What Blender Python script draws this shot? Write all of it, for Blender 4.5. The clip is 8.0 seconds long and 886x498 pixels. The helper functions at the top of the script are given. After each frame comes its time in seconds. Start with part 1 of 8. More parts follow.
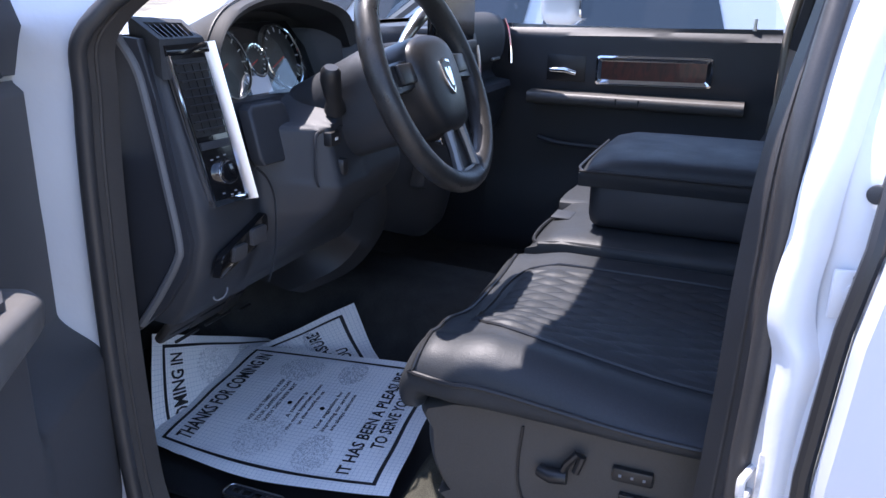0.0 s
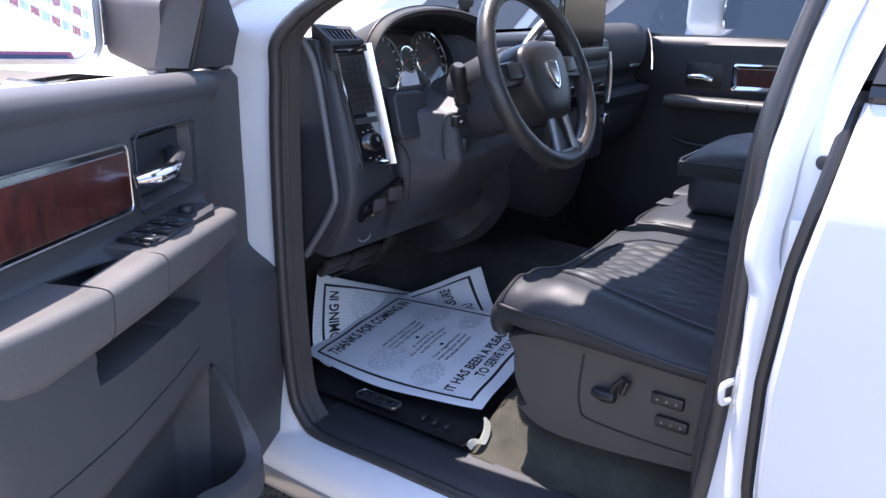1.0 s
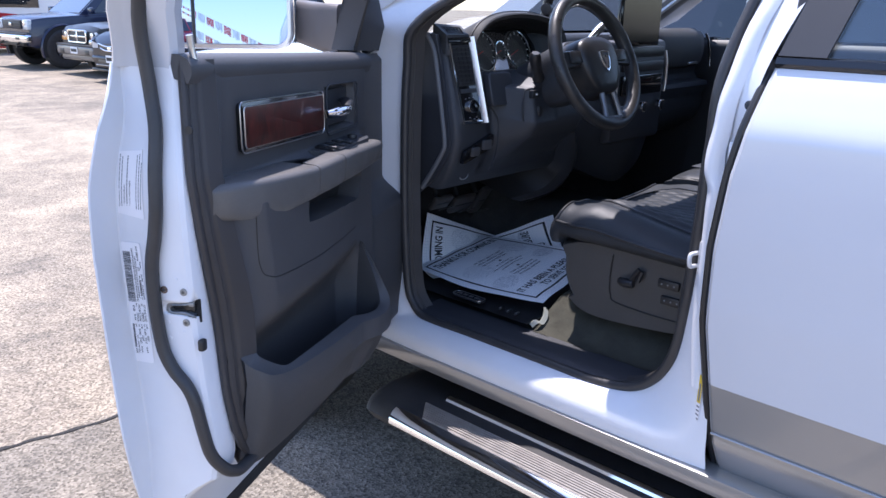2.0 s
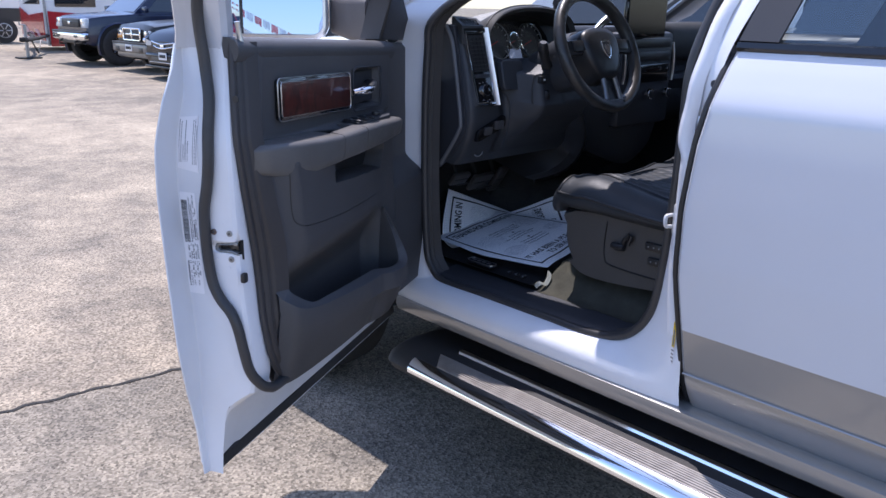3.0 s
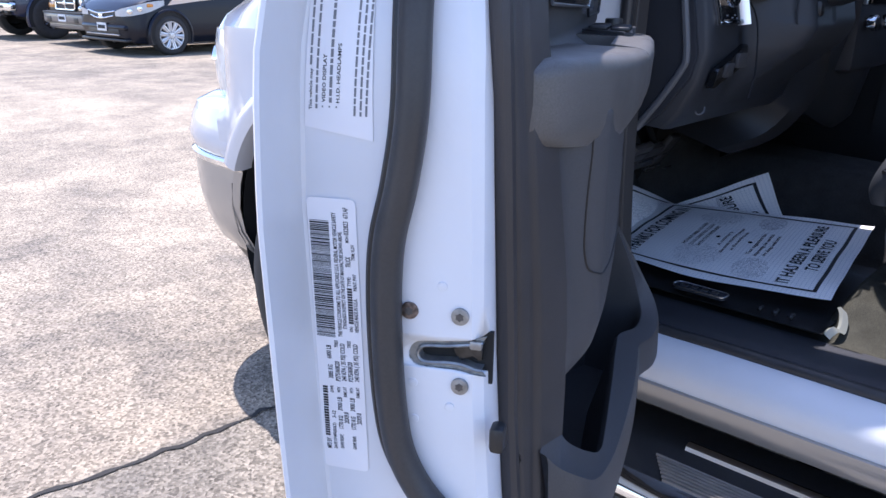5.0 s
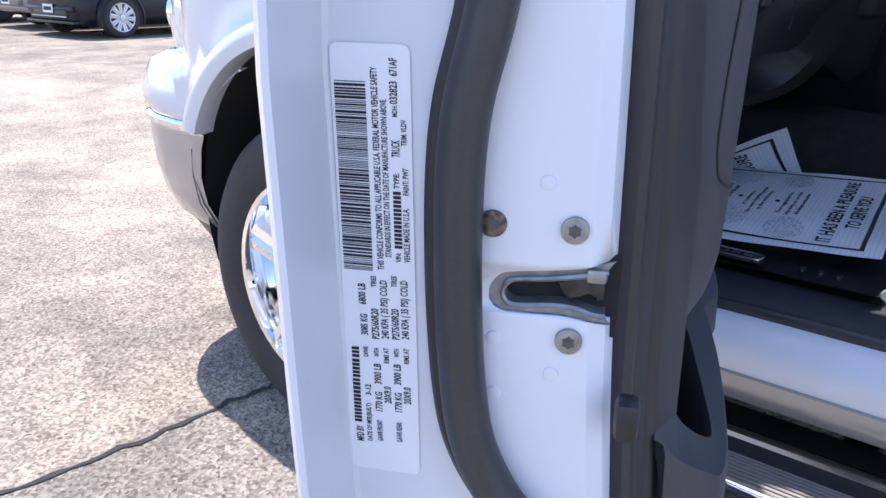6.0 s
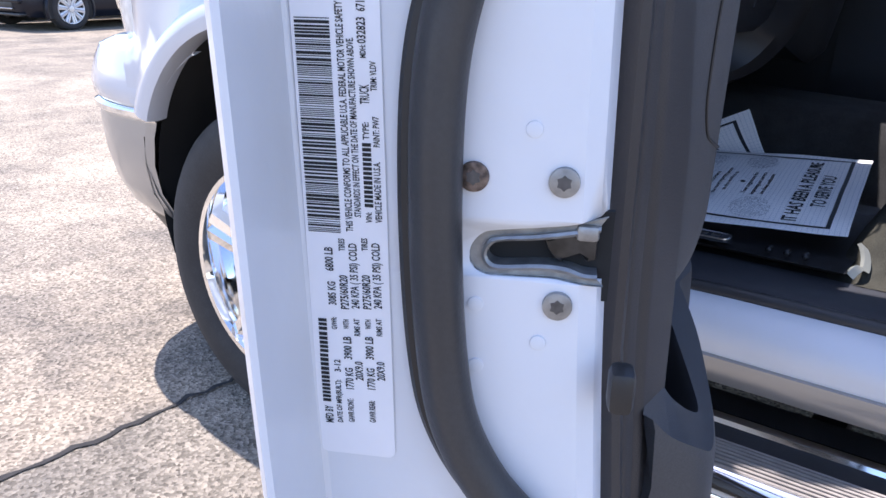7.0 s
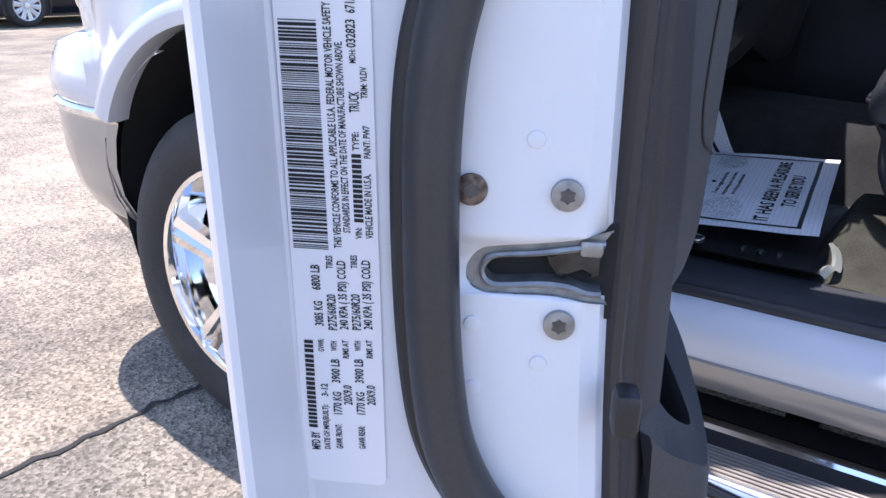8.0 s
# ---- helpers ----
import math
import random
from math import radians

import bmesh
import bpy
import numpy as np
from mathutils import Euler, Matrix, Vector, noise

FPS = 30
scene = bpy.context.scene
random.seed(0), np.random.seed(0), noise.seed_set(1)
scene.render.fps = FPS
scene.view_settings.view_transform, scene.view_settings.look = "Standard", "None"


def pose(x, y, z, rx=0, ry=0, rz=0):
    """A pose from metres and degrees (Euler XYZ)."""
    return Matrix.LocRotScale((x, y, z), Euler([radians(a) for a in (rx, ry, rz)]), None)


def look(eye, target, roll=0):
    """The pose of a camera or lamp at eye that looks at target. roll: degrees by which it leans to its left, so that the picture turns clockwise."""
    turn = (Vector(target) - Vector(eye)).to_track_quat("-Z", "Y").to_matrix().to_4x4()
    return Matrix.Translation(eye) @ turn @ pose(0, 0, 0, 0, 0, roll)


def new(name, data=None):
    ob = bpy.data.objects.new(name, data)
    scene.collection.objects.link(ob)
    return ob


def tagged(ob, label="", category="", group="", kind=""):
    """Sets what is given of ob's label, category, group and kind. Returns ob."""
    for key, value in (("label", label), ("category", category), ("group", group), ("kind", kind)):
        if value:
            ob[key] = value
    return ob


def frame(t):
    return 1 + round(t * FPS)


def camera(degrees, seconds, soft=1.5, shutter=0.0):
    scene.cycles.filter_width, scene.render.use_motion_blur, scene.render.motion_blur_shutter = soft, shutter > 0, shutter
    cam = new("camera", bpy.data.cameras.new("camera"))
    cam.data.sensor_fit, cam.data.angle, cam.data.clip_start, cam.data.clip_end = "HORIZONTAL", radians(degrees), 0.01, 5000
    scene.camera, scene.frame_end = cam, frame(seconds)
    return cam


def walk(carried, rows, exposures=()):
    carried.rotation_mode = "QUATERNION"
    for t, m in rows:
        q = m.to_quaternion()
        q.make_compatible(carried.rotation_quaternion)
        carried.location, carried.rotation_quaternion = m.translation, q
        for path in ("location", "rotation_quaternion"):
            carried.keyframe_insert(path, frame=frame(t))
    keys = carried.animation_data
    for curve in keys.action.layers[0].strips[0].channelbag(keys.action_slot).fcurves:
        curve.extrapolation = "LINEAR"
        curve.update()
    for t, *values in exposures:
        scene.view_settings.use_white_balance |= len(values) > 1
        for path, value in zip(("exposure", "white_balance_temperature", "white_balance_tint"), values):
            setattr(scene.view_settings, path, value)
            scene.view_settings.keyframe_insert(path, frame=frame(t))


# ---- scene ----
cam = camera(59.0, 8.0)
PATH = [
    (0, (-1.745, 0.404, 1.54), (0.027, 1.085, 0.911), 1.2),
    (0.5, (-1.828, 0.292, 1.559), (-0.155, 1.189, 0.928), 1.1),
    (1, (-1.98, 0.117, 1.552), (-0.418, 1.204, 0.937), 1.1),
    (1.5, (-2.258, -0.097, 1.548), (-0.783, 1.112, 0.944), 1.2),
    (2, (-2.496, -0.345, 1.538), (-1.088, 0.948, 0.948), 1.2),
    (2.2, (-2.548, -0.482, 1.554), (-1.182, 0.846, 0.942), 1.6),
    (3.3, (-2.651, -0.609, 1.515), (-1.32, 0.763, 0.926), 1.0),
    (3.5, (-2.618, -0.518, 1.512), (-1.285, 0.851, 0.92), 1.0),
    (4, (-2.515, -0.234, 1.466), (-1.163, 1.109, 0.861), 1.0),
    (4.5, (-2.356, 0.175, 1.386), (-0.974, 1.479, 0.762), 0.9),
    (5, (-2.259, 0.515, 1.284), (-0.847, 1.777, 0.641), 0.9),
    (5.2, (-2.223, 0.597, 1.235), (-0.798, 1.842, 0.587), 1.0),
    (6.5, (-2.16, 0.696, 1.154), (-0.662, 1.836, 0.478), 1.1),
    (7, (-2.148, 0.71, 1.138), (-0.622, 1.808, 0.457), 1.2),
    (7.5, (-2.139, 0.726, 1.142), (-0.586, 1.784, 0.458), 1.3),
    (8, (-2.137, 0.733, 1.138), (-0.562, 1.76, 0.455), 1.6),
]
walk(cam, [(t, look(eye, target, roll)) for t, eye, target, roll in PATH],
     exposures=[(t, e + 0.3, k, 21) for t, e, k in ((0.0, 1.64, 6220), (0.5, 1.82, 6450), (1.0, 1.8, 6500), (1.5, 1.62, 6680), (2.0, 1.08, 6150), (3.5, 0.68, 6120), (4.5, 0.88, 6050), (5.0, 1.1, 6050), (6.5, 1.14, 6200), (8.0, 1.14, 6230))])

# ---- world and sun ----
SUN_WAY = Vector((0.121, 0.37, 1.0)).normalized()
world = bpy.data.worlds.new("sky")
world.use_nodes = True
scene.world = world
wt = world.node_tree
sky = wt.nodes.new("ShaderNodeTexSky")
sky.sky_type, sky.sun_disc = "NISHITA", False
sky.sun_elevation, sky.sun_rotation = math.asin(SUN_WAY.z), math.atan2(SUN_WAY.x, SUN_WAY.y)
sky.altitude, sky.dust_density, sky.ozone_density = 300, 0.6, 2.0
wt.links.new(sky.outputs[0], wt.nodes["Background"].inputs[0])
wt.nodes["Background"].inputs[1].default_value = 0.15
sun_data = bpy.data.lights.new("sun", "SUN")
sun_data.energy, sun_data.angle, sun_data.color = 3.24, radians(0.53), (1.0, 0.955, 0.89)
sun = new("sun", sun_data)
sun.matrix_world = look(SUN_WAY * 30, (0, 0, 0))


# ---- materials ----
def pbr(name, color, rough=0.5, metal=0.0, var=0.0, scale=6.0, fine=0.0, fine_scale=300.0, bump=0.0, bump_scale=300.0, coat=0.0, rough_var=0.0, spec=0.5, bump2=0.0, bump2_scale=12.0):
    m = bpy.data.materials.new(name)
    m.use_nodes = True
    nt = m.node_tree
    b = nt.nodes["Principled BSDF"]
    b.inputs["Base Color"].default_value = (*color, 1)
    b.inputs["Roughness"].default_value = rough
    b.inputs["Metallic"].default_value = metal
    b.inputs["Coat Weight"].default_value = coat
    b.inputs["Coat Roughness"].default_value = 0.03
    b.inputs["Specular IOR Level"].default_value = spec
    tc = nt.nodes.new("ShaderNodeTexCoord")

    def noise_tex(sc, detail=4.0):
        n = nt.nodes.new("ShaderNodeTexNoise")
        n.inputs["Scale"].default_value, n.inputs["Detail"].default_value = sc, detail
        nt.links.new(tc.outputs["Object"], n.inputs["Vector"])
        return n

    last = None
    if var or fine:
        for amount, sc in ((var, scale), (fine, fine_scale)):
            if not amount:
                continue
            n = noise_tex(sc)
            ramp = nt.nodes.new("ShaderNodeMapRange")
            ramp.inputs["From Min"].default_value, ramp.inputs["From Max"].default_value = 0.3, 0.7
            ramp.inputs["To Min"].default_value, ramp.inputs["To Max"].default_value = 1 - amount, 1 + amount
            nt.links.new(n.outputs["Fac"], ramp.inputs["Value"])
            mul = nt.nodes.new("ShaderNodeVectorMath")
            mul.operation = "MULTIPLY"
            if last is None:
                mul.inputs[0].default_value = color
            else:
                nt.links.new(last, mul.inputs[0])
            nt.links.new(ramp.outputs[0], mul.inputs[1])
            last = mul.outputs[0]
        nt.links.new(last, b.inputs["Base Color"])
    if rough_var:
        n = noise_tex(scale * 1.7)
        ramp = nt.nodes.new("ShaderNodeMapRange")
        ramp.inputs["From Min"].default_value, ramp.inputs["From Max"].default_value = 0.3, 0.7
        ramp.inputs["To Min"].default_value, ramp.inputs["To Max"].default_value = max(rough - rough_var, 0.02), rough + rough_var
        nt.links.new(n.outputs["Fac"], ramp.inputs["Value"])
        nt.links.new(ramp.outputs[0], b.inputs["Roughness"])
    normal = None
    for strength, sc, dist in ((bump, bump_scale, 0.001), (bump2, bump2_scale, 0.01)):
        if strength:
            n = noise_tex(sc, 3.0)
            bp = nt.nodes.new("ShaderNodeBump")
            bp.inputs["Strength"].default_value, bp.inputs["Distance"].default_value = strength, dist
            nt.links.new(n.outputs["Fac"], bp.inputs["Height"])
            if normal:
                nt.links.new(normal, bp.inputs["Normal"])
            normal = bp.outputs[0]
    if normal:
        nt.links.new(normal, b.inputs["Normal"])
    return m


def glassy(name, tint=(0.9, 0.95, 0.95)):
    m = bpy.data.materials.new(name)
    m.use_nodes = True
    nt = m.node_tree
    out = nt.nodes["Material Output"]
    nt.nodes.remove(nt.nodes["Principled BSDF"])
    clear, gloss, mix, rim, power, scale = (nt.nodes.new(k) for k in ("ShaderNodeBsdfTransparent", "ShaderNodeBsdfGlossy", "ShaderNodeMixShader", "ShaderNodeLayerWeight", "ShaderNodeMath", "ShaderNodeMath"))
    # both faces of a thin pane reflect about 8 percent face on, and more at a slant
    rim.inputs["Blend"].default_value = 0.5
    power.operation, power.inputs[1].default_value = "POWER", 4.0
    scale.operation, scale.inputs[1].default_value, scale.inputs[2].default_value = "MULTIPLY_ADD", 0.9, 0.075
    scale.use_clamp = True
    clear.inputs[0].default_value = (*tint, 1)
    gloss.inputs["Roughness"].default_value = 0.02
    nt.links.new(rim.outputs["Facing"], power.inputs[0])
    nt.links.new(power.outputs[0], scale.inputs[0])
    nt.links.new(scale.outputs[0], mix.inputs[0])
    nt.links.new(clear.outputs[0], mix.inputs[1])
    nt.links.new(gloss.outputs[0], mix.inputs[2])
    nt.links.new(mix.outputs[0], out.inputs[0])
    return m


# one white paint in two tones: body darkened and blued for its shaded side
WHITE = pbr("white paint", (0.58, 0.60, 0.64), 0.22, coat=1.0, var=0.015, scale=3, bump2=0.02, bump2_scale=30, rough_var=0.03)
JAMB = pbr("white paint in jamb tone", (0.755, 0.765, 0.79), 0.38, coat=0.4, var=0.03, scale=9, bump2=0.10, bump2_scale=35, rough_var=0.08)
SILVER = pbr("silver grey paint", (0.36, 0.35, 0.335), 0.3, metal=0.5, coat=0.8, var=0.03, scale=4)
CHROME = pbr("chrome", (0.86, 0.87, 0.88), 0.07, metal=1.0, rough_var=0.03, scale=20)
DARKCHROME = pbr("dark chrome", (0.20, 0.20, 0.205), 0.14, metal=1.0, rough_var=0.04, scale=20)
SATIN = pbr("satin silver plastic", (0.20, 0.20, 0.205), 0.4, metal=0.6, var=0.05, scale=30)
DULLCHROME = pbr("brushed metal", (0.6, 0.6, 0.6), 0.28, metal=1.0, var=0.05, scale=30)
TRIM = pbr("grey grained plastic", (0.062, 0.061, 0.063), 0.55, var=0.06, scale=8, fine=0.12, fine_scale=700, bump=0.35, bump_scale=900)
TRIMDARK = pbr("dark grey plastic", (0.031, 0.033, 0.039), 0.5, var=0.06, scale=8, fine=0.1, fine_scale=700, bump=0.3, bump_scale=900)
TRIMLIGHT = pbr("lighter grey plastic", (0.13, 0.132, 0.136), 0.5, var=0.05, scale=8, bump=0.2, bump_scale=900)
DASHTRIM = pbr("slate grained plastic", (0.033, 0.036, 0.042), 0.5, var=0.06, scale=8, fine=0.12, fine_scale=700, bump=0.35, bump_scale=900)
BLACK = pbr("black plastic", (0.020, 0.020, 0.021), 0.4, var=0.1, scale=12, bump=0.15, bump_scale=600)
GLOSSBLACK = pbr("gloss black plastic", (0.008, 0.008, 0.009), 0.12, coat=0.5)
RUBBER = pbr("grey rubber seal", (0.040, 0.039, 0.040), 0.42, var=0.12, scale=14, fine=0.08, fine_scale=400, bump=0.2, bump_scale=500, rough_var=0.1)
SEALTRIM = pbr("brown grey rubber", (0.050, 0.046, 0.044), 0.5, var=0.1, scale=12, fine=0.1, fine_scale=500, bump=0.25, bump_scale=600)
LEATHER = pbr("dark slate leather", (0.033, 0.036, 0.040), 0.50, var=0.08, scale=7, fine=0.08, fine_scale=350, bump=0.35, bump_scale=420, bump2=0.15, bump2_scale=18, rough_var=0.06, spec=0.3)
SEATBASE = pbr("warm grey seat plastic", (0.066, 0.062, 0.058), 0.5, var=0.07, scale=8, fine=0.12, fine_scale=700, bump=0.35, bump_scale=900)
# dash grey with the sunlight from the windscreen put into its colour
DASHTOP = pbr("soft dash skin in sunlit grey", (0.050, 0.051, 0.053), 0.62, var=0.08, scale=8, fine=0.12, fine_scale=600, bump=0.3, bump_scale=700, spec=0.2)
# cabin carpet in its sunlit tone, for the riser by the seat
CARPET = pbr("carpet in sunlit brown", (0.062, 0.060, 0.047), 0.95, var=0.15, scale=20, fine=0.5, fine_scale=900, bump=1.0, bump_scale=900, spec=0.1)
PAPER = pbr("mat paper", (0.78, 0.78, 0.77), 0.7, var=0.03, scale=9, fine=0.03, fine_scale=500, bump2=0.15, bump2_scale=16)
INK = pbr("black ink", (0.012, 0.012, 0.014), 0.6)
# lightened and warmed over the door trim for the sun on the armrest
ARMPAD = pbr("padded grey vinyl", (0.108, 0.102, 0.096), 0.38, var=0.08, scale=9, fine=0.14, fine_scale=600, bump=0.4, bump_scale=800, rough_var=0.1)
INKGREY = pbr("grey ink", (0.22, 0.225, 0.24), 0.7)
LABEL = pbr("white label film", (0.90, 0.89, 0.91), 0.35, coat=0.3, var=0.02, scale=30)
TYRE = pbr("tyre rubber", (0.028, 0.027, 0.027), 0.75, var=0.2, scale=14, fine=0.15, fine_scale=200, bump=0.5, bump_scale=150)
BOARD = pbr("grained board plastic", (0.030, 0.029, 0.029), 0.6, var=0.15, scale=12, fine=0.15, fine_scale=300, bump=0.5, bump_scale=500)
UNDER = pbr("dark underbody", (0.012, 0.012, 0.012), 0.8, var=0.2, scale=10)
GLASS = glassy("clear glass")
# darkened and blued so that the sky reflected in it comes out blue
SKYMIRROR = pbr("mirror glass blued for its sky", (0.33, 0.43, 0.58), 0.01, metal=1.0)
# rib colour lightened and browned for the sun on the tread
TREAD = pbr("sunlit tread", (0.36, 0.33, 0.30), 0.45, metal=0.25, var=0.12, scale=30)
MIRROR = pbr("mirror glass", (0.9, 0.92, 0.93), 0.01, metal=1.0)
YELLOW = pbr("yellow sticker", (0.72, 0.50, 0.02), 0.4)
SOCKET = pbr("shaded socket steel", (0.12, 0.12, 0.125), 0.45, metal=0.8, var=0.3, scale=200)
STEEL = pbr("zinc steel", (0.33, 0.33, 0.325), 0.45, metal=0.7, var=0.25, scale=120, bump=0.3, bump_scale=200)
RUST = pbr("rusty steel", (0.17, 0.125, 0.10), 0.6, metal=0.4, var=0.7, scale=260, bump=0.6, bump_scale=300)
# the same carpet, darkened for the shade of the footwell
SHADECARPET = pbr("carpet in footwell shade", (0.045, 0.045, 0.044), 0.95, var=0.15, scale=20, fine=0.5, fine_scale=900, bump=1.0, bump_scale=900, spec=0.1)
MAT = pbr("black rubber mat", (0.020, 0.020, 0.021), 0.5, var=0.2, scale=9, fine=0.2, fine_scale=300, bump=0.5, bump_scale=350)
CLEARCLIP = pbr("milky plastic sheet", (0.24, 0.25, 0.22), 0.25, var=0.05, scale=20)


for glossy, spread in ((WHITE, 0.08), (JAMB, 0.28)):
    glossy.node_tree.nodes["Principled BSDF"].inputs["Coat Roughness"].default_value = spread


# ---- mesh helpers ----
def tidy(bm, smooth=38):
    bmesh.ops.remove_doubles(bm, verts=bm.verts, dist=1e-5)
    bmesh.ops.recalc_face_normals(bm, faces=bm.faces)
    me = bpy.data.meshes.new("m")
    bm.to_mesh(me)
    bm.free()
    for p in me.polygons:
        p.use_smooth = True
    me.set_sharp_from_angle(angle=radians(smooth))
    return me


def part(name, bm, material, parent=None, label="", smooth=38, kind=""):
    me = tidy(bm, smooth) if isinstance(bm, bmesh.types.BMesh) else bm
    me.name = name
    if material and not me.materials:
        me.materials.append(material)
    ob = new(name, me)
    if parent:
        ob.parent = parent
        ob.matrix_parent_inverse = Matrix.Translation(-parent.location) if parent.type == "EMPTY" else Matrix()
    return tagged(ob, label, kind=kind)


def thing(name, place, label, category, group="", kind=""):
    ob = new(name)
    ob.location = place
    ob.empty_display_size = 0.1
    return tagged(ob, label, category, group, kind)


def cr(pts, n, closed=False):
    """Points on a smooth curve through pts."""
    p = [np.array(q, float) for q in pts]
    m = len(p)
    out = []
    count = n if closed else n - 1
    spans = m if closed else m - 1
    for k in range(n):
        f = k / count * spans
        i = min(int(f), spans - 1)
        t = f - i
        a, b, c, d = (p[(i + o) % m] if closed else p[min(max(i + o, 0), m - 1)] for o in (-1, 0, 1, 2))
        out.append(tuple(0.5 * (2 * b + (c - a) * t + (2 * a - 5 * b + 4 * c - d) * t * t + (3 * b - a - 3 * c + d) * t ** 3)))
    return out


def loft(rings, closed=True, cap=True, wrap=False, bm=None):
    bm = bm or bmesh.new()
    rows = [[bm.verts.new(p) for p in ring] for ring in rings]
    n = len(rows[0])
    pairs = list(zip(rows, rows[1:])) + ([(rows[-1], rows[0])] if wrap else [])
    for a, b in pairs:
        for k in range(n if closed else n - 1):
            bm.faces.new((a[k], a[(k + 1) % n], b[(k + 1) % n], b[k]))
    if cap and closed and not wrap:
        bm.faces.new(rows[0][::-1])
        bm.faces.new(rows[-1])
    return bm


def tube(path, r, sides=10, closed=False, bm=None, flat=1.0):
    """A round (or flattened) bar along a path; r is one radius or one for each point."""
    pts = [Vector(p) for p in path]
    n = len(pts)
    rings, side = [], None
    for k, p in enumerate(pts):
        a, b = (pts[k - 1] if k or closed else p), (pts[(k + 1) % n] if k < n - 1 or closed else p)
        way = (b - a).normalized()
        if side is None:
            side = way.cross(Vector((0.13, 0.21, 1))).normalized()
        side = (side - way * side.dot(way)).normalized()
        other = way.cross(side)
        rr = r[k] if isinstance(r, (list, tuple)) else r
        rings.append([p + side * (rr * math.cos(2 * math.pi * j / sides)) + other * (rr * flat * math.sin(2 * math.pi * j / sides)) for j in range(sides)])
    return loft(rings, True, not closed, closed, bm)


def slab(poly, to3d, c0, c1, bevel=0.0, seg=2, bm=None):
    """A polygon of (a, b) given depth from c0 to c1; to3d(a, b, c) lays it into the world."""
    own = bmesh.new()
    lo = [own.verts.new(to3d(a, b, c0)) for a, b in poly]
    hi = [own.verts.new(to3d(a, b, c1)) for a, b in poly]
    own.faces.new(lo[::-1])
    top = own.faces.new(hi)
    n = len(poly)
    for k in range(n):
        own.faces.new((lo[k], lo[(k + 1) % n], hi[(k + 1) % n], hi[k]))
    if bevel:
        bmesh.ops.bevel(own, geom=list(top.edges), offset=bevel, segments=seg, affect="EDGES", profile=0.6)
    if bm is None:
        return own
    me = bpy.data.meshes.new("tmp")
    own.to_mesh(me)
    own.free()
    bm.from_mesh(me)
    bpy.data.meshes.remove(me)
    return bm


def rbox(c, s, bevel=0.01, seg=2, m=None, bm=None):
    """A box with rounded edges about c, of size s, laid by the matrix m."""
    own = bmesh.new()
    bmesh.ops.create_cube(own, size=1.0)
    for v in own.verts:
        v.co = Vector((v.co.x * s[0], v.co.y * s[1], v.co.z * s[2]))
    if bevel:
        bmesh.ops.bevel(own, geom=list(own.edges), offset=min(bevel, min(s) * 0.49), segments=seg, affect="EDGES", profile=0.5)
    mm = Matrix.Translation(c) @ (m or Matrix())
    for v in own.verts:
        v.co = mm @ v.co
    if bm is None:
        return own
    me = bpy.data.meshes.new("tmp")
    own.to_mesh(me)
    own.free()
    bm.from_mesh(me)
    bpy.data.meshes.remove(me)
    return bm


def sheet(fn, nu, nv, bm=None):
    """A surface fn(a, b) for a and b from 0 to 1."""
    bm = bm or bmesh.new()
    rows = [[bm.verts.new(fn(i / nu, j / nv)) for j in range(nv + 1)] for i in range(nu + 1)]
    for i in range(nu):
        for j in range(nv):
            bm.faces.new((rows[i][j], rows[i + 1][j], rows[i + 1][j + 1], rows[i][j + 1]))
    return bm


def disc(c, axis, r, depth, sides=24, bevel=0.0, bm=None):
    """A round button about c that stands depth out along axis."""
    z = Vector(axis).normalized()
    turn = z.to_track_quat("Z", "Y").to_matrix()
    poly = [(r * math.cos(2 * math.pi * k / sides), r * math.sin(2 * math.pi * k / sides)) for k in range(sides)]
    return slab(poly, lambda a, b, d: Vector(c) + turn @ Vector((a, b, d)), 0.0, depth, bevel, 2, bm)


def roundrect(w, h, r, n=5):
    out = []
    for cx, cy, a0 in ((w / 2 - r, h / 2 - r, 0), (-w / 2 + r, h / 2 - r, 90), (-w / 2 + r, -h / 2 + r, 180), (w / 2 - r, -h / 2 + r, 270)):
        out += [(cx + r * math.cos(radians(a0 + 90 * k / n)), cy + r * math.sin(radians(a0 + 90 * k / n))) for k in range(n + 1)]
    return out


def step(x, a, b):
    t = min(max((x - a) / (b - a), 0.0), 1.0)
    return t * t * (3 - 2 * t)


def lerp(table, x):
    """Straight lines through (x, y) pairs in rising x."""
    return float(np.interp(x, [p[0] for p in table], [p[1] for p in table]))


def text_mesh(text, size, to3d, anchor="LEFT", width=None, bold=0.0):
    """Flat lettering; to3d(a, b) lays the line's along and up axes into the world."""
    cu = bpy.data.curves.new("t", "FONT")
    cu.body, cu.size, cu.align_x, cu.offset = text, size, anchor, bold
    cu.resolution_u = 2
    ob = bpy.data.objects.new("t", cu)
    me = bpy.data.meshes.new_from_object(ob)
    bpy.data.objects.remove(ob)
    bpy.data.curves.remove(cu)
    xs = [v.co.x for v in me.vertices]
    k = width / (max(xs) - min(xs)) if width and xs else 1.0
    x0 = min(xs) if xs else 0.0
    for v in me.vertices:
        v.co = to3d((v.co.x - x0) * k if width else v.co.x, v.co.y)
    return me


# door frame: along the door from its hinge, outwards, up
HINGE, SWING = Vector((-0.94, 1.41, 0)), radians(-63.0)
DU = Vector((math.sin(SWING), -math.cos(SWING), 0))
DN = Vector((-math.cos(SWING), -math.sin(SWING), 0))


def D(u, n, z):
    return HINGE + DU * u + DN * n + Vector((0, 0, z))


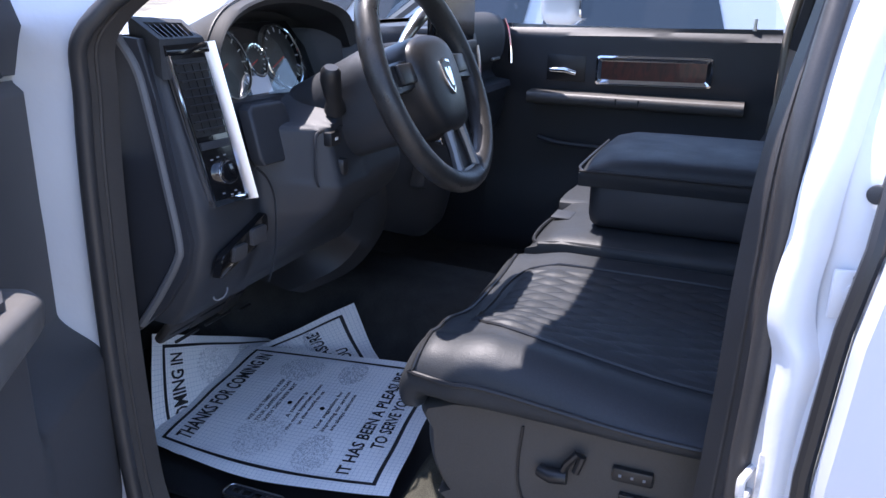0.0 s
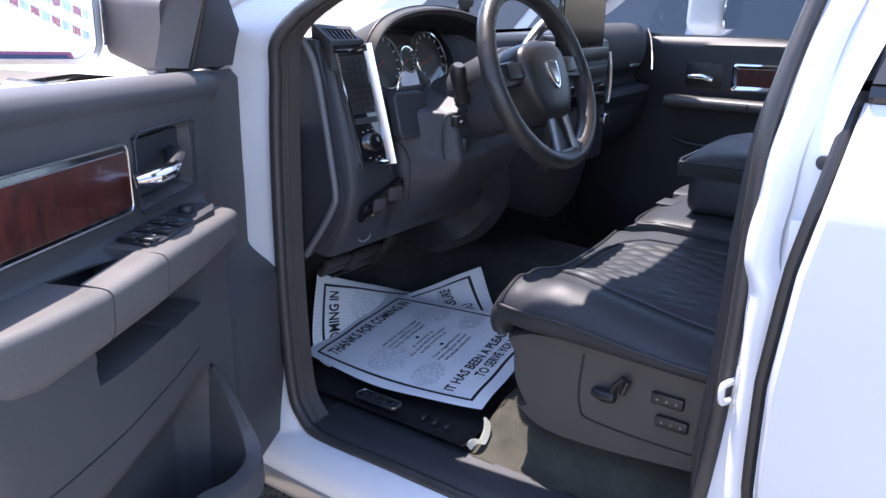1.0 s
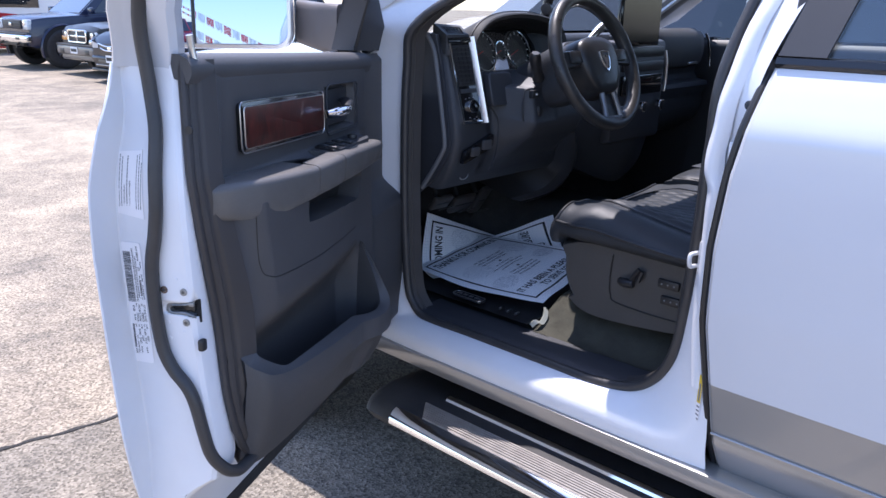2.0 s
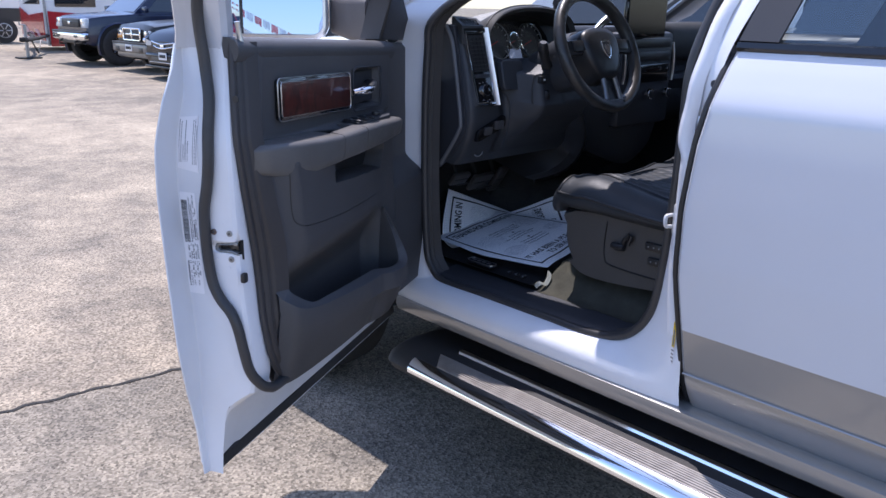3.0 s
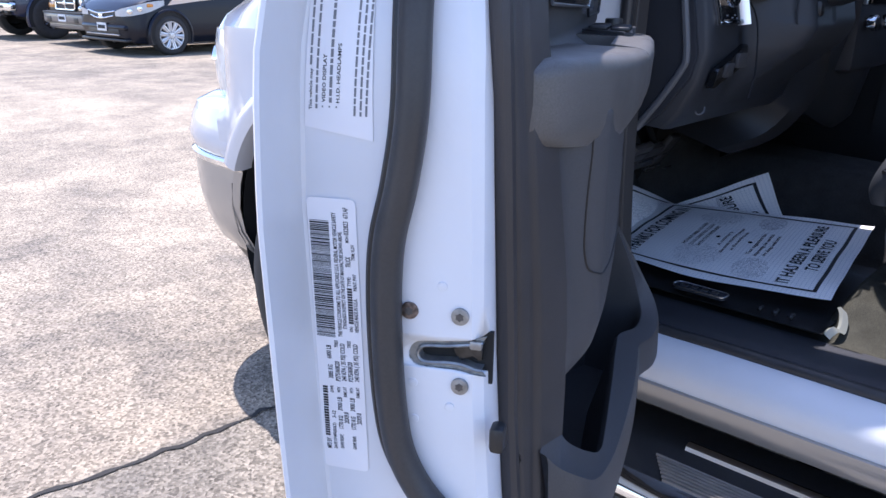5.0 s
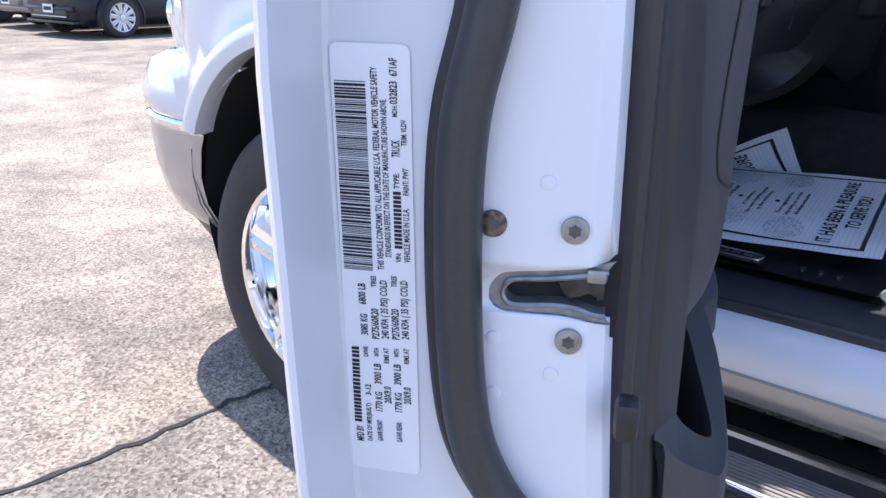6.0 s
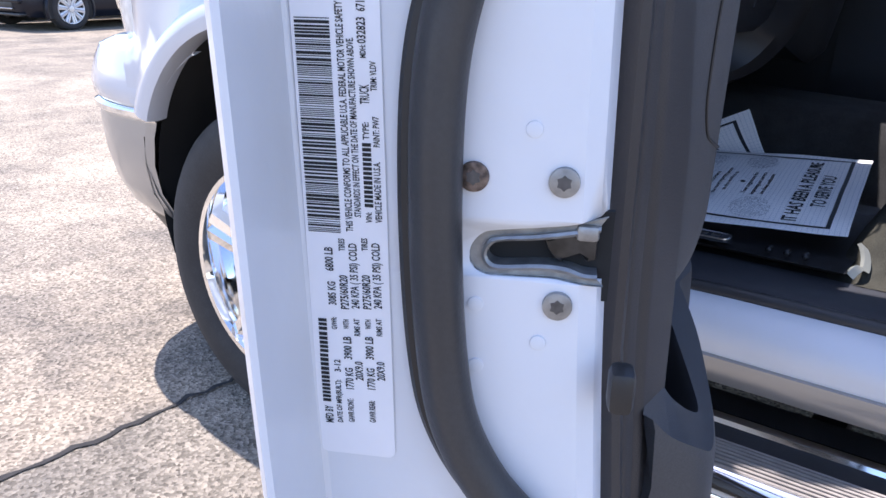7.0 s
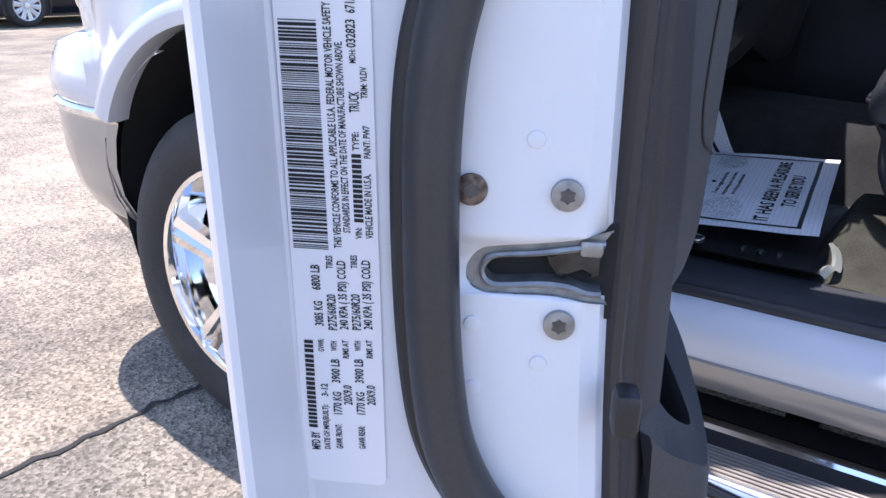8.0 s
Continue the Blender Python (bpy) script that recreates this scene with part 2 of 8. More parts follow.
# ---- ground ----
def make_ground():
    bm = bmesh.new()
    bmesh.ops.create_grid(bm, x_segments=2, y_segments=2, size=400)
    m = bpy.data.materials.new("sun-bleached asphalt")
    m.use_nodes = True
    nt = m.node_tree
    b = nt.nodes["Principled BSDF"]
    b.inputs["Roughness"].default_value = 0.9
    b.inputs["Specular IOR Level"].default_value = 0.25
    tc = nt.nodes.new("ShaderNodeTexCoord")

    def tex(kind, sc, **k):
        n = nt.nodes.new(kind)
        n.inputs["Scale"].default_value = sc
        for key, v in k.items():
            n.inputs[key].default_value = v
        nt.links.new(tc.outputs["Object"], n.inputs["Vector"])
        return n

    grit = tex("ShaderNodeTexVoronoi", 115.0)
    fine = tex("ShaderNodeTexNoise", 160.0, Detail=3.0)
    patch = tex("ShaderNodeTexNoise", 1.6, Detail=10.0, Roughness=0.74)
    big = tex("ShaderNodeTexNoise", 0.16, Detail=4.0)
    ramp = nt.nodes.new("ShaderNodeValToRGB")
    ramp.color_ramp.elements[0].position, ramp.color_ramp.elements[0].color = 0.40, (0.165, 0.148, 0.125, 1)
    ramp.color_ramp.elements[1].position, ramp.color_ramp.elements[1].color = 0.60, (0.405, 0.350, 0.272, 1)
    add = nt.nodes.new("ShaderNodeMath")
    add.operation = "MULTIPLY_ADD"
    add.inputs[1].default_value = 0.55
    nt.links.new(patch.outputs["Fac"], add.inputs[0])
    half = nt.nodes.new("ShaderNodeMath")
    half.operation = "MULTIPLY"
    half.inputs[1].default_value = 0.45
    nt.links.new(big.outputs["Fac"], half.inputs[0])
    nt.links.new(half.outputs[0], add.inputs[2])
    nt.links.new(add.outputs[0], ramp.inputs["Fac"])
    stones = nt.nodes.new("ShaderNodeValToRGB")
    stones.color_ramp.elements[0].position, stones.color_ramp.elements[0].color = 0.0, (0.33, 0.32, 0.31, 1)
    stones.color_ramp.elements[1].position, stones.color_ramp.elements[1].color = 1.0, (1.60, 1.58, 1.54, 1)
    nt.links.new(grit.outputs["Color"], stones.inputs["Fac"])
    mul = nt.nodes.new("ShaderNodeVectorMath")
    mul.operation = "MULTIPLY"
    nt.links.new(ramp.outputs[0], mul.inputs[0])
    nt.links.new(stones.outputs[0], mul.inputs[1])
    # the two paving slabs differ in wear: speckled before the joint, bleached behind it, greyer farther off
    split = nt.nodes.new("ShaderNodeSeparateXYZ")
    nt.links.new(tc.outputs["Object"], split.inputs[0])
    lean, over = nt.nodes.new("ShaderNodeMath"), nt.nodes.new("ShaderNodeMath")
    lean.operation, lean.inputs[1].default_value = "MULTIPLY", 0.095
    nt.links.new(split.outputs[0], lean.inputs[0])
    nt.links.new(lean.outputs[0], over.inputs[0])
    nt.links.new(split.outputs[1], over.inputs[1])
    wear = nt.nodes.new("ShaderNodeValToRGB")
    span = nt.nodes.new("ShaderNodeMapRange")
    span.inputs["From Min"].default_value, span.inputs["From Max"].default_value = 1.296, 9.296
    nt.links.new(over.outputs[0], span.inputs["Value"])
    nt.links.new(span.outputs[0], wear.inputs["Fac"])
    wear.color_ramp.elements[0].position, wear.color_ramp.elements[0].color = 0.122, (0.84, 0.85, 0.86, 1)
    wear.color_ramp.elements[1].position, wear.color_ramp.elements[1].color = 0.128, (1.12, 1.09, 1.05, 1)
    for at, c in ((0.34, (1.10, 1.08, 1.05, 1)), (0.62, (1.0, 0.985, 0.955, 1))):
        wear.color_ramp.elements.new(at).color = c
    worn = nt.nodes.new("ShaderNodeVectorMath")
    worn.operation = "MULTIPLY"
    nt.links.new(mul.outputs[0], worn.inputs[0])
    nt.links.new(wear.outputs[0], worn.inputs[1])
    nt.links.new(worn.outputs[0], b.inputs["Base Color"])
    bump = nt.nodes.new("ShaderNodeBump")
    bump.inputs["Strength"].default_value, bump.inputs["Distance"].default_value = 0.8, 0.004
    mixh = nt.nodes.new("ShaderNodeMath")
    nt.links.new(grit.outputs["Distance"], mixh.inputs[0])
    nt.links.new(fine.outputs["Fac"], mixh.inputs[1])
    nt.links.new(mixh.outputs[0], bump.inputs["Height"])
    nt.links.new(bump.outputs[0], b.inputs["Normal"])
    ob = part("ground", bm, m)
    tagged(ob, "sun-bleached worn grey asphalt of a car lot", "ground", kind="structure")
    # dark joint between two paving slabs
    rng = random.Random(4)
    path = []
    for k in range(90):
        f = k / 89
        path.append((-3.2 + 3.6 * f, 2.60 - 0.62 * f * 0.55 + rng.uniform(-0.013, 0.013) + 0.03 * math.sin(f * 9), 0.0))
    jm = bmesh.new()
    rows = [[jm.verts.new((x, y - w, 0.004)) for w in (-0.003 - 0.009 * rng.random(), 0.003 + 0.009 * rng.random())] for x, y, _ in path]
    for a, c in zip(rows, rows[1:]):
        jm.faces.new((a[0], a[1], c[1], c[0]))
    j = part("paving_joint", jm, pbr("tarred joint", (0.025, 0.023, 0.021), 0.9, var=0.3, scale=40, bump=0.8, bump_scale=120))
    tagged(j, "dark tarred joint between two asphalt slabs", "joint", kind="structure")


make_ground()

# ---- pickup truck: shell ----
truck = thing("pickup_truck", (0, 0.8, 0), "white crew-cab pickup truck with its driver's door open", "truck")

SIDE = [(0.50, -0.885), (0.56, -0.93), (0.64, -0.962), (0.77, -0.976), (0.95, -0.985), (1.10, -0.983), (1.22, -0.977), (1.318, -0.969), (1.345, -0.957), (1.40, -0.926), (1.437, -0.902)]


def side_x(z):
    return lerp(SIDE, z)


GAP = [(0.50, 0.262), (0.547, 0.25), (0.763, 0.275), (0.90, 0.296), (1.066, 0.30), (1.225, 0.288), (1.326, 0.270), (1.437, 0.256), (1.88, 0.16)]


def gap_y(z):
    return lerp(GAP, z)


def make_aperture():
    """The painted frame of the driver's door opening, from the outer body to the seal."""
    # each: outer point, bend, shelf, seal (x, y, z)
    rows = [
        ((-0.945, 1.40, 1.50), (-0.935, 1.385, 1.50), (-0.915, 1.29, 1.50), (-0.90, 1.225, 1.50)),
        ((-0.950, 1.41, 1.37), (-0.940, 1.39, 1.37), (-0.915, 1.315, 1.37), (-0.90, 1.27, 1.37)),
        ((-0.955, 1.41, 1.03), (-0.945, 1.39, 1.03), (-0.915, 1.32, 1.03), (-0.90, 1.278, 1.03)),
        ((-0.955, 1.41, 0.75), (-0.945, 1.39, 0.75), (-0.915, 1.31, 0.75), (-0.90, 1.263, 0.75)),
        ((-0.955, 1.40, 0.60), (-0.948, 1.37, 0.63), (-0.925, 1.27, 0.645), (-0.90, 1.232, 0.668)),
        ((-0.962, 1.30, 0.545), (-0.964, 1.28, 0.595), (-0.935, 1.22, 0.628), (-0.90, 1.17, 0.638)),
        ((-0.964, 1.00, 0.540), (-0.968, 1.00, 0.592), (-0.938, 1.00, 0.626), (-0.90, 1.00, 0.640)),
        ((-0.964, 0.75, 0.540), (-0.968, 0.75, 0.592), (-0.938, 0.75, 0.626), (-0.90, 0.75, 0.641)),
        ((-0.962, 0.46, 0.536), (-0.967, 0.50, 0.592), (-0.938, 0.55, 0.628), (-0.90, 0.58, 0.642)),
        ((-0.956, 0.275, 0.532), (-0.962, 0.33, 0.60), (-0.935, 0.41, 0.645), (-0.90, 0.462, 0.672)),
        ((-0.954, 0.262, 0.61), (-0.952, 0.29, 0.68), (-0.930, 0.345, 0.72), (-0.90, 0.392, 0.76)),
        ((-0.950, 0.280, 0.80), (-0.945, 0.30, 0.84), (-0.925, 0.335, 0.87), (-0.90, 0.369, 0.906)),
        ((-0.952, 0.300, 1.066), (-0.94, 0.31, 1.08), (-0.92, 0.33, 1.09), (-0.90, 0.359, 1.094)),
        ((-0.925, 0.285, 1.25), (-0.92, 0.297, 1.25), (-0.91, 0.322, 1.25), (-0.90, 0.356, 1.25)),
        ((-0.905, 0.262, 1.43), (-0.902, 0.275, 1.43), (-0.897, 0.312, 1.43), (-0.887, 0.352, 1.43)),
        ((-0.800, 0.20, 1.66), (-0.80, 0.22, 1.66), (-0.79, 0.265, 1.66), (-0.78, 0.312, 1.66)),
        ((-0.715, 0.19, 1.84), (-0.71, 0.20, 1.83), (-0.70, 0.25, 1.80), (-0.69, 0.29, 1.77)),
        ((-0.70, 0.55, 1.87), (-0.70, 0.55, 1.86), (-0.69, 0.55, 1.83), (-0.68, 0.55, 1.80)),
        ((-0.71, 0.88, 1.83), (-0.70, 0.87, 1.82), (-0.69, 0.85, 1.79), (-0.68, 0.83, 1.76)),
        ((-0.80, 1.15, 1.68), (-0.79, 1.13, 1.67), (-0.78, 1.08, 1.65), (-0.77, 1.03, 1.64)),
    ]
    bm = bmesh.new()
    rings = [cr([r[k] for r in rows], 160, True) for k in range(4)]
    fine = []
    for a in range(3):
        for f in (0.0, 0.33, 0.66):
            fine.append(f + a)
    fine.append(3)
    out = []
    for f in fine:
        ring = []
        for k in range(160):
            col = [rings[j][k] for j in range(4)]
            i = min(int(f), 2)
            t = f - i
            q = [np.array(col[min(max(i + o, 0), 3)]) for o in (-1, 0, 1, 2)]
            ring.append(tuple(0.5 * (2 * q[1] + (q[2] - q[0]) * t + (2 * q[0] - 5 * q[1] + 4 * q[2] - q[3]) * t * t + (3 * q[1] - q[0] - 3 * q[2] + q[3]) * t ** 3)))
        out.append(ring)
    loft(out, True, False, False, bm)
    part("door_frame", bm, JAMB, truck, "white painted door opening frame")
    seal = rings[3]
    bm = tube([(x - 0.004, y, z) for x, y, z in seal], 0.0125, 10, True)
    part("weatherstrip", bm, RUBBER, truck, "dark grey rubber door seal")
    # inner trim lip behind the seal
    inner = [(x + 0.05, y + (0.014 + 0.026 * step(z, 0.72, 0.90) * (1 - 0.9 * step(z, 1.20, 1.60)) if y < 0.7 else -0.014), z + (0.006 if z < 0.9 else 0.0)) for x, y, z in seal]
    mid = [tuple((np.array(p) + np.array(q)) / 2 - np.array((0.003, 0.0, 0.0))) for p, q in zip(seal, inner)]
    part("seal_trim", loft([seal, mid, inner], True, False), SEALTRIM, truck, "brown grey rubber lip inside the door seal")
    part("seal_rib", tube(mid, 0.0032, 6, True), SEALTRIM, truck)


make_aperture()


def side_skin(y_front, y_back, z0, z1, ny=14, nz=16, mirror=1, inset=0.0):
    def fn(a, b):
        z = z0 + (z1 - z0) * b
        yf = y_front(z) if callable(y_front) else y_front
        yb = y_back(z) if callable(y_back) else y_back
        y = yf + (yb - yf) * a
        roll = 0.012 * (1 - step(abs(yf - y), 0.0, 0.012)) + 0.012 * (1 - step(abs(yb - y), 0.0, 0.012))
        return Vector((mirror * (side_x(z) + roll + inset), y, z))
    bm = bmesh.new()
    stations = [0.0, 0.004, 0.010, 0.02] + [0.02 + 0.96 * k / ny for k in range(1, ny)] + [0.98, 0.99, 0.996, 1.0]
    rows = [[bm.verts.new(fn(a, j / nz)) for j in range(nz + 1)] for a in stations]
    for r0, r1 in zip(rows, rows[1:]):
        for j in range(nz):
            bm.faces.new((r0[j], r0[j + 1], r1[j + 1], r1[j]))
    return bm


def make_rear():
    door = part("rear_door", side_skin(lambda z: gap_y(z) - 0.006, -0.72, 0.772, 1.437, nz=44), WHITE, truck, "closed white rear door with silver lower panel")
    part("lower_panel", side_skin(lambda z: gap_y(z) - 0.006, -0.72, 0.50, 0.772, nz=12, inset=0.002), SILVER, door, "silver grey lower body panel")
    crease = [(side_x(0.655) - 0.0005, y, 0.655) for y in np.linspace(gap_y(0.655) - 0.012, -0.72, 20)]
    part("panel_crease", tube(crease, 0.0035, 8), SILVER, door)
    # folded edge along the gap, seen as a dark line
    pts = [(side_x(z) + 0.022, gap_y(z) + 0.004, z) for z in np.linspace(0.50, 1.437, 24)]
    part("door_edge_seal", tube(pts, 0.009, 8), BLACK, door)
    edge = bmesh.new()
    loft([[(side_x(z) + 0.012, gap_y(z) - 0.006, z) for z in np.linspace(0.5, 1.437, 24)], [(side_x(z) + 0.05, gap_y(z) - 0.008, z) for z in np.linspace(0.5, 1.437, 24)]], False, False, False, edge)
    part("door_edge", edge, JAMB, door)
    # belt moulding, pillar cover and glass
    part("belt_moulding", loft([[(-0.903, y, 1.438), (-0.908, y, 1.446), (-0.904, y, 1.458), (-0.885, y, 1.461), (-0.885, y, 1.438)] for y in (0.245, -0.3, -0.72)]), GLOSSBLACK, door, "gloss black belt moulding")
    part("pillar_cover", slab([(0.245, 1.461), (0.155, 1.461), (0.06, 1.85), (0.15, 1.85)], lambda a, b, c: Vector((-0.893 + (b - 1.461) * 0.42 + c, a, b)), -0.004, 0.006), TRIMDARK, door)
    part("window_glass", slab([(0.155, 1.461), (-0.70, 1.461), (-0.60, 1.80), (0.06, 1.80)], lambda a, b, c: Vector((-0.886 + (b - 1.461) * 0.42 + c, a, b)), 0.0, 0.004), GLASS, door, "rear side window glass")
    # rest of the cab side and the bed, out of sight of the walk
    part("bed_side", side_skin(-0.73, -3.0, 0.56, 1.42), WHITE, truck)
    for sgn, y0, y1 in ((1, 1.40, -0.72), (1, -0.73, -3.0)):
        part("far_side", side_skin(y0, y1, 0.50, 1.437, mirror=-1), WHITE, truck)
    part("tailgate", rbox((0, -3.0, 1.0), (1.8, 0.06, 0.9), 0.02), WHITE, truck)
    part("bed_floor", rbox((0, -1.9, 0.75), (1.8, 2.2, 0.05), 0.01), UNDER, truck)


make_rear()


def make_cab_shell():
    # roof with thickness, windscreen header to back window
    def roof(a, b, dz):
        x = -0.70 + 1.40 * a
        y = 0.95 - 1.60 * b
        crown = 0.035 * (1 - (2 * a - 1) ** 2) + 0.03 * (1 - (2 * b - 0.9) ** 2)
        return Vector((x, y, 1.845 + crown + dz))
    bm = sheet(lambda a, b: roof(a, b, 0.0), 10, 10)
    sheet(lambda a, b: roof(a, b, -0.05), 10, 10, bm)
    part("roof", bm, WHITE, truck)
    part("headliner", sheet(lambda a, b: roof(a, b, -0.055), 10, 10), pbr("light grey headliner", (0.60, 0.59, 0.57), 0.95), truck)
    # pillars of the far side and rear
    def bar(name, p, q, r, mat, flat=0.6):
        part(name, tube([p, tuple((np.array(p) + np.array(q)) / 2), q], r, 10, flat=flat), mat, truck)
    bar("pillar", (0.84, 1.62, 1.40), (0.70, 0.92, 1.86), 0.05, TRIMLIGHT)
    bar("pillar", (-0.86, 1.56, 1.42), (-0.70, 0.92, 1.86), 0.05, TRIMLIGHT)
    bar("pillar", (0.88, 0.27, 1.40), (0.70, 0.2, 1.86), 0.06, TRIMDARK)
    bar("pillar", (0.88, -0.68, 1.40), (0.70, -0.62, 1.86), 0.08, WHITE)
    bar("pillar", (-0.88, -0.70, 1.40), (-0.70, -0.62, 1.86), 0.08, WHITE)
    bar("pillar", (-0.855, 0.255, 0.66), (-0.845, 0.255, 1.45), 0.055, TRIMDARK)
    bar("pillar", (-0.845, 0.255, 1.45), (-0.70, 0.22, 1.85), 0.05, TRIMDARK)
    part("rear_wall", rbox((0, -0.72, 1.05), (1.72, 0.05, 0.85), 0.02), UNDER, truck)
    edge = cr([(-0.945, 1.40, 1.50), (-0.875, 1.28, 1.59), (-0.80, 1.15, 1.68), (-0.71, 0.88, 1.83)], 16)
    glass = cr([(-0.82, 1.70, 1.36), (-0.78, 1.44, 1.53), (-0.73, 1.20, 1.70), (-0.67, 0.93, 1.86)], 16)
    for sgn in (1, -1):
        part("windscreen_pillar", loft([[(sgn * x, y, z) for x, y, z in edge], [(sgn * (x - 0.012), y + 0.02, z + 0.015) for x, y, z in edge], [(sgn * (x - 0.012), y + 0.01, z + 0.01) for x, y, z in glass], [(sgn * (x + 0.02), y - 0.02, z - 0.02) for x, y, z in glass]], True, False, True), WHITE, truck, "white windscreen pillar")
        # unseen bar added along the roof edge to keep sun off the sill
        part("roof_rail", tube([(sgn * -0.775, 0.95, 1.79), (sgn * -0.765, 0.5, 1.82), (sgn * -0.765, 0.0, 1.82), (sgn * -0.77, -0.62, 1.79)], 0.045, 10), WHITE, truck)
    ws = part("windscreen", sheet(lambda a, b: Vector(((-0.80 + 1.60 * a) * (1 - 0.16 * b), 1.70 - 0.74 * b + 0.10 * (1 - (2 * a - 1) ** 2), 1.36 + 0.49 * b)), 8, 8), GLASS, truck, "clear windscreen glass")
    ws.visible_shadow = False
    # floor pan, firewall, hump
    part("floor_pan", rbox((0, 0.40, 0.60), (1.76, 2.2, 0.06), 0.01), UNDER, truck)
    part("firewall", rbox((0, 1.74, 0.98), (1.70, 0.05, 0.80), 0.01), UNDER, truck)
    part("chassis", rbox((0, 0.3, 0.46), (1.1, 5.2, 0.16), 0.03), UNDER, truck)
    def hump(a, b):
        x = -0.34 + 0.68 * a
        y = 0.30 + 1.45 * b
        return Vector((x, y, 0.64 + (0.17 + 0.06 * b) * (1 - step(abs(x), 0.10, 0.30)) + 0.45 * step(y, 1.45, 1.75)))
    part("tunnel", sheet(hump, 20, 14), SHADECARPET, truck)
    def foot(a, b):
        x = -0.86 + 0.56 * a
        y = 0.20 + 1.52 * b
        return Vector((x, y, 0.655 + 0.42 * step(y, 1.40, 1.80) + 0.01 * math.sin(x * 30) * 0.2))
    part("carpet", sheet(foot, 16, 24), SHADECARPET, truck, "loop carpet darkened by footwell shade")
    part("carpet", sheet(lambda a, b: Vector((0.30 + 0.56 * a, 0.20 + 1.52 * b, 0.655 + 0.42 * step(0.20 + 1.52 * b, 1.40, 1.80))), 8, 24), SHADECARPET, truck)
    # kick panel ahead of the door opening
    part("kick_panel", slab([(1.26, 0.64), (1.72, 0.70), (1.72, 1.2), (1.29, 1.30), (1.27, 1.0)], lambda a, b, c: Vector((-0.845 + c, a, b)), -0.03, 0.0, 0.006), TRIMDARK, truck)
    part("kick_panel", slab([(1.0, 0.64), (1.72, 0.64), (1.72, 1.38), (1.18, 1.44), (1.10, 1.20)], lambda a, b, c: Vector((0.862 + c, a, b)), 0.0, 0.03, 0.0), TRIMDARK, truck)
    # sill trim
    prof = [(-0.905, 0.640), (-0.89, 0.652), (-0.865, 0.658), (-0.80, 0.664), (-0.795, 0.655)]
    part("sill_trim", loft([[(x, y, z) for x, z in prof] for y in np.linspace(1.22, 0.36, 12)], False, False), TRIMDARK, truck, "scuffed dark plastic sill trim")


make_cab_shell()


def make_running_board():
    rb = part("running_board", loft([[(x, y, z) for x, z in [(-0.80, 0.398), (-0.93, 0.402), (-1.00, 0.392), (-1.04, 0.378), (-1.055, 0.355), (-1.03, 0.32), (-0.95, 0.31), (-0.80, 0.33)]] for y in np.linspace(1.27, -1.0, 20)]), BOARD, truck, "black running board with chrome edge strips")
    cap = bmesh.new()
    rings = []
    for k in range(6):
        f = k / 5
        s = math.cos(f * 1.35)
        rings.append([(-0.93 + (x + 0.93) * (0.25 + 0.75 * s), 1.27 + 0.045 * math.sin(f * 1.35), 0.36 + (z - 0.36) * (0.35 + 0.65 * s)) for x, z in [(-0.80, 0.398), (-0.93, 0.402), (-1.00, 0.392), (-1.04, 0.378), (-1.055, 0.355), (-1.03, 0.32), (-0.95, 0.31), (-0.80, 0.33)]])
    part("end_cap", loft(rings, True, True, False, cap), BOARD, rb, "black plastic end cap")
    part("edge_strip", loft([[(x, y, z) for x, z in [(-1.019, 0.388), (-1.027, 0.391), (-1.044, 0.383), (-1.058, 0.366), (-1.060, 0.350), (-1.048, 0.342), (-1.04, 0.36)]] for y in np.linspace(1.178, -1.0, 12)]), CHROME, rb, "polished metal edge strip")
    part("inner_strip", loft([[(x, y, z) for x, z in [(-0.888, 0.402), (-0.894, 0.411), (-0.905, 0.413), (-0.914, 0.409), (-0.918, 0.400)]] for y in np.linspace(1.085, -1.0, 12)]), CHROME, rb)
    for k in range(8):
        x = -0.966 - 0.0079 * k
        part("tread_rib", rbox((x, 0.05, 0.4005 - 0.009 * (k / 7) ** 1.5), (0.0056, 2.14 - 0.012 * k, 0.006), 0.0015, 1), TREAD, rb)
    for y in (0.9, -0.2):
        part("bracket", rbox((-0.78, y, 0.35), (0.25, 0.06, 0.05), 0.01), UNDER, rb)
    rb.location += Vector((-0.05, -0.05, 0.035))


make_running_board()
def make_pillar_ridge():
    ridge = [(-0.79, 0.262, 1.66, 0.007), (-0.87, 0.302, 1.53, 0.008), (-0.905, 0.318, 1.43, 0.009), (-0.921, 0.328, 1.367, 0.009), (-0.925, 0.332, 1.309, 0.009), (-0.928, 0.338, 1.26, 0.010), (-0.930, 0.336, 1.217, 0.013), (-0.932, 0.322, 1.183, 0.019), (-0.933, 0.322, 1.142, 0.017), (-0.934, 0.322, 1.087, 0.012), (-0.935, 0.322, 1.02, 0.011), (-0.936, 0.322, 0.93, 0.010), (-0.942, 0.315, 0.84, 0.008), (-0.95, 0.30, 0.74, 0.005)]
    pts = cr(ridge, 50)
    rings = [[(x + dx * r / 0.011, y + dy * (0.6 + 0.4 * r / 0.011), z) for dx, dy in ((0.010, 0.020), (0.002, 0.013), (-0.003, 0.007), (-0.005, 0.0), (-0.003, -0.008), (0.001, -0.015), (0.008, -0.024))] for x, y, z, r in pts]
    part("pillar_ridge", loft(rings, False, False), JAMB, truck, smooth=80)


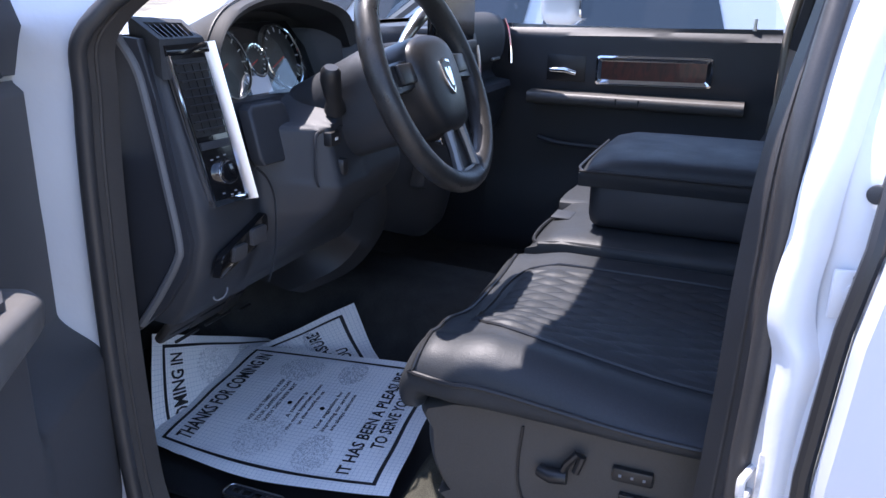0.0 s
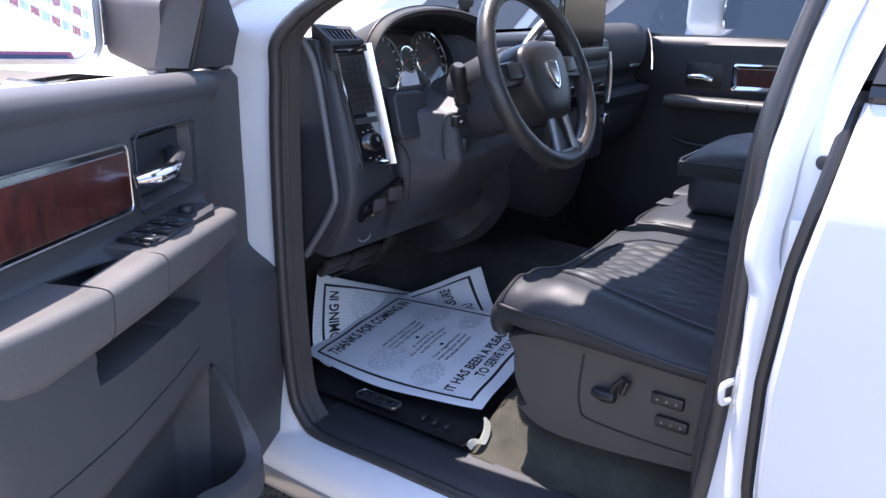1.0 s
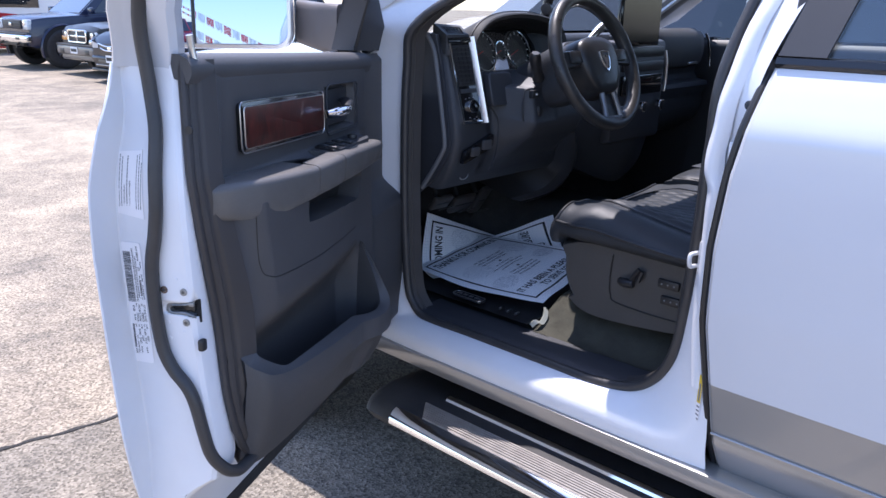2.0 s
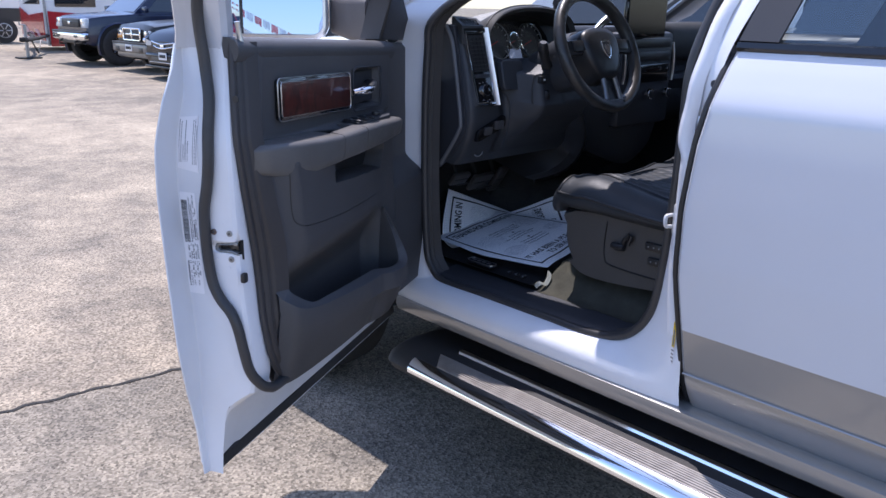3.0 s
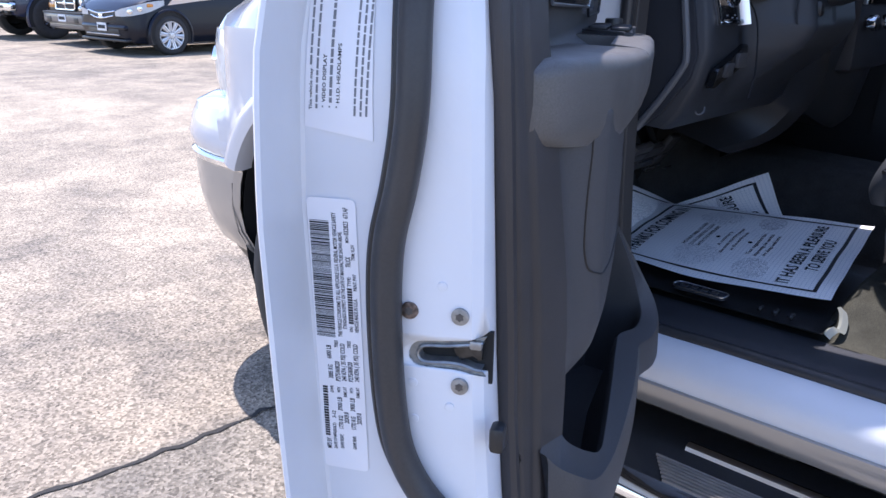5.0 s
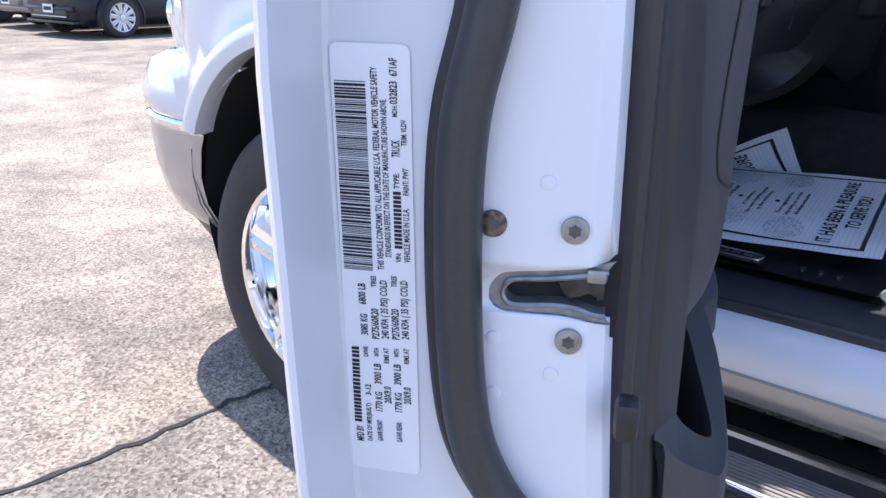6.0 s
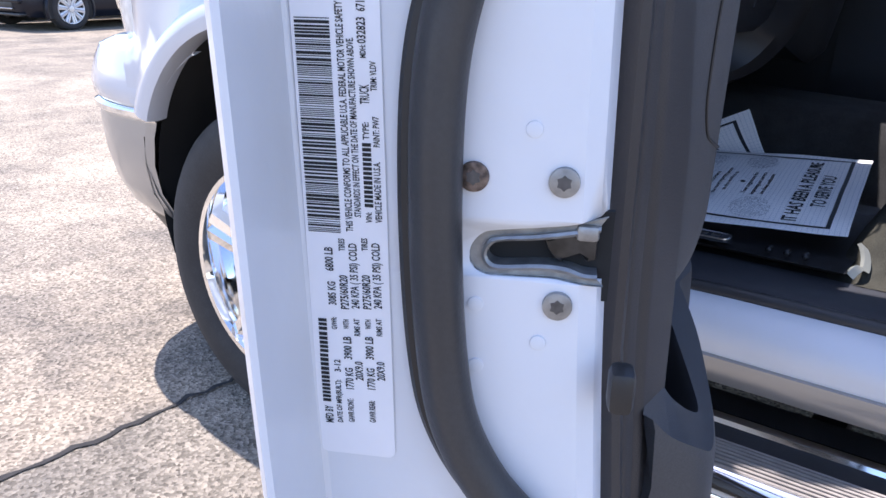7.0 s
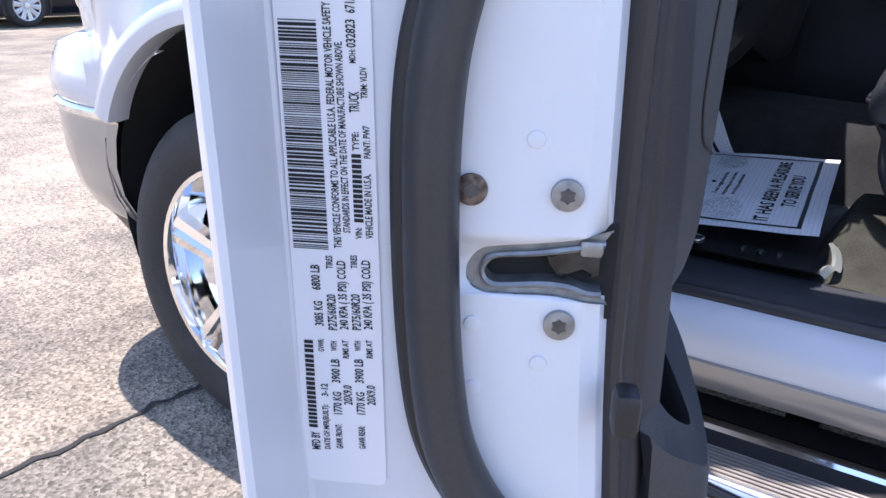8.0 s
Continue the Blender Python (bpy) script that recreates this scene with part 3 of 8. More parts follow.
make_pillar_ridge()
part("rocker_moulding", loft([[(x, y, z) for x, z in [(-0.962, 0.556), (-0.973, 0.552), (-0.975, 0.530), (-0.966, 0.506), (-0.92, 0.495), (-0.85, 0.49), (-0.85, 0.55)]] for y in np.linspace(1.34, -1.0, 20)]), SILVER, truck, "grey rocker moulding")


# ---- driver's door, swung open ----
OUT = [(0.45, 0.036), (0.55, 0.042), (0.673, 0.062), (0.809, 0.076), (0.963, 0.085), (1.132, 0.092), (1.25, 0.088), (1.33, 0.075), (1.39, 0.058), (1.44, 0.047)]
INN = [(0.45, 0.0), (0.52, -0.012), (0.60, -0.035), (0.64, -0.055), (0.665, -0.108), (0.69, -0.119), (0.74, -0.121), (0.80, -0.115), (0.88, -0.107), (0.95, -0.1015), (1.00, -0.0985), (1.12, -0.0955), (1.25, -0.0915), (1.44, -0.072)]


def make_door():
    zs = [0.45, 0.46, 0.48, 0.52] + list(np.linspace(0.56, 1.42, 30)) + [1.435, 1.44]
    rings = []
    for z in zs:
        o, i = lerp(OUT, z), lerp(INN, z)
        tuck = 0.01 * (1 - step(z, 0.45, 0.48))
        e = 1.083 - 0.035 * step(z, 1.20, 1.44)
        fl = step(z, 0.52, 0.80) * (1 - step(z, 1.32, 1.44))
        ex, dn = 0.054 * fl, 0.038 * fl
        rings.append([D(u, n, z - 0.034 * (1.05 - u) * step(z, 1.30, 1.44)) for u, n in [
            (-0.01, i + 0.02), (-0.01, o - 0.03), (0.0, o - 0.008 - tuck), (0.012, o - tuck), (0.5, o + 0.003 - tuck), (0.88, o - tuck - 0.2 * dn), (e - 0.02, o - tuck - 0.6 * dn), (e + 0.8 * ex - 0.004, o - 0.002 - tuck - 0.95 * dn), (e + ex, o - 0.009 - dn), (e + ex - 0.002, o - 0.0115 - dn), (e + 0.5 * ex - 0.006, o - 0.0125 - 0.90 * dn), (e - 0.010, o - 0.0135 - 0.84 * dn), (e - 0.0145, o - 0.0150 - 0.83 * dn),
            (e - 0.0165, o - 0.018 - 0.82 * dn), (e - 0.0165, min(o - 0.026 - dn, max(0.012, i + 0.02))), (e - 0.0165, min(o - 0.03 - dn, max(0.004, i + 0.016))), (e - 0.0165, min((i - 0.03) / 2, 0.003, o - 0.034 - dn)), (e - 0.0168, i + 0.012), (e - 0.022, i + 0.004), (e - 0.032, i), (e - 0.085, i + 0.004), (e - 0.105, max(i, -0.045)), (0.02, max(i, -0.045))]])
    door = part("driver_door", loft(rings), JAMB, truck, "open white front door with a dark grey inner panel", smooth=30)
    # rubber along the bottom edge
    part("bottom_seal", loft([[D(u, n, z) for n, z in [(0.022, 0.452), (0.0, 0.452), (-0.012, 0.465), (-0.010, 0.49), (0.004, 0.50)]] for u in np.linspace(1.05, 0.0, 8)]), RUBBER, door)
    # white rear post of the window frame, dark upper frame and pane
    lean = [(1.43, 0.046), (1.52, 0.030), (1.60, -0.008), (1.70, -0.075), (1.83, -0.20)]
    post = []
    for z in np.linspace(1.432, 1.83, 14):
        o, e = lerp(lean, z), 1.048 + 0.05 * step(z, 1.44, 1.62) - 0.03 * step(z, 1.66, 1.83)
        post.append([D(u, n, z) for u, n in [(e, o - 0.009), (e - 0.006, o - 0.002), (e - 0.02, o), (e - 0.05, o), (e - 0.06, o - 0.03), (e - 0.06, o - 0.105), (e - 0.03, o - 0.112), (e - 0.0165, o - 0.105), (e - 0.0165, o - 0.028), (e - 0.012, o - 0.020)]])
    part("window_post", loft(post), WHITE, door, "white rear post of the window frame", smooth=30)
    part("run_channel", tube([D(1.048 + 0.05 * step(z, 1.44, 1.62) - 0.03 * step(z, 1.66, 1.83) - 0.062, lerp(lean, z) - 0.065, z) for z in np.linspace(1.43, 1.81, 12)], 0.014, 8), BLACK, door)
    frame = [D(1.06, -0.21, 1.815), D(0.8, -0.24, 1.85), D(0.52, -0.22, 1.80), D(0.30, -0.13, 1.66), D(0.14, -0.05, 1.52), D(0.05, -0.03, 1.43)]
    part("window_frame", tube(cr(frame, 40), 0.024, 8, flat=1.3), TRIMDARK, door, "dark window frame of the door")
    pane = part("window_pane", loft([[D(0.22, -0.01, 1.80 - 0.38), D(1.0, -0.01, 1.42)], [D(0.25, -0.012, 1.425), D(1.0, -0.012, 1.425)]], False, False), GLASS, door, "lowered window pane")
    pane.visible_shadow = False
    # weatherstrip up the end face and under the trim
    pts = [(1.085, -0.150, 1.72), (1.083, -0.075, 1.62), (1.062, -0.030, 1.52), (1.052, -0.031, 1.405), (1.060, -0.041, 1.335), (1.074, -0.0425, 1.262), (1.080, -0.0420, 1.200), (1.080, -0.0345, 1.150), (1.080, -0.0255, 1.110), (1.080, -0.0225, 1.070), (1.080, -0.0235, 1.015), (1.080, -0.0275, 0.965), (1.080, -0.0345, 0.932), (1.080, -0.050, 0.902), (1.080, -0.075, 0.872), (1.080, -0.089, 0.838), (1.078, -0.099, 0.785), (1.074, -0.107, 0.742), (1.064, -0.118, 0.712), (1.04, -0.132, 0.686), (0.98, -0.134, 0.675), (0.70, -0.112, 0.66), (0.30, -0.105, 0.655), (0.03, -0.10, 0.66)]
    part("weatherstrip", tube([D(u - 0.004, n, z) for u, n, z in cr(pts, 150)], 0.0118, 14), RUBBER, door, "dark grey hollow rubber door seal")
    part("seal_groove", tube([D(u - 0.0095, n + 0.0135, z) for u, n, z in cr(pts[:20], 130)], 0.0042, 8), BLACK, door)
    make_trim(door)
    make_end_face(door)
    make_mirror(door)


RIDGE = [(0.62, -0.130), (0.68, -0.140), (0.80, -0.148), (0.95, -0.146), (1.05, -0.141), (1.16, -0.130), (1.25, -0.118), (1.44, -0.098)]
EDGE_N = [(0.60, -0.112), (0.66, -0.118), (0.74, -0.126), (0.836, -0.116), (0.95, -0.106), (1.15, -0.101), (1.25, -0.097), (1.44, -0.078)]
EDGE_U = [(0.60, 0.86), (0.64, 0.91), (0.68, 0.962), (0.72, 0.992), (0.76, 1.008), (0.836, 1.016), (0.95, 1.012), (1.00, 1.016), (1.05, 1.024), (1.15, 1.040), (1.25, 1.050), (1.35, 1.036), (1.44, 1.022)]


def rear_u(z):
    return lerp(EDGE_U, z)


def trim_n(u, z):
    """How far out the inner panel stands: a rear column, the inlay field above, the swollen field below the armrest."""
    ridge, edge = lerp(RIDGE, z), lerp(EDGE_N, z)
    u1 = rear_u(z)
    ur = u1 - 0.064
    if u > ur:
        f = (u - ur) / (u1 - ur)
        n = ridge + (edge - ridge) * f
        n += 0.004 * step(f, 0.50, 0.56) * (1 - step(f, 0.62, 0.68)) - 0.003 * step(f, 0.70, 0.76) * (1 - step(f, 0.86, 0.92))
        return n
    low = 1 - step(z, 1.185, 1.235)
    # upper field with a hollow fillet beside the column
    up = -0.097 + 0.016 * step(z, 1.405, 1.45)
    up += (ridge - up) * step(u, ur - 0.050, ur) ** 2
    # lower field
    field = -0.164 - 0.008 * (1 - step(abs(u - 0.78), 0.05, 0.20)) + 0.024 * (1 - step(u, 0.34, 0.62))
    field += (ridge - field) * step(u, ur - 0.060, ur)
    curl = 1 - step(z, 0.865, 1.00)
    field += (-0.140 - field) * curl
    # back wall of the bin slopes in
    rim = 0.962 + 0.03 * (0.95 - u) / 0.55
    well = (1 - step(u, 0.935, 0.958)) * step(u, 0.405, 0.44) * (1 - step(z, rim - 0.13, rim))
    field += (-0.085 - field) * well
    # hinge side: set back above, a rounded block below
    front = 1 - step(u, 0.255, 0.315)
    field += front * ((-0.062 - field) * step(z, 0.985, 1.06) + (-0.128 - field) * (1 - step(z, 0.985, 1.06)))
    up += 0.036 * (1 - step(u, 0.205, 0.245))
    # map slot
    if 0.38 < u < 0.77:
        floor_z, top_z = 1.083 + 0.026 * (u - 0.42) / 0.34, 1.137 + 0.03 * (u - 0.387) / 0.344
        field += 0.085 * step(u, 0.392 + 0.6 * max(0.0, 1.13 - z), 0.400 + 0.6 * max(0.0, 1.13 - z)) * (1 - step(u, 0.742, 0.752)) * step(z, floor_z, floor_z + 0.006) * (1 - step(z, top_z + 0.05, top_z + 0.06))
    # handle recess
    up += 0.030 * step(u, 0.318, 0.326) * (1 - step(u, 0.490, 0.498)) * step(z, 1.250, 1.258) * (1 - step(z, 1.348, 1.356))
    return up + (field - up) * low


# map bin rim: inner u, n, z and outer u, n, z, from the column round to the hinge side
BIN_RIM = [
    ((0.953, -0.135, 0.915), (0.985, -0.138, 0.895)),
    ((0.952, -0.142, 0.900), (0.980, -0.150, 0.882)),
    ((0.950, -0.150, 0.888), (0.970, -0.168, 0.870)),
    ((0.925, -0.166, 0.866), (0.950, -0.181, 0.857)),
    ((0.896, -0.178, 0.851), (0.905, -0.191, 0.846)),
    ((0.840, -0.180, 0.846), (0.840, -0.199, 0.839)),
    ((0.720, -0.180, 0.837), (0.720, -0.208, 0.830)),
    ((0.600, -0.179, 0.828), (0.605, -0.211, 0.821)),
    ((0.555, -0.181, 0.825), (0.565, -0.212, 0.819)),
    ((0.510, -0.201, 0.818), (0.515, -0.230, 0.815)),
    ((0.462, -0.208, 0.816), (0.458, -0.236, 0.816)),
    ((0.436, -0.205, 0.828), (0.422, -0.228, 0.834)),
    ((0.424, -0.188, 0.876), (0.408, -0.200, 0.880)),
    ((0.416, -0.166, 0.925), (0.402, -0.172, 0.928)),
    ((0.410, -0.146, 0.965), (0.400, -0.148, 0.966)),
]


def make_bin(door):
    """The open map bin: an outer wall with a wide flat rim."""
    rings = []
    for i, o in zip(cr([r[0] for r in BIN_RIM], 90), cr([r[1] for r in BIN_RIM], 90)):
        (ui, ni, zi), (uo, no, zo) = i, o
        foot = 0.628 + 0.05 * step(uo, 0.55, 0.98)
        rings.append([D(*p) for p in [(ui, ni + 0.030, 0.70), (ui, ni + 0.006, zi - 0.03), (ui, ni + 0.001, zi - 0.005), (ui, ni - 0.003, zi), (uo, no + 0.006, zo), (uo, no, zo - 0.003), (uo, no - 0.002, zo - 0.010), (uo, no - 0.004, zo - 0.05), (uo, no * 0.95, 0.755), (uo, no * 0.85 - 0.004, 0.705), (uo, no * 0.68 - 0.02, 0.662), (uo, -0.102, foot + 0.004), (uo, -0.09, foot), (uo, -0.06, foot + 0.03), (ui, -0.06, 0.68)]])
    part("map_bin", loft(rings), TRIM, door, "open moulded map bin", smooth=40)


def make_trim(door):
    def edge_z(u):
        return 0.625 + 0.06 * step(u, 0.55, 0.98)

    def fn(a, b):
        z = edge_z(a) + (1.408 + 0.044 * a - edge_z(a)) * b
        u0, u1 = 0.0 + 0.05 * (1 - step(z, 0.62, 0.80)), rear_u(z)
        u = u0 + (u1 - u0) * a
        n = trim_n(u, z)
        # turn the rim back to the shell
        k = max(step(a, 0.988, 1.0), 1 - step(a, 0.0, 0.02), 1 - step(b, 0.0, 0.02), step(b, 0.975, 1.0))
        n = n + (-0.045 - n) * k
        return D(u, n, z)
    panel = part("door_trim", sheet(fn, 250, 210), TRIM, door, "dark grey moulded inner door panel", smooth=40)
    make_bin(door)
    # black sheet stands for the shade deep in the map slot
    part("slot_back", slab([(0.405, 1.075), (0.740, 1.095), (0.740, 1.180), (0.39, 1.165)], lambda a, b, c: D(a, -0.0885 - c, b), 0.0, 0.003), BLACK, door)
    # trim edge seal at the rear
    pts = [D(rear_u(z) - 0.002, lerp(EDGE_N, z) + 0.001, z) for z in np.linspace(1.452, 0.72, 36)] + [D(u, n, z) for u, n, z in cr([(0.974, -0.126, 0.694), (0.940, -0.124, 0.668), (0.87, -0.118, 0.652), (0.6, -0.104, 0.632), (0.25, -0.100, 0.626)], 20)]
    part("trim_edge", tube(pts, 0.0085, 10, flat=1.2), COLUMN, door, "rounded dark trim edge")
    def column(a, b):
        z = 0.675 + 0.770 * b
        u = rear_u(z) - 0.064 + 0.062 * a
        return D(u, trim_n(u, z) - 0.0015 - 0.002 * math.sin(math.pi * a), z)
    part("rear_column", sheet(column, 40, 60), COLUMN, door, "dark brown grey rear trim column")
    # soft roll along the top, over the lowered pane
    roll = []
    for u in np.linspace(0.205, 1.030, 24):
        t = 1.410 + 0.044 * (u - 0.05)
        roll.append([D(u, n, t + dz) for n, dz in ((-0.092, -0.045), (-0.1005, -0.030), (-0.1005, -0.016), (-0.094, -0.005), (-0.080, 0.002), (-0.055, 0.004), (-0.040, 0.001), (-0.038, -0.03))])
    part("top_roll", loft(roll), TRIM, door, "soft rolled top of the door panel", smooth=60)
    part("belt_seal", loft([[D(u, n, 1.398 + 0.040 * u + dz) for n, dz in ((-0.040, 0.0), (-0.036, 0.006), (-0.015, 0.004), (-0.012, -0.004), (0.010, -0.004), (0.014, 0.003), (0.030, 0.003), (0.034, -0.01))] for u in np.linspace(0.21, 0.99, 8)], False, False), BLACK, door, "black belt seals beside the pane")
    # outline seam of the lower panel
    seam = [(0.940, 1.168), (0.936, 1.10), (0.930, 1.060), (0.915, 1.042), (0.87, 1.033), (0.70, 1.022), (0.45, 1.016)]
    part("seam", tube([D(u, trim_n(u, z) - 0.0003, z) for u, z in cr(seam, 50)], 0.0010, 6), BLACK, door)
    # wood inlay with its frame
    w, h = 0.372, 0.100
    def inlay(a, b, c):
        return D(0.711 + a, -0.1005 + 0.0 - 0.06 * (b * -0.18) + c, 1.311 + b + 0.03 * a)
    bm = slab(roundrect(w - 0.024, h - 0.024, 0.006), inlay, -0.004, -0.0115, 0.0015)
    wood = bpy.data.materials.new("burl wood veneer")
    wood.use_nodes = True
    nt = wood.node_tree
    b = nt.nodes["Principled BSDF"]
    b.inputs["Roughness"].default_value, b.inputs["Coat Weight"].default_value = 0.35, 0.3
    tc, mp, nz, rp = (nt.nodes.new(k) for k in ("ShaderNodeTexCoord", "ShaderNodeMapping", "ShaderNodeTexNoise", "ShaderNodeValToRGB"))
    mp.inputs["Scale"].default_value = (40, 40, 14)
    nz.inputs["Scale"].default_value, nz.inputs["Detail"].default_value, nz.inputs["Distortion"].default_value = 1.0, 6.0, 1.5
    rp.color_ramp.elements[0].position, rp.color_ramp.elements[0].color = 0.3, (0.020, 0.005, 0.004, 1)
    rp.color_ramp.elements[1].position, rp.color_ramp.elements[1].color = 0.72, (0.100, 0.019, 0.013, 1)
    nt.links.new(tc.outputs["Object"], mp.inputs[0])
    nt.links.new(mp.outputs[0], nz.inputs["Vector"])
    nt.links.new(nz.outputs["Fac"], rp.inputs[0])
    nt.links.new(rp.outputs[0], b.inputs["Base Color"])
    part("wood_inlay", bm, wood, door, "red brown wood veneer inlay")
    outer, inner = roundrect(w - 0.008, h - 0.008, 0.011), roundrect(w - 0.024, h - 0.024, 0.006)
    bm = loft([[inlay(a, b, 0.006) for a, b in outer], [inlay(a, b, -0.0065) for a, b in outer], [inlay(a, b, -0.0085) for a, b in inner], [inlay(a, b, -0.004) for a, b in inner]], True, False)
    band = part("inlay_frame", bm, GLOSSBLACK, door, "gloss black inlay surround with bright edges")
    for ring, c in ((roundrect(w - 0.005, h - 0.005, 0.012), -0.0065), (inner, -0.0095)):
        part("bright_edge", tube([inlay(a, b, c) for a, b in ring], 0.0016, 6, True), DULLCHROME, band)
    # armrest: rear pad, middle block, switch pod
    def arm(u0, u1, name, mat, swell, back=-0.085):
        rings = []
        n = 16
        for k in range(n + 1):
            f = k / n
            u = u0 + (u1 - u0) * f
            tip = min(1.0, 0.25 + swell(f))
            deep = lerp([(0.30, 0.174), (0.35, 0.183), (0.50, 0.192), (0.65, 0.194), (0.75, 0.190), (0.85, 0.181), (0.92, 0.168), (0.97, 0.150), (1.00, 0.134), (1.02, 0.122)], u)
            top = lerp([(0.30, 1.212), (0.50, 1.222), (0.62, 1.223), (0.75, 1.221), (0.95, 1.230), (1.03, 1.230)], u)
            bot = lerp([(0.30, 1.176), (0.50, 1.169), (0.70, 1.165), (0.85, 1.159), (0.95, 1.165), (1.03, 1.178)], u)
            n0 = back
            pts = [(n0, top + 0.006), (-deep + 0.014, top + 0.003), (-deep + 0.006, top + 0.001), (-deep + 0.001, top - 0.004), (-deep, top - 0.010), (-deep + 0.002, bot + 0.014), (-deep + 0.004, bot + 0.004), (-deep + 0.009, bot - 0.004), (n0, bot - 0.010)]
            cz, cn = (top + bot) / 2, -deep * 0.6
            rings.append([D(u, cn + (p - cn) * tip, cz + (q - cz) * tip) for p, q in pts])
        return part(name, loft(rings), mat, door, smooth=45)
    pad = arm(0.735, 1.014, "armrest", ARMPAD, lambda f: 0.75 * (1 - step(f, 0.95, 1.0)) + 0.58 * step(f, 0.95, 1.0))
    tagged(pad, "padded dark grey armrest")
    arm(0.607, 0.732, "armrest_block", ARMPAD, lambda f: 0.75, -0.150)
    # black sheet for the shade in the recess behind the grab block
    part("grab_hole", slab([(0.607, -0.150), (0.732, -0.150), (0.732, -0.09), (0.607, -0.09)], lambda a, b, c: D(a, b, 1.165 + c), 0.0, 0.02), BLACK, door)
    pod = arm(0.305, 0.604, "switch_pod", ARMPAD, lambda f: 0.45 + 0.3 * step(f, 0.0, 0.12))
    # switch plate and switches
    def plate(a, b, c):
        return D(0.475 - a, -0.140 - b, 1.2300 - 0.006 * (a + 0.1) - 0.05 * b + c)
    part("switch_plate", slab([(-0.10, -0.035), (0.085, -0.035), (0.104, -0.024), (0.110, 0.010), (0.08, 0.024), (-0.09, 0.026), (-0.115, 0.016)], plate, -0.010, 0.002, 0.0015), TRIMDARK, door, "black window switch plate")
    for a in (-0.090, -0.050, -0.010):
        for b in (-0.016, 0.011):
            sw = part("window_switch", rbox(plate(a, b, 0.0022), (0.035, 0.023, 0.006), 0.0025, 3, Matrix.Rotation(SWING + math.pi / 2, 4, "Z") @ Matrix.Rotation(radians(10), 4, "Y")), BLACK, door)
            part("switch_mark", rbox(plate(a + 0.006, b, 0.0056), (0.004, 0.006, 0.0008), 0.0, 1, Matrix.Rotation(SWING + math.pi / 2, 4, "Z") @ Matrix.Rotation(radians(10), 4, "Y")), INKGREY, sw)
    part("plate_rim", tube([plate(a, b, 0.002) for a, b in ((-0.112, -0.028), (0.015, -0.030), (0.022, -0.020), (0.022, 0.016), (0.012, 0.023), (-0.090, 0.023), (-0.114, 0.014))], 0.0012, 5, True), BLACK, door)
    part("mirror_knob", disc(plate(0.050, -0.006, 0.003), (0, 0, 1), 0.012, 0.009, 20, 0.002), BLACK, door)
    # inner handle: chrome paddle on a black lever
    grip = [D(0.528, -0.112, 1.300), D(0.510, -0.128, 1.302), D(0.485, -0.134, 1.303), D(0.455, -0.132, 1.306), D(0.432, -0.124, 1.311)]
    part("door_handle", tube(grip, [0.019, 0.027, 0.024, 0.016, 0.009], 14, flat=0.5), CHROME, door, "chrome inner door handle")
    part("handle_lever", tube([D(0.452, -0.129, 1.309), D(0.425, -0.122, 1.313), D(0.40, -0.110, 1.316), D(0.375, -0.092, 1.316)], [0.010, 0.014, 0.016, 0.014], 12, flat=0.55), BLACK, door)
    part("handle_cup", slab([(0.33, 1.262), (0.487, 1.262), (0.487, 1.345), (0.33, 1.345)], lambda a, b, c: D(a, -0.0765 - c, b), 0.0, 0.004), TRIMDARK, door)
    rim = [(u, z) for u, z in ((0.318, 1.256), (0.318, 1.350), (0.33, 1.358), (0.49, 1.362), (0.504, 1.352), (0.506, 1.256), (0.494, 1.246), (0.33, 1.246))]
    part("handle_bezel", tube([D(u, -0.1045, z) for u, z in rim], 0.002, 6, True), TRIMDARK, door)
    # lock pin
    part("lock_pin", tube([D(1.0, -0.088, 1.44), D(1.003, -0.087, 1.46), D(1.007, -0.086, 1.486)], [0.008, 0.0055, 0.0065], 10), DULLCHROME, door)
    part("trim_screw", disc(D(1.046, -0.100, 1.335), DU, 0.007, 0.004, 12), BLACK, door)
    part("trim_screw", disc(D(1.004, -0.112, 0.90), DU, 0.007, 0.004, 12), BLACK, door)


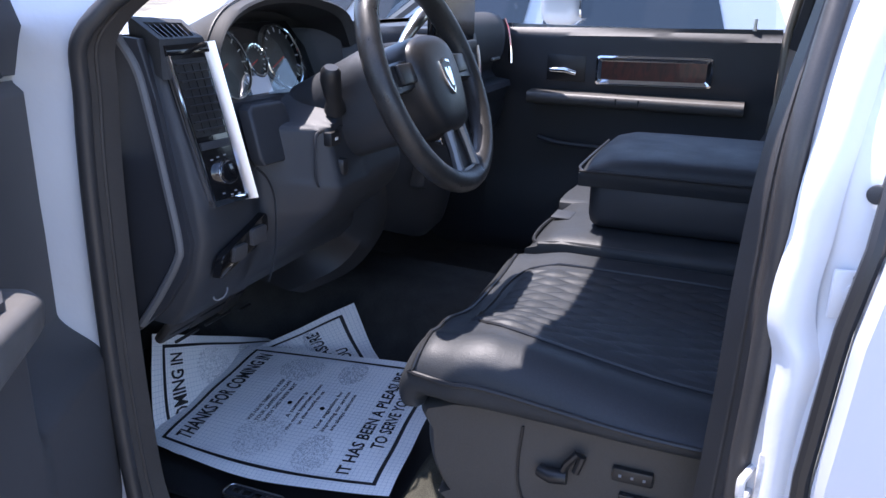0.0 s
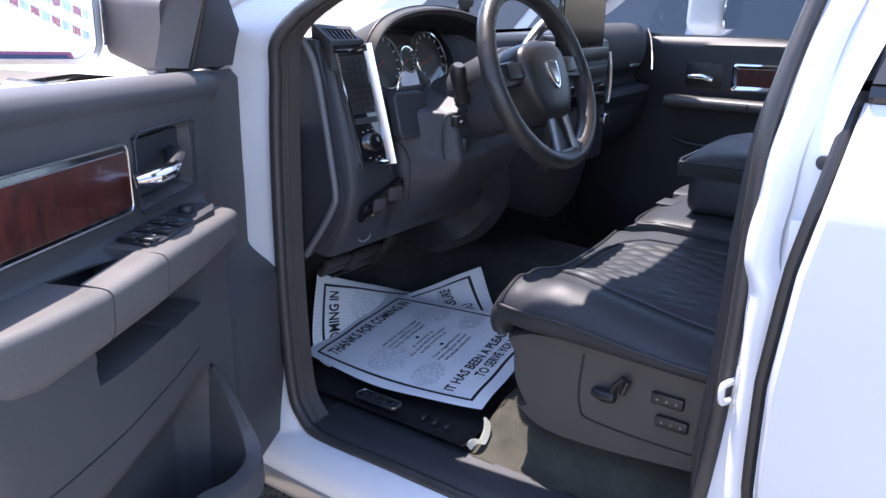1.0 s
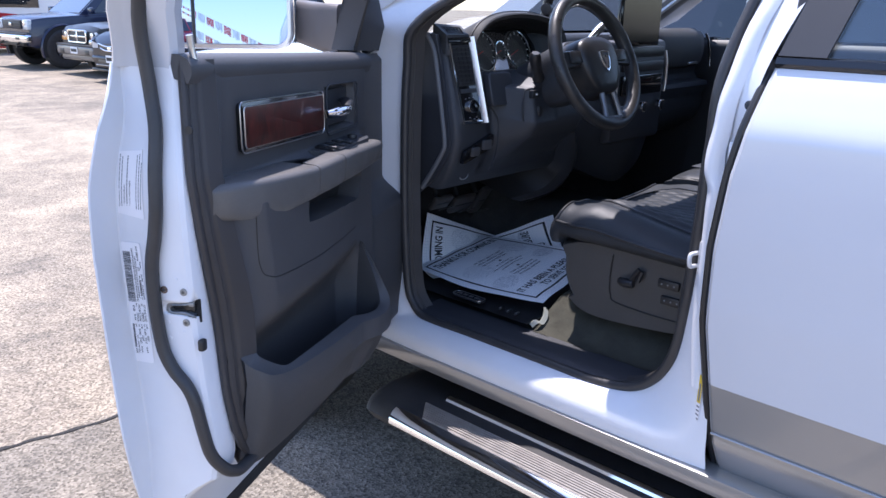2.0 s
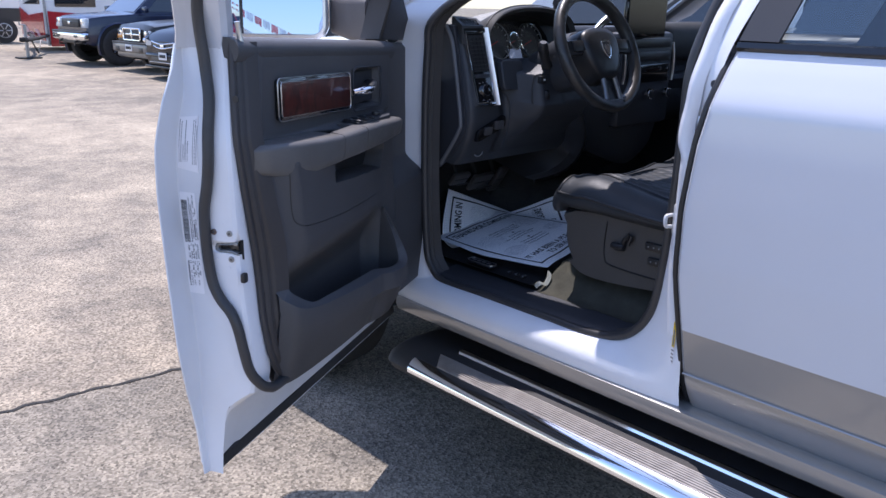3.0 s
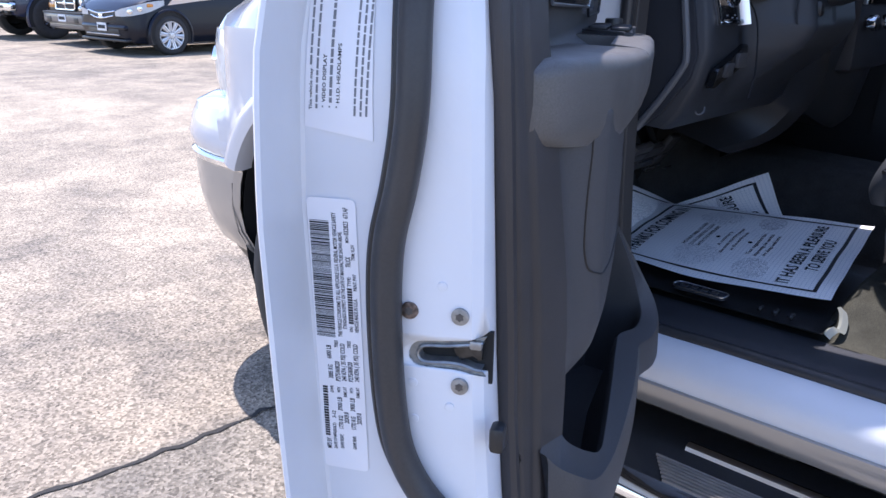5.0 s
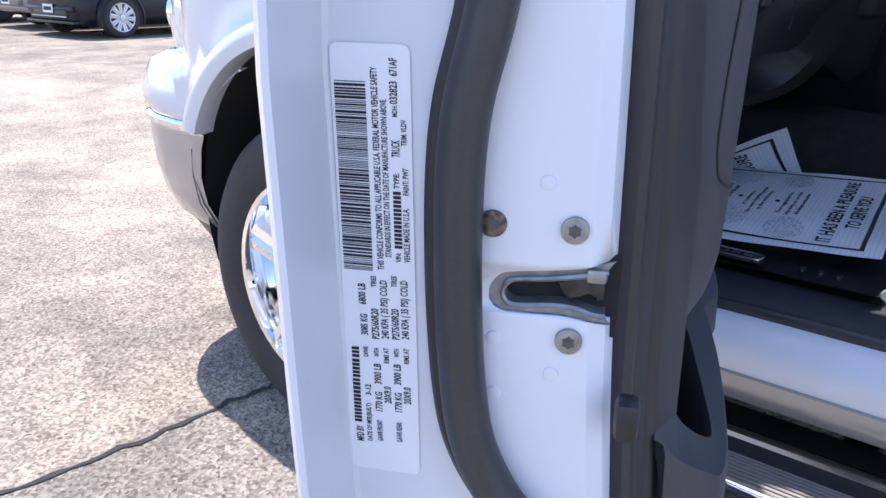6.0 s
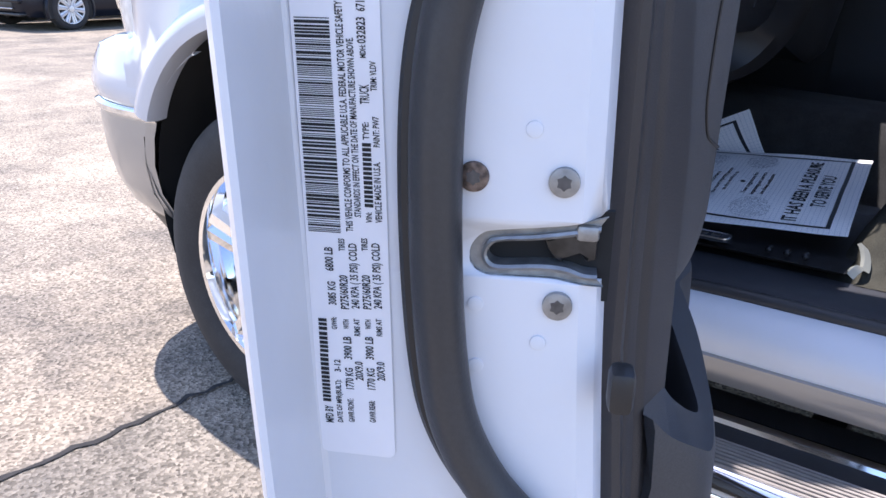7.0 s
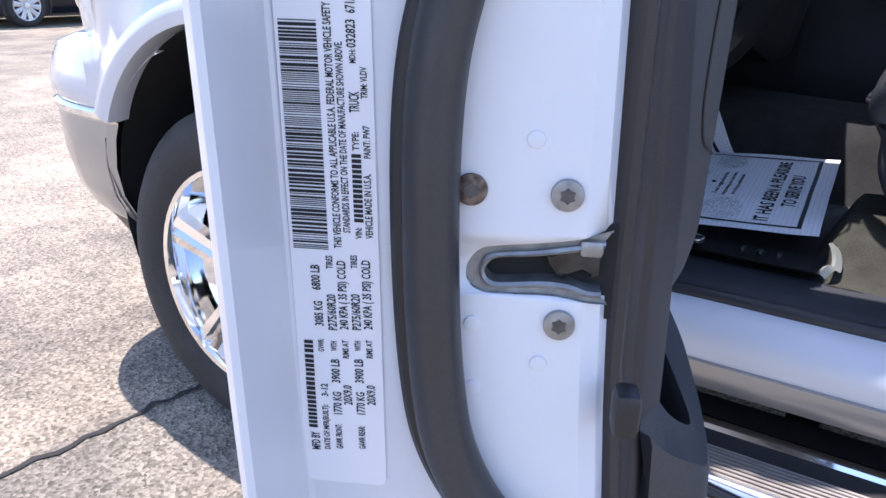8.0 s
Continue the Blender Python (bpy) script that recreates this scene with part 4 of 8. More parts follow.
def make_end_face(door):
    def E(n, z, c=0.0):
        return D(1.0663 - 0.035 * step(z, 1.20, 1.44) + c, n, z)
    # latch: an opening cut through the end face, with a grey plate, a bright lip, dark works and a sheet for the shade
    # behind
    slot = cr([(-0.0968, 1.0374), (-0.0925, 1.0360), (-0.0815, 1.0331), (-0.0674, 1.0310), (-0.0475, 1.0285), (-0.0417, 1.0262), (-0.0379, 1.0212), (-0.0368, 1.0157), (-0.0383, 1.0108), (-0.0428, 1.0077), (-0.0489, 1.0068), (-0.0689, 1.0073), (-0.0763, 1.0070), (-0.0880, 1.0052), (-0.0968, 1.0050)], 56)
    cut = part("cutter", slab(slot, lambda a, b, c: E(a, b, c), -0.0125, 0.006), None)
    mod = door.modifiers.new("cut", "BOOLEAN")
    mod.operation, mod.object, mod.solver = "DIFFERENCE", cut, "EXACT"
    bpy.context.view_layer.update()
    me = bpy.data.meshes.new_from_object(door.evaluated_get(bpy.context.evaluated_depsgraph_get()))
    door.modifiers.clear()
    if len(me.polygons) > 500:
        me.name = "driver_door"
        door.data = me
    bpy.data.objects.remove(cut)
    ins = cr([(-0.0940, 1.0326), (-0.0815, 1.0299), (-0.0656, 1.0270), (-0.0492, 1.0250), (-0.0444, 1.0224), (-0.0423, 1.0166), (-0.0441, 1.0114), (-0.0490, 1.0092), (-0.0687, 1.0106), (-0.0790, 1.0100), (-0.0880, 1.0078), (-0.0940, 1.0076)], 56)
    core = cr([(-0.0940, 1.0302), (-0.0815, 1.0272), (-0.0658, 1.0245), (-0.0508, 1.0230), (-0.0464, 1.0206), (-0.0446, 1.0166), (-0.0466, 1.0130), (-0.0518, 1.0118), (-0.0686, 1.0134), (-0.0800, 1.0128), (-0.0880, 1.0104), (-0.0940, 1.0102)], 56)
    part("latch_plate", loft([[E(a, b, -0.0008) for a, b in slot], [E(a, b, -0.0030) for a, b in slot], [E(a, b, -0.0034) for a, b in ins]], False, False), pbr("grey latch plate", (0.30, 0.30, 0.29), 0.5, metal=0.5, var=0.25, scale=150), door, "grey latch plate")
    part("latch_lip", loft([[E(a, b, -0.0034) for a, b in ins], [E(a, b, -0.0012) for a, b in ins], [E((a + p) / 2, (b + q) / 2, -0.0004) for (a, b), (p, q) in zip(ins, core)], [E(a, b, -0.0014) for a, b in core], [E(a, b, -0.0115) for a, b in core]], False, False), STEEL, door, "worn zinc latch lip")
    # dark sheet over the shallow cut, in place of a deep opening's shade
    part("latch_back", slab([(-0.10, 1.037), (-0.036, 1.037), (-0.036, 0.994), (-0.10, 0.994)], lambda a, b, c: E(a, b, c), -0.0145, -0.0110), UNDER, door)
    part("latch_claw", slab([(-0.093, 1.027), (-0.080, 1.0265), (-0.070, 1.0245), (-0.0715, 1.020), (-0.075, 1.0155), (-0.078, 1.0135), (-0.0785, 1.0175), (-0.0865, 1.021), (-0.089, 1.015), (-0.093, 1.016)], lambda a, b, c: E(a, b, c), -0.0115, -0.0045, 0.0015), pbr("oiled steel", (0.06, 0.06, 0.06), 0.35, metal=0.8, var=0.3, scale=140), door)
    part("latch_bracket", rbox(E(-0.0885, 1.0292, -0.003), (0.010, 0.006, 0.0075), 0.002, 2, Matrix.Rotation(SWING, 4, "Z")), STEEL, door)
    for n, z, mat, lab in ((-0.0378, 1.0525, RUST, "rusty torx screw"), (-0.0767, 1.0522, STEEL, "zinc torx screw"), (-0.0775, 0.9949, STEEL, "zinc torx screw")):
        head = disc(E(n, z, 0.0), DU, 0.0068, 0.0026, 28, 0.0012)
        s = part("torx_screw", head, mat, door, lab)
        star = [((0.0035 if k % 2 else 0.0026) * math.cos(math.pi * k / 6), (0.0035 if k % 2 else 0.0026) * math.sin(math.pi * k / 6)) for k in range(12)]
        part("socket", slab(star, lambda a, b, c: E(n + a, z + b, 0.0031 + c), -0.0008, 0.0), SOCKET, s)
    for n, z in ((-0.0628, 1.0742), (-0.0404, 0.9924), (-0.0699, 0.9756), (-0.0416, 0.9612)):
        part("body_plug", disc(E(n, z, 0.0), DU, 0.0037, 0.0011, 24, 0.0007), JAMB, door)
    part("bump_stop", rbox(E(-0.109, 0.958, 0.004), (0.012, 0.016, 0.022), 0.004, 2, Matrix.Rotation(SWING, 4, "Z")), BLACK, door, "black rubber bump stop")
    part("body_plug", disc(E(0.031, 1.443, 0.0), DU, 0.006, 0.003, 14), BLACK, door)
    make_labels(door, E)


def make_labels(door, E):
    # certification label, leaning with the door edge
    LONG, WIDE, LOW, OFF = 0.229, 0.0385, 0.905, 0.0016

    def P(a, b, c=0.0):
        """a: along the reading direction (up the label) from the bottom, b: from the outer edge inwards."""
        return E(0.0352 - b + 0.0068 * a / LONG, LOW + a, OFF + c)
    part("certification_label", slab([(x + LONG / 2, y + WIDE / 2) for x, y in roundrect(LONG, WIDE, 0.004)], lambda a, b, c: P(a, b, c), -0.0006, 0.0), LABEL, door, "white certification label with bar code and black print")
    lab = bpy.data.objects["certification_label"]
    rng = random.Random(2)
    # bar code
    bm = bmesh.new()
    a = 0.1176
    while a < 0.2118:
        w = rng.choice((0.0004, 0.0004, 0.0009, 0.0013))
        bm.faces.new([bm.verts.new(P(x, y, 0.0003)) for x, y in ((a, 0.0015), (a + w, 0.0015), (a + w, 0.0168), (a, 0.0168))])
        a += w + rng.choice((0.0004, 0.0004, 0.0007))
    part("bar_code", bm, INK, lab, kind="stuff")

    def line(text, a0, a1, b, cap):
        me = text_mesh(text, cap / 0.70, lambda x, y: P(a0 + x, b - y, 0.0003), width=a1 - a0, bold=cap * 0.03)
        part("print_line", me, INK, lab)

    def bar(a0, a1, b, size):
        bm = bmesh.new()
        x = a0
        while x < a1:
            w = size * rng.uniform(0.36, 0.46)
            bm.faces.new([bm.verts.new(P(p, q, 0.0003)) for p, q in ((x, b), (x + w, b), (x + w, b - size), (x, b - size))])
            x += w + size * 0.14
        part("print_bar", bm, INK, lab, kind="stuff")
    line("MFD BY", 0.0172, 0.0268, 0.0076, 0.0040)
    bar(0.0291, 0.0545, 0.0070, 0.0041)
    bar(0.0562, 0.0660, 0.0072, 0.0041)
    bar(0.0680, 0.0733, 0.0073, 0.0041)
    line("DATE OF MFR(BUILT):", 0.0179, 0.0417, 0.0124, 0.0027)
    line("3-12", 0.0462, 0.0527, 0.0128, 0.0031)
    line("GVWR:", 0.0689, 0.0752, 0.0122, 0.0026)
    line("3085 KG", 0.0816, 0.0934, 0.0126, 0.0038)
    line("6800 LB", 0.0987, 0.1104, 0.0122, 0.0039)
    for axle, b, da in (("GAWR FRONT:", 0.0186, 0.0), ("GAWR REAR:", 0.0294, 0.0009)):
        line(axle, 0.0187 + da, 0.0319, b - 0.0002, 0.0030)
        line("1770 KG", 0.0372 + da, 0.0488 + da, b + 0.0003, 0.0039)
        line("3900 LB", 0.0536 + da, 0.0656 + da, b + 0.0002, 0.0039)
        line("WITH", 0.0696 + da, 0.0745 + da, b - 0.0005, 0.0027)
        line("P275/60R20", 0.0799 + da, 0.0970 + da, b, 0.0039)
        line("TIRES", 0.1089 + da, 0.1150 + da, b - 0.0005, 0.0028)
        line("20X9.0", 0.0426 + da, 0.0527 + da, b + 0.0053, 0.0039)
        line("RIMS AT", 0.0664 + da, 0.0753 + da, b + 0.0048, 0.0028)
        line("240 KPA ( 35 PSI) COLD", 0.0806 + da, 0.1130 + da, b + 0.0051, 0.0038)
    line("THIS VEHICLE CONFORMS TO ALL APPLICABLE U.S.A. FEDERAL MOTOR VEHICLE SAFETY", 0.1186, 0.2185, 0.0225, 0.0032)
    line("STANDARDS IN EFFECT ON THE DATE OF MANUFACTURE SHOWN ABOVE.", 0.1258, 0.2040, 0.0266, 0.0030)
    line("VIN:", 0.1234, 0.1284, 0.0316, 0.0027)
    bar(0.1307, 0.1598, 0.0325, 0.0040)
    line("TYPE:", 0.1612, 0.1689, 0.0318, 0.0028)
    line("TRUCK", 0.1766, 0.1850, 0.0325, 0.0041)
    line("VEHICLE MADE IN U.S.A.", 0.1237, 0.1517, 0.0362, 0.0030)
    line("PAINT: PW7", 0.1582, 0.1715, 0.0364, 0.0028)
    line("TRIM: VLDV", 0.1823, 0.1947, 0.0360, 0.0027)
    line("MDH:", 0.1959, 0.2012, 0.0318, 0.0025)
    line("032823", 0.2018, 0.2123, 0.0320, 0.0037)
    line("671AF", 0.2146, 0.2228, 0.0322, 0.0037)
    # upper label: two heads that can be read, the rest too small
    lo, hi = (Vector((0.0405, 1.186)), Vector((-0.011, 1.178))), (Vector((0.0345, 1.292)), Vector((-0.011, 1.297)))
    rings = []
    for f in np.linspace(0, 1, 16):
        p, q = lo[0].lerp(hi[0], f), lo[1].lerp(hi[1], f)
        across = [p.lerp(q, k / 4) for k in range(5)]
        rings.append([E(v.x, v.y, 0.0004) for v in across] + [E(v.x, v.y, 0.0016) for v in reversed(across)])
    up = part("vehicle_label", loft(rings), LABEL, door, "white sticker with small black print")

    def U(n, z):
        return E(n - 0.007 - 0.05 * (z - 1.19), z, 0.0019)
    for text, n, z0, z1, cap in (("This vehicle may", 0.0420, 1.198, 1.2265, 0.0022), ("VIDEO DISPLAY", 0.0318, 1.2035, 1.2365, 0.0026), ("H.I.D. HEADLAMPS", 0.0212, 1.2035, 1.2440, 0.0026)):
        part("print_line", text_mesh(text, cap / 0.70, lambda x, y: U(n + y, z0 + x), width=z1 - z0, bold=cap * 0.02), INK, up)
    for n, z0, z1, h in ((0.0442, 1.2290, 1.289, 0.0016), (0.0392, 1.199, 1.284, 0.0016), (0.0344, 1.200, 1.2012, 0.0012), (0.0292, 1.200, 1.2012, 0.0012), (0.0290, 1.2035, 1.286, 0.0021), (0.0240, 1.200, 1.2012, 0.0012), (0.0105, 1.195, 1.288, 0.0016), (0.0060, 1.195, 1.290, 0.0016), (0.0018, 1.195, 1.276, 0.0016)):
        bm = bmesh.new()
        z = z0
        while z < z1:
            w = rng.uniform(0.0030, 0.0085)
            top = min(z + w, z1)
            bm.faces.new([bm.verts.new(U(x, y)) for x, y in ((n, z), (n, top), (n - h, top), (n - h, z))])
            z += w + 0.0011
        part("print_bar", bm, INKGREY, up, kind="stuff")


def make_mirror(door):
    # towing mirror, turned towards the driver: shell, rim, two glasses, arm
    turn, lift = radians(19), radians(2.5)
    out = (DU * math.cos(turn) - DN * math.sin(turn))
    face = (out * math.cos(lift) + Vector((0, 0, 1)) * math.sin(lift)).normalized()
    side = (DN * math.cos(turn) + DU * math.sin(turn)).normalized()
    up = side.cross(face).normalized()
    if up.z < 0:
        up = -up
    c = D(0.150, 0.360, 1.538)
    def M(a, b, d):
        return c + side * a + up * b + face * d
    w, h = 0.375, 0.245
    ring = [(a, b) for a, b in roundrect(w, h, 0.045, 7)]
    shell = loft([[M(a * k, b * k, d) for a, b in ring] for k, d in ((1.0, 0.004), (1.02, -0.01), (1.02, -0.035), (0.97, -0.075), (0.82, -0.11), (0.5, -0.125))])
    mir = part("door_mirror", shell, WHITE, door, "large white towing mirror with a divided glass")
    inner = roundrect(w - 0.020, h - 0.020, 0.037, 7)
    part("mirror_rim", loft([[M(a, b, 0.002) for a, b in ring], [M(a * 0.992, b * 0.992, 0.010) for a, b in ring], [M(a, b, 0.011) for a, b in inner], [M(a * 0.985, b * 0.98, 0.003) for a, b in inner]], True, False), DULLCHROME, mir, "thin bright mirror rim")
    part("mirror_glass", slab([(a - 0.050, b) for a, b in roundrect(0.262, h - 0.024, 0.034, 7)], M, 0.002, 0.006), SKYMIRROR, mir, "main mirror glass")
    def dome(a, b):
        x, y = -0.046 + 0.092 * a, (h - 0.026) * (b - 0.5)
        return M(0.132 + x, y, 0.009 - (x * x + y * y) / 3.2)
    part("spot_glass", sheet(dome, 16, 24), SKYMIRROR, mir, "curved spot mirror")
    part("mirror_divider", tube([M(0.083, -h / 2 + 0.012, 0.007), M(0.083, 0, 0.008), M(0.083, h / 2 - 0.012, 0.007)], 0.005, 8), BLACK, mir)
    # arm housing between door and mirror
    arm = [[D(u, n, z) for u, z in roundrect_at(u0, z0, uw, zh, 0.02)] for n, u0, z0, uw, zh in ((0.0, 0.12, 1.475, 0.15, 0.130), (0.05, 0.105, 1.478, 0.145, 0.130), (0.11, 0.055, 1.48, 0.12, 0.125), (0.19, 0.005, 1.49, 0.09, 0.12))]
    part("mirror_arm", loft(arm), MIRRORARM, mir, "grey brown plastic mirror arm")
    # sail panel ahead of the pane
    sail = slab([(0.0, 1.415), (0.215, 1.425), (0.215, 1.56), (0.235, 1.62), (0.20, 1.60), (0.08, 1.52), (-0.01, 1.46)], lambda a, b, d: D(a, d - 0.02 - (b - 1.43) * 0.32, b), -0.035, 0.03, 0.008)
    part("sail_panel", sail, TRIMDARK, mir, "dark corner panel")
    part("sail_bead", tube([D(0.205, -0.055, 1.43), D(0.205, -0.075, 1.50), D(0.212, -0.10, 1.58)], 0.006, 8), BLACK, mir)


def roundrect_at(cx, cy, w, h, r):
    return [(cx + a, cy + b) for a, b in roundrect(w, h, r, 4)]


COLUMN = pbr("dark brown grey plastic", (0.042, 0.038, 0.038), 0.5, var=0.08, scale=9, bump=0.3, bump_scale=800)
MIRRORARM = pbr("sun-faded brown grey plastic", (0.105, 0.093, 0.088), 0.55, var=0.08, scale=10, bump=0.35, bump_scale=700)
make_door()


# ---- cabin ----
# bluish emission stands for the sky reflected on the gauge display
SCREEN = pbr("display with sky reflection", (0.10, 0.12, 0.15), 0.2)
SCREEN.node_tree.nodes["Principled BSDF"].inputs["Emission Color"].default_value = (0.55, 0.68, 1.0, 1)
SCREEN.node_tree.nodes["Principled BSDF"].inputs["Emission Strength"].default_value = 0.09
GAUGE = pbr("silver gauge face", (0.085, 0.082, 0.08), 0.3, metal=0.5, var=0.2, scale=40)


def face_y(z):
    return 1.19 - 0.217 * (1.45 - z)


def dash_skin(a, b):
    x = -0.80 + 1.58 * a
    y0 = 1.235 + 0.15 * step(x, -0.74, -0.70) * (1 - step(x, -0.32, -0.28))
    y = y0 + (1.665 - y0) * b
    f = (y - 1.235) / 0.43
    return Vector((x, y, 1.4705 - 0.072 * f ** 1.4))


def make_dash():
    # main body, one section for each station across the cab
    def section(x):
        mid = math.exp(-((x - 0.12) / 0.20) ** 2)
        hood = math.exp(-((x + 0.50) / 0.17) ** 4)
        side = step(abs(x), 0.70, 0.80)
        far = step(x, 0.28, 0.40)
        top = 1.462 + 0.006 * hood - 0.012 * side
        y0 = 1.20 - 0.05 * mid
        low = 1.015 + 0.03 * far - 0.10 * mid
        w = step(x, -0.725, -0.69) * (1 - step(x, -0.335, -0.30))
        k = 0.10 * w
        return [(1.70, 1.33), (1.66, 1.392), (1.48, 1.435), (1.30, 1.462 - 0.01 * side), (y0 + 0.035 + k, top), (y0 + 0.008 + k, top - 0.004), (y0 - 0.004 + k, top - 0.02), (y0 - 0.016 + 0.02 * far + k, 1.37 - 0.014 * w), (y0 - 0.020 + 0.03 * far, 1.355 - 0.004 * w), (y0 - 0.034 + 0.06 * far, 1.29), (y0 - 0.048 + 0.03 * far, 1.225), (y0 - 0.054 + 0.03 * far, 1.17), (y0 - 0.040 + 0.04 * far, 1.11), (y0 - 0.01 + 0.05 * far, low + 0.03), (y0 + 0.02 + 0.06 * far, low), (1.45, low + 0.02), (1.68, 1.08)]
    xs = [-0.822, -0.815, -0.80, -0.77, -0.735] + list(np.linspace(-0.70, 0.76, 44)) + [0.79, 0.81]
    rings = []
    for k, x in enumerate(xs):
        s = section(x)
        if k < 2:
            s = [(y + (0.012 if k == 0 else 0.004) * (1 if y < 1.4 else 0), z - (0.010 if k == 0 else 0.003) * (1 if z > 1.3 else -0.3)) for y, z in s]
        rings.append([(x, y, z) for y, z in s])
    dash = part("dashboard", loft(rings), DASHTRIM, truck, "dark grey moulded dashboard", smooth=45)
    # top skin, its grey lightened over the dash body for the sun on it
    part("dash_top", sheet(lambda a, b: dash_skin(a, b), 40, 8), DASHTOP, dash, "soft dash top in a sunlit grey")
    # end panel facing the door, with its raised bead
    end = [(1.225, 1.465), (1.205, 1.38), (1.185, 1.27), (1.165, 1.165), (1.175, 1.12), (1.225, 1.05), (1.285, 1.0), (1.36, 1.02), (1.40, 1.2), (1.40, 1.42), (1.30, 1.47)]
    part("end_panel", slab(end, lambda a, b, c: Vector((-0.822 - c, a, b)), 0.0, 0.010, 0.004), TRIMDARK, dash, "dark dash end cover")
    bead = [(1.262, 1.466), (1.232, 1.42), (1.214, 1.34), (1.198, 1.25), (1.185, 1.165), (1.192, 1.135), (1.23, 1.075), (1.275, 1.015)]
    part("end_bead", tube([(-0.832, y, z) for y, z in cr(bead, 40)], 0.0075, 8), TRIMLIGHT, dash, "raised grey bead")
    # outer vent and light switch bezel
    tl, tr, br, bl = (Vector(p) for p in ((-0.823, 1.191, 1.449), (-0.742, 1.178, 1.451), (-0.722, 1.132, 1.220), (-0.796, 1.146, 1.219)))
    out = ((tr - tl).cross(bl - tl)).normalized()
    if out.y > 0:
        out = -out
    def Z(a, b, c=0.0):
        top, bot = tl + (tr - tl) * a, bl + (br - bl) * a
        return top + (bot - top) * b + out * c
    part("bezel_panel", slab([(0.03, 0.02), (0.97, 0.02), (0.97, 0.98), (0.03, 0.98)], Z, -0.02, 0.003), GLOSSBLACK, dash, "gloss black control panel")
    def strip(a0, a1, b0, b1, mat, h=0.010):
        part("bezel_strip", slab([(a0, b0), (a1, b0), (a1, b1), (a0, b1)], Z, -0.004, h, 0.003), mat, dash)
    part("bezel_strip", loft([[Z(a, b, c) for a, c in ((0.87, -0.002), (0.885, 0.003), (1.01, 0.0155), (1.04, 0.017), (1.06, 0.012), (1.07, -0.012))] for b in np.linspace(-0.03, 1.015, 14)], False, False), pbr("satin chrome", (0.80, 0.83, 0.88), 0.33, metal=1.0), dash, "wide satin chrome bezel strip")
    strip(-0.03, 0.05, 0.0, 1.0, CHROME, 0.007)
    strip(-0.03, 0.98, 0.965, 1.01, CHROME, 0.008)
    strip(-0.03, 0.98, -0.03, 0.035, GLOSSBLACK, 0.009)
    part("vent_box", slab([(0.09, 0.06), (0.83, 0.06), (0.83, 0.55), (0.09, 0.55)], Z, 0.001, 0.0045), BLACK, dash)
    for k in range(9):
        b = 0.085 + 0.052 * k
        part("vent_slat", slab([(0.11, b), (0.81, b), (0.81, b + 0.012), (0.11, b + 0.012)], Z, 0.003, 0.009, 0.0008, 1), BLACK, dash)
    for a in (0.28, 0.47, 0.65):
        part("vent_blade", slab([(a, 0.08), (a + 0.025, 0.08), (a + 0.025, 0.53), (a, 0.53)], Z, 0.003, 0.0065), BLACK, dash)
    part("vent_wheel", slab([(0.10, 0.585), (0.82, 0.585), (0.82, 0.635), (0.10, 0.635)], Z, 0.001, 0.007, 0.002), DASHTRIM, dash)
    k0 = Z(0.52, 0.80, 0.003)
    part("light_knob", disc(k0, out, 0.0195, 0.010, 28, 0.002), CHROME, dash, "chrome-ringed headlight knob")
    part("knob_cap", disc(k0 + out * 0.008, out, 0.0165, 0.006, 28, 0.003), GLOSSBLACK, dash)
    for a, b in ((0.25, 0.70), (0.42, 0.69), (0.60, 0.685), (0.30, 0.93), (0.62, 0.93), (0.50, 0.95), (0.70, 0.955)):
        part("symbol", slab([(a, b), (a + 0.07, b), (a + 0.07, b + 0.010), (a, b + 0.010)], Z, 0.003, 0.0036), INKGREY, dash)
    # demister vent in the dash top
    def vent(a, b, c):
        return Vector((a, b, 1.460 + (b - 1.19) * 0.30 + c))
    outer = [(-0.834, 1.187), (-0.738, 1.184), (-0.690, 1.262), (-0.785, 1.284)]
    hole = [(-0.818, 1.195), (-0.750, 1.193), (-0.712, 1.246), (-0.786, 1.256)]
    ring = [[vent(x, y, c) for x, y in pts] for pts, c in ((outer, -0.050), (outer, 0.001), ([(x * 0.96 - 0.031, y * 0.96 + 0.049) for x, y in outer], 0.006), (hole, 0.006), (hole, -0.012))]
    cap = part("demister", loft(ring, True, False), DASHTOP, dash, "grey demister outlet with dark slots")
    part("demister_recess", slab(hole, vent, -0.016, -0.010), BLACK, cap)
    for k in range(6):
        f = (k + 0.7) / 6.4
        p, q = (Vector(hole[0]).lerp(Vector(hole[1]), f), Vector(hole[3]).lerp(Vector(hole[2]), f))
        part("demister_fin", loft([[vent(v.x + dx, v.y, dz) for dx, dz in ((-0.0012, 0.004), (0.0012, 0.004), (0.006, -0.010), (0.0036, -0.010))] for v in (p, q)]), DASHTRIM, cap)
    # hood over the gauges with its stitched leather edge
    arch = [(-0.735, 1.165, 1.405), (-0.728, 1.165, 1.455), (-0.68, 1.170, 1.497), (-0.60, 1.175, 1.520), (-0.50, 1.177, 1.527), (-0.40, 1.175, 1.520), (-0.31, 1.170, 1.495), (-0.275, 1.165, 1.44)]
    back = [(x * 1.02 - 0.0, 1.30, z - 0.045) for x, y, z in arch]
    far = [(x * 1.03 + 0.01, 1.42, 1.44) for x, y, z in arch]
    a1, b1, c1 = cr(arch, 40), cr(back, 40), cr(far, 40)
    lo = [(x + (0.012 if x < -0.5 else -0.012), y + 0.01, z - 0.014) for x, y, z in a1]
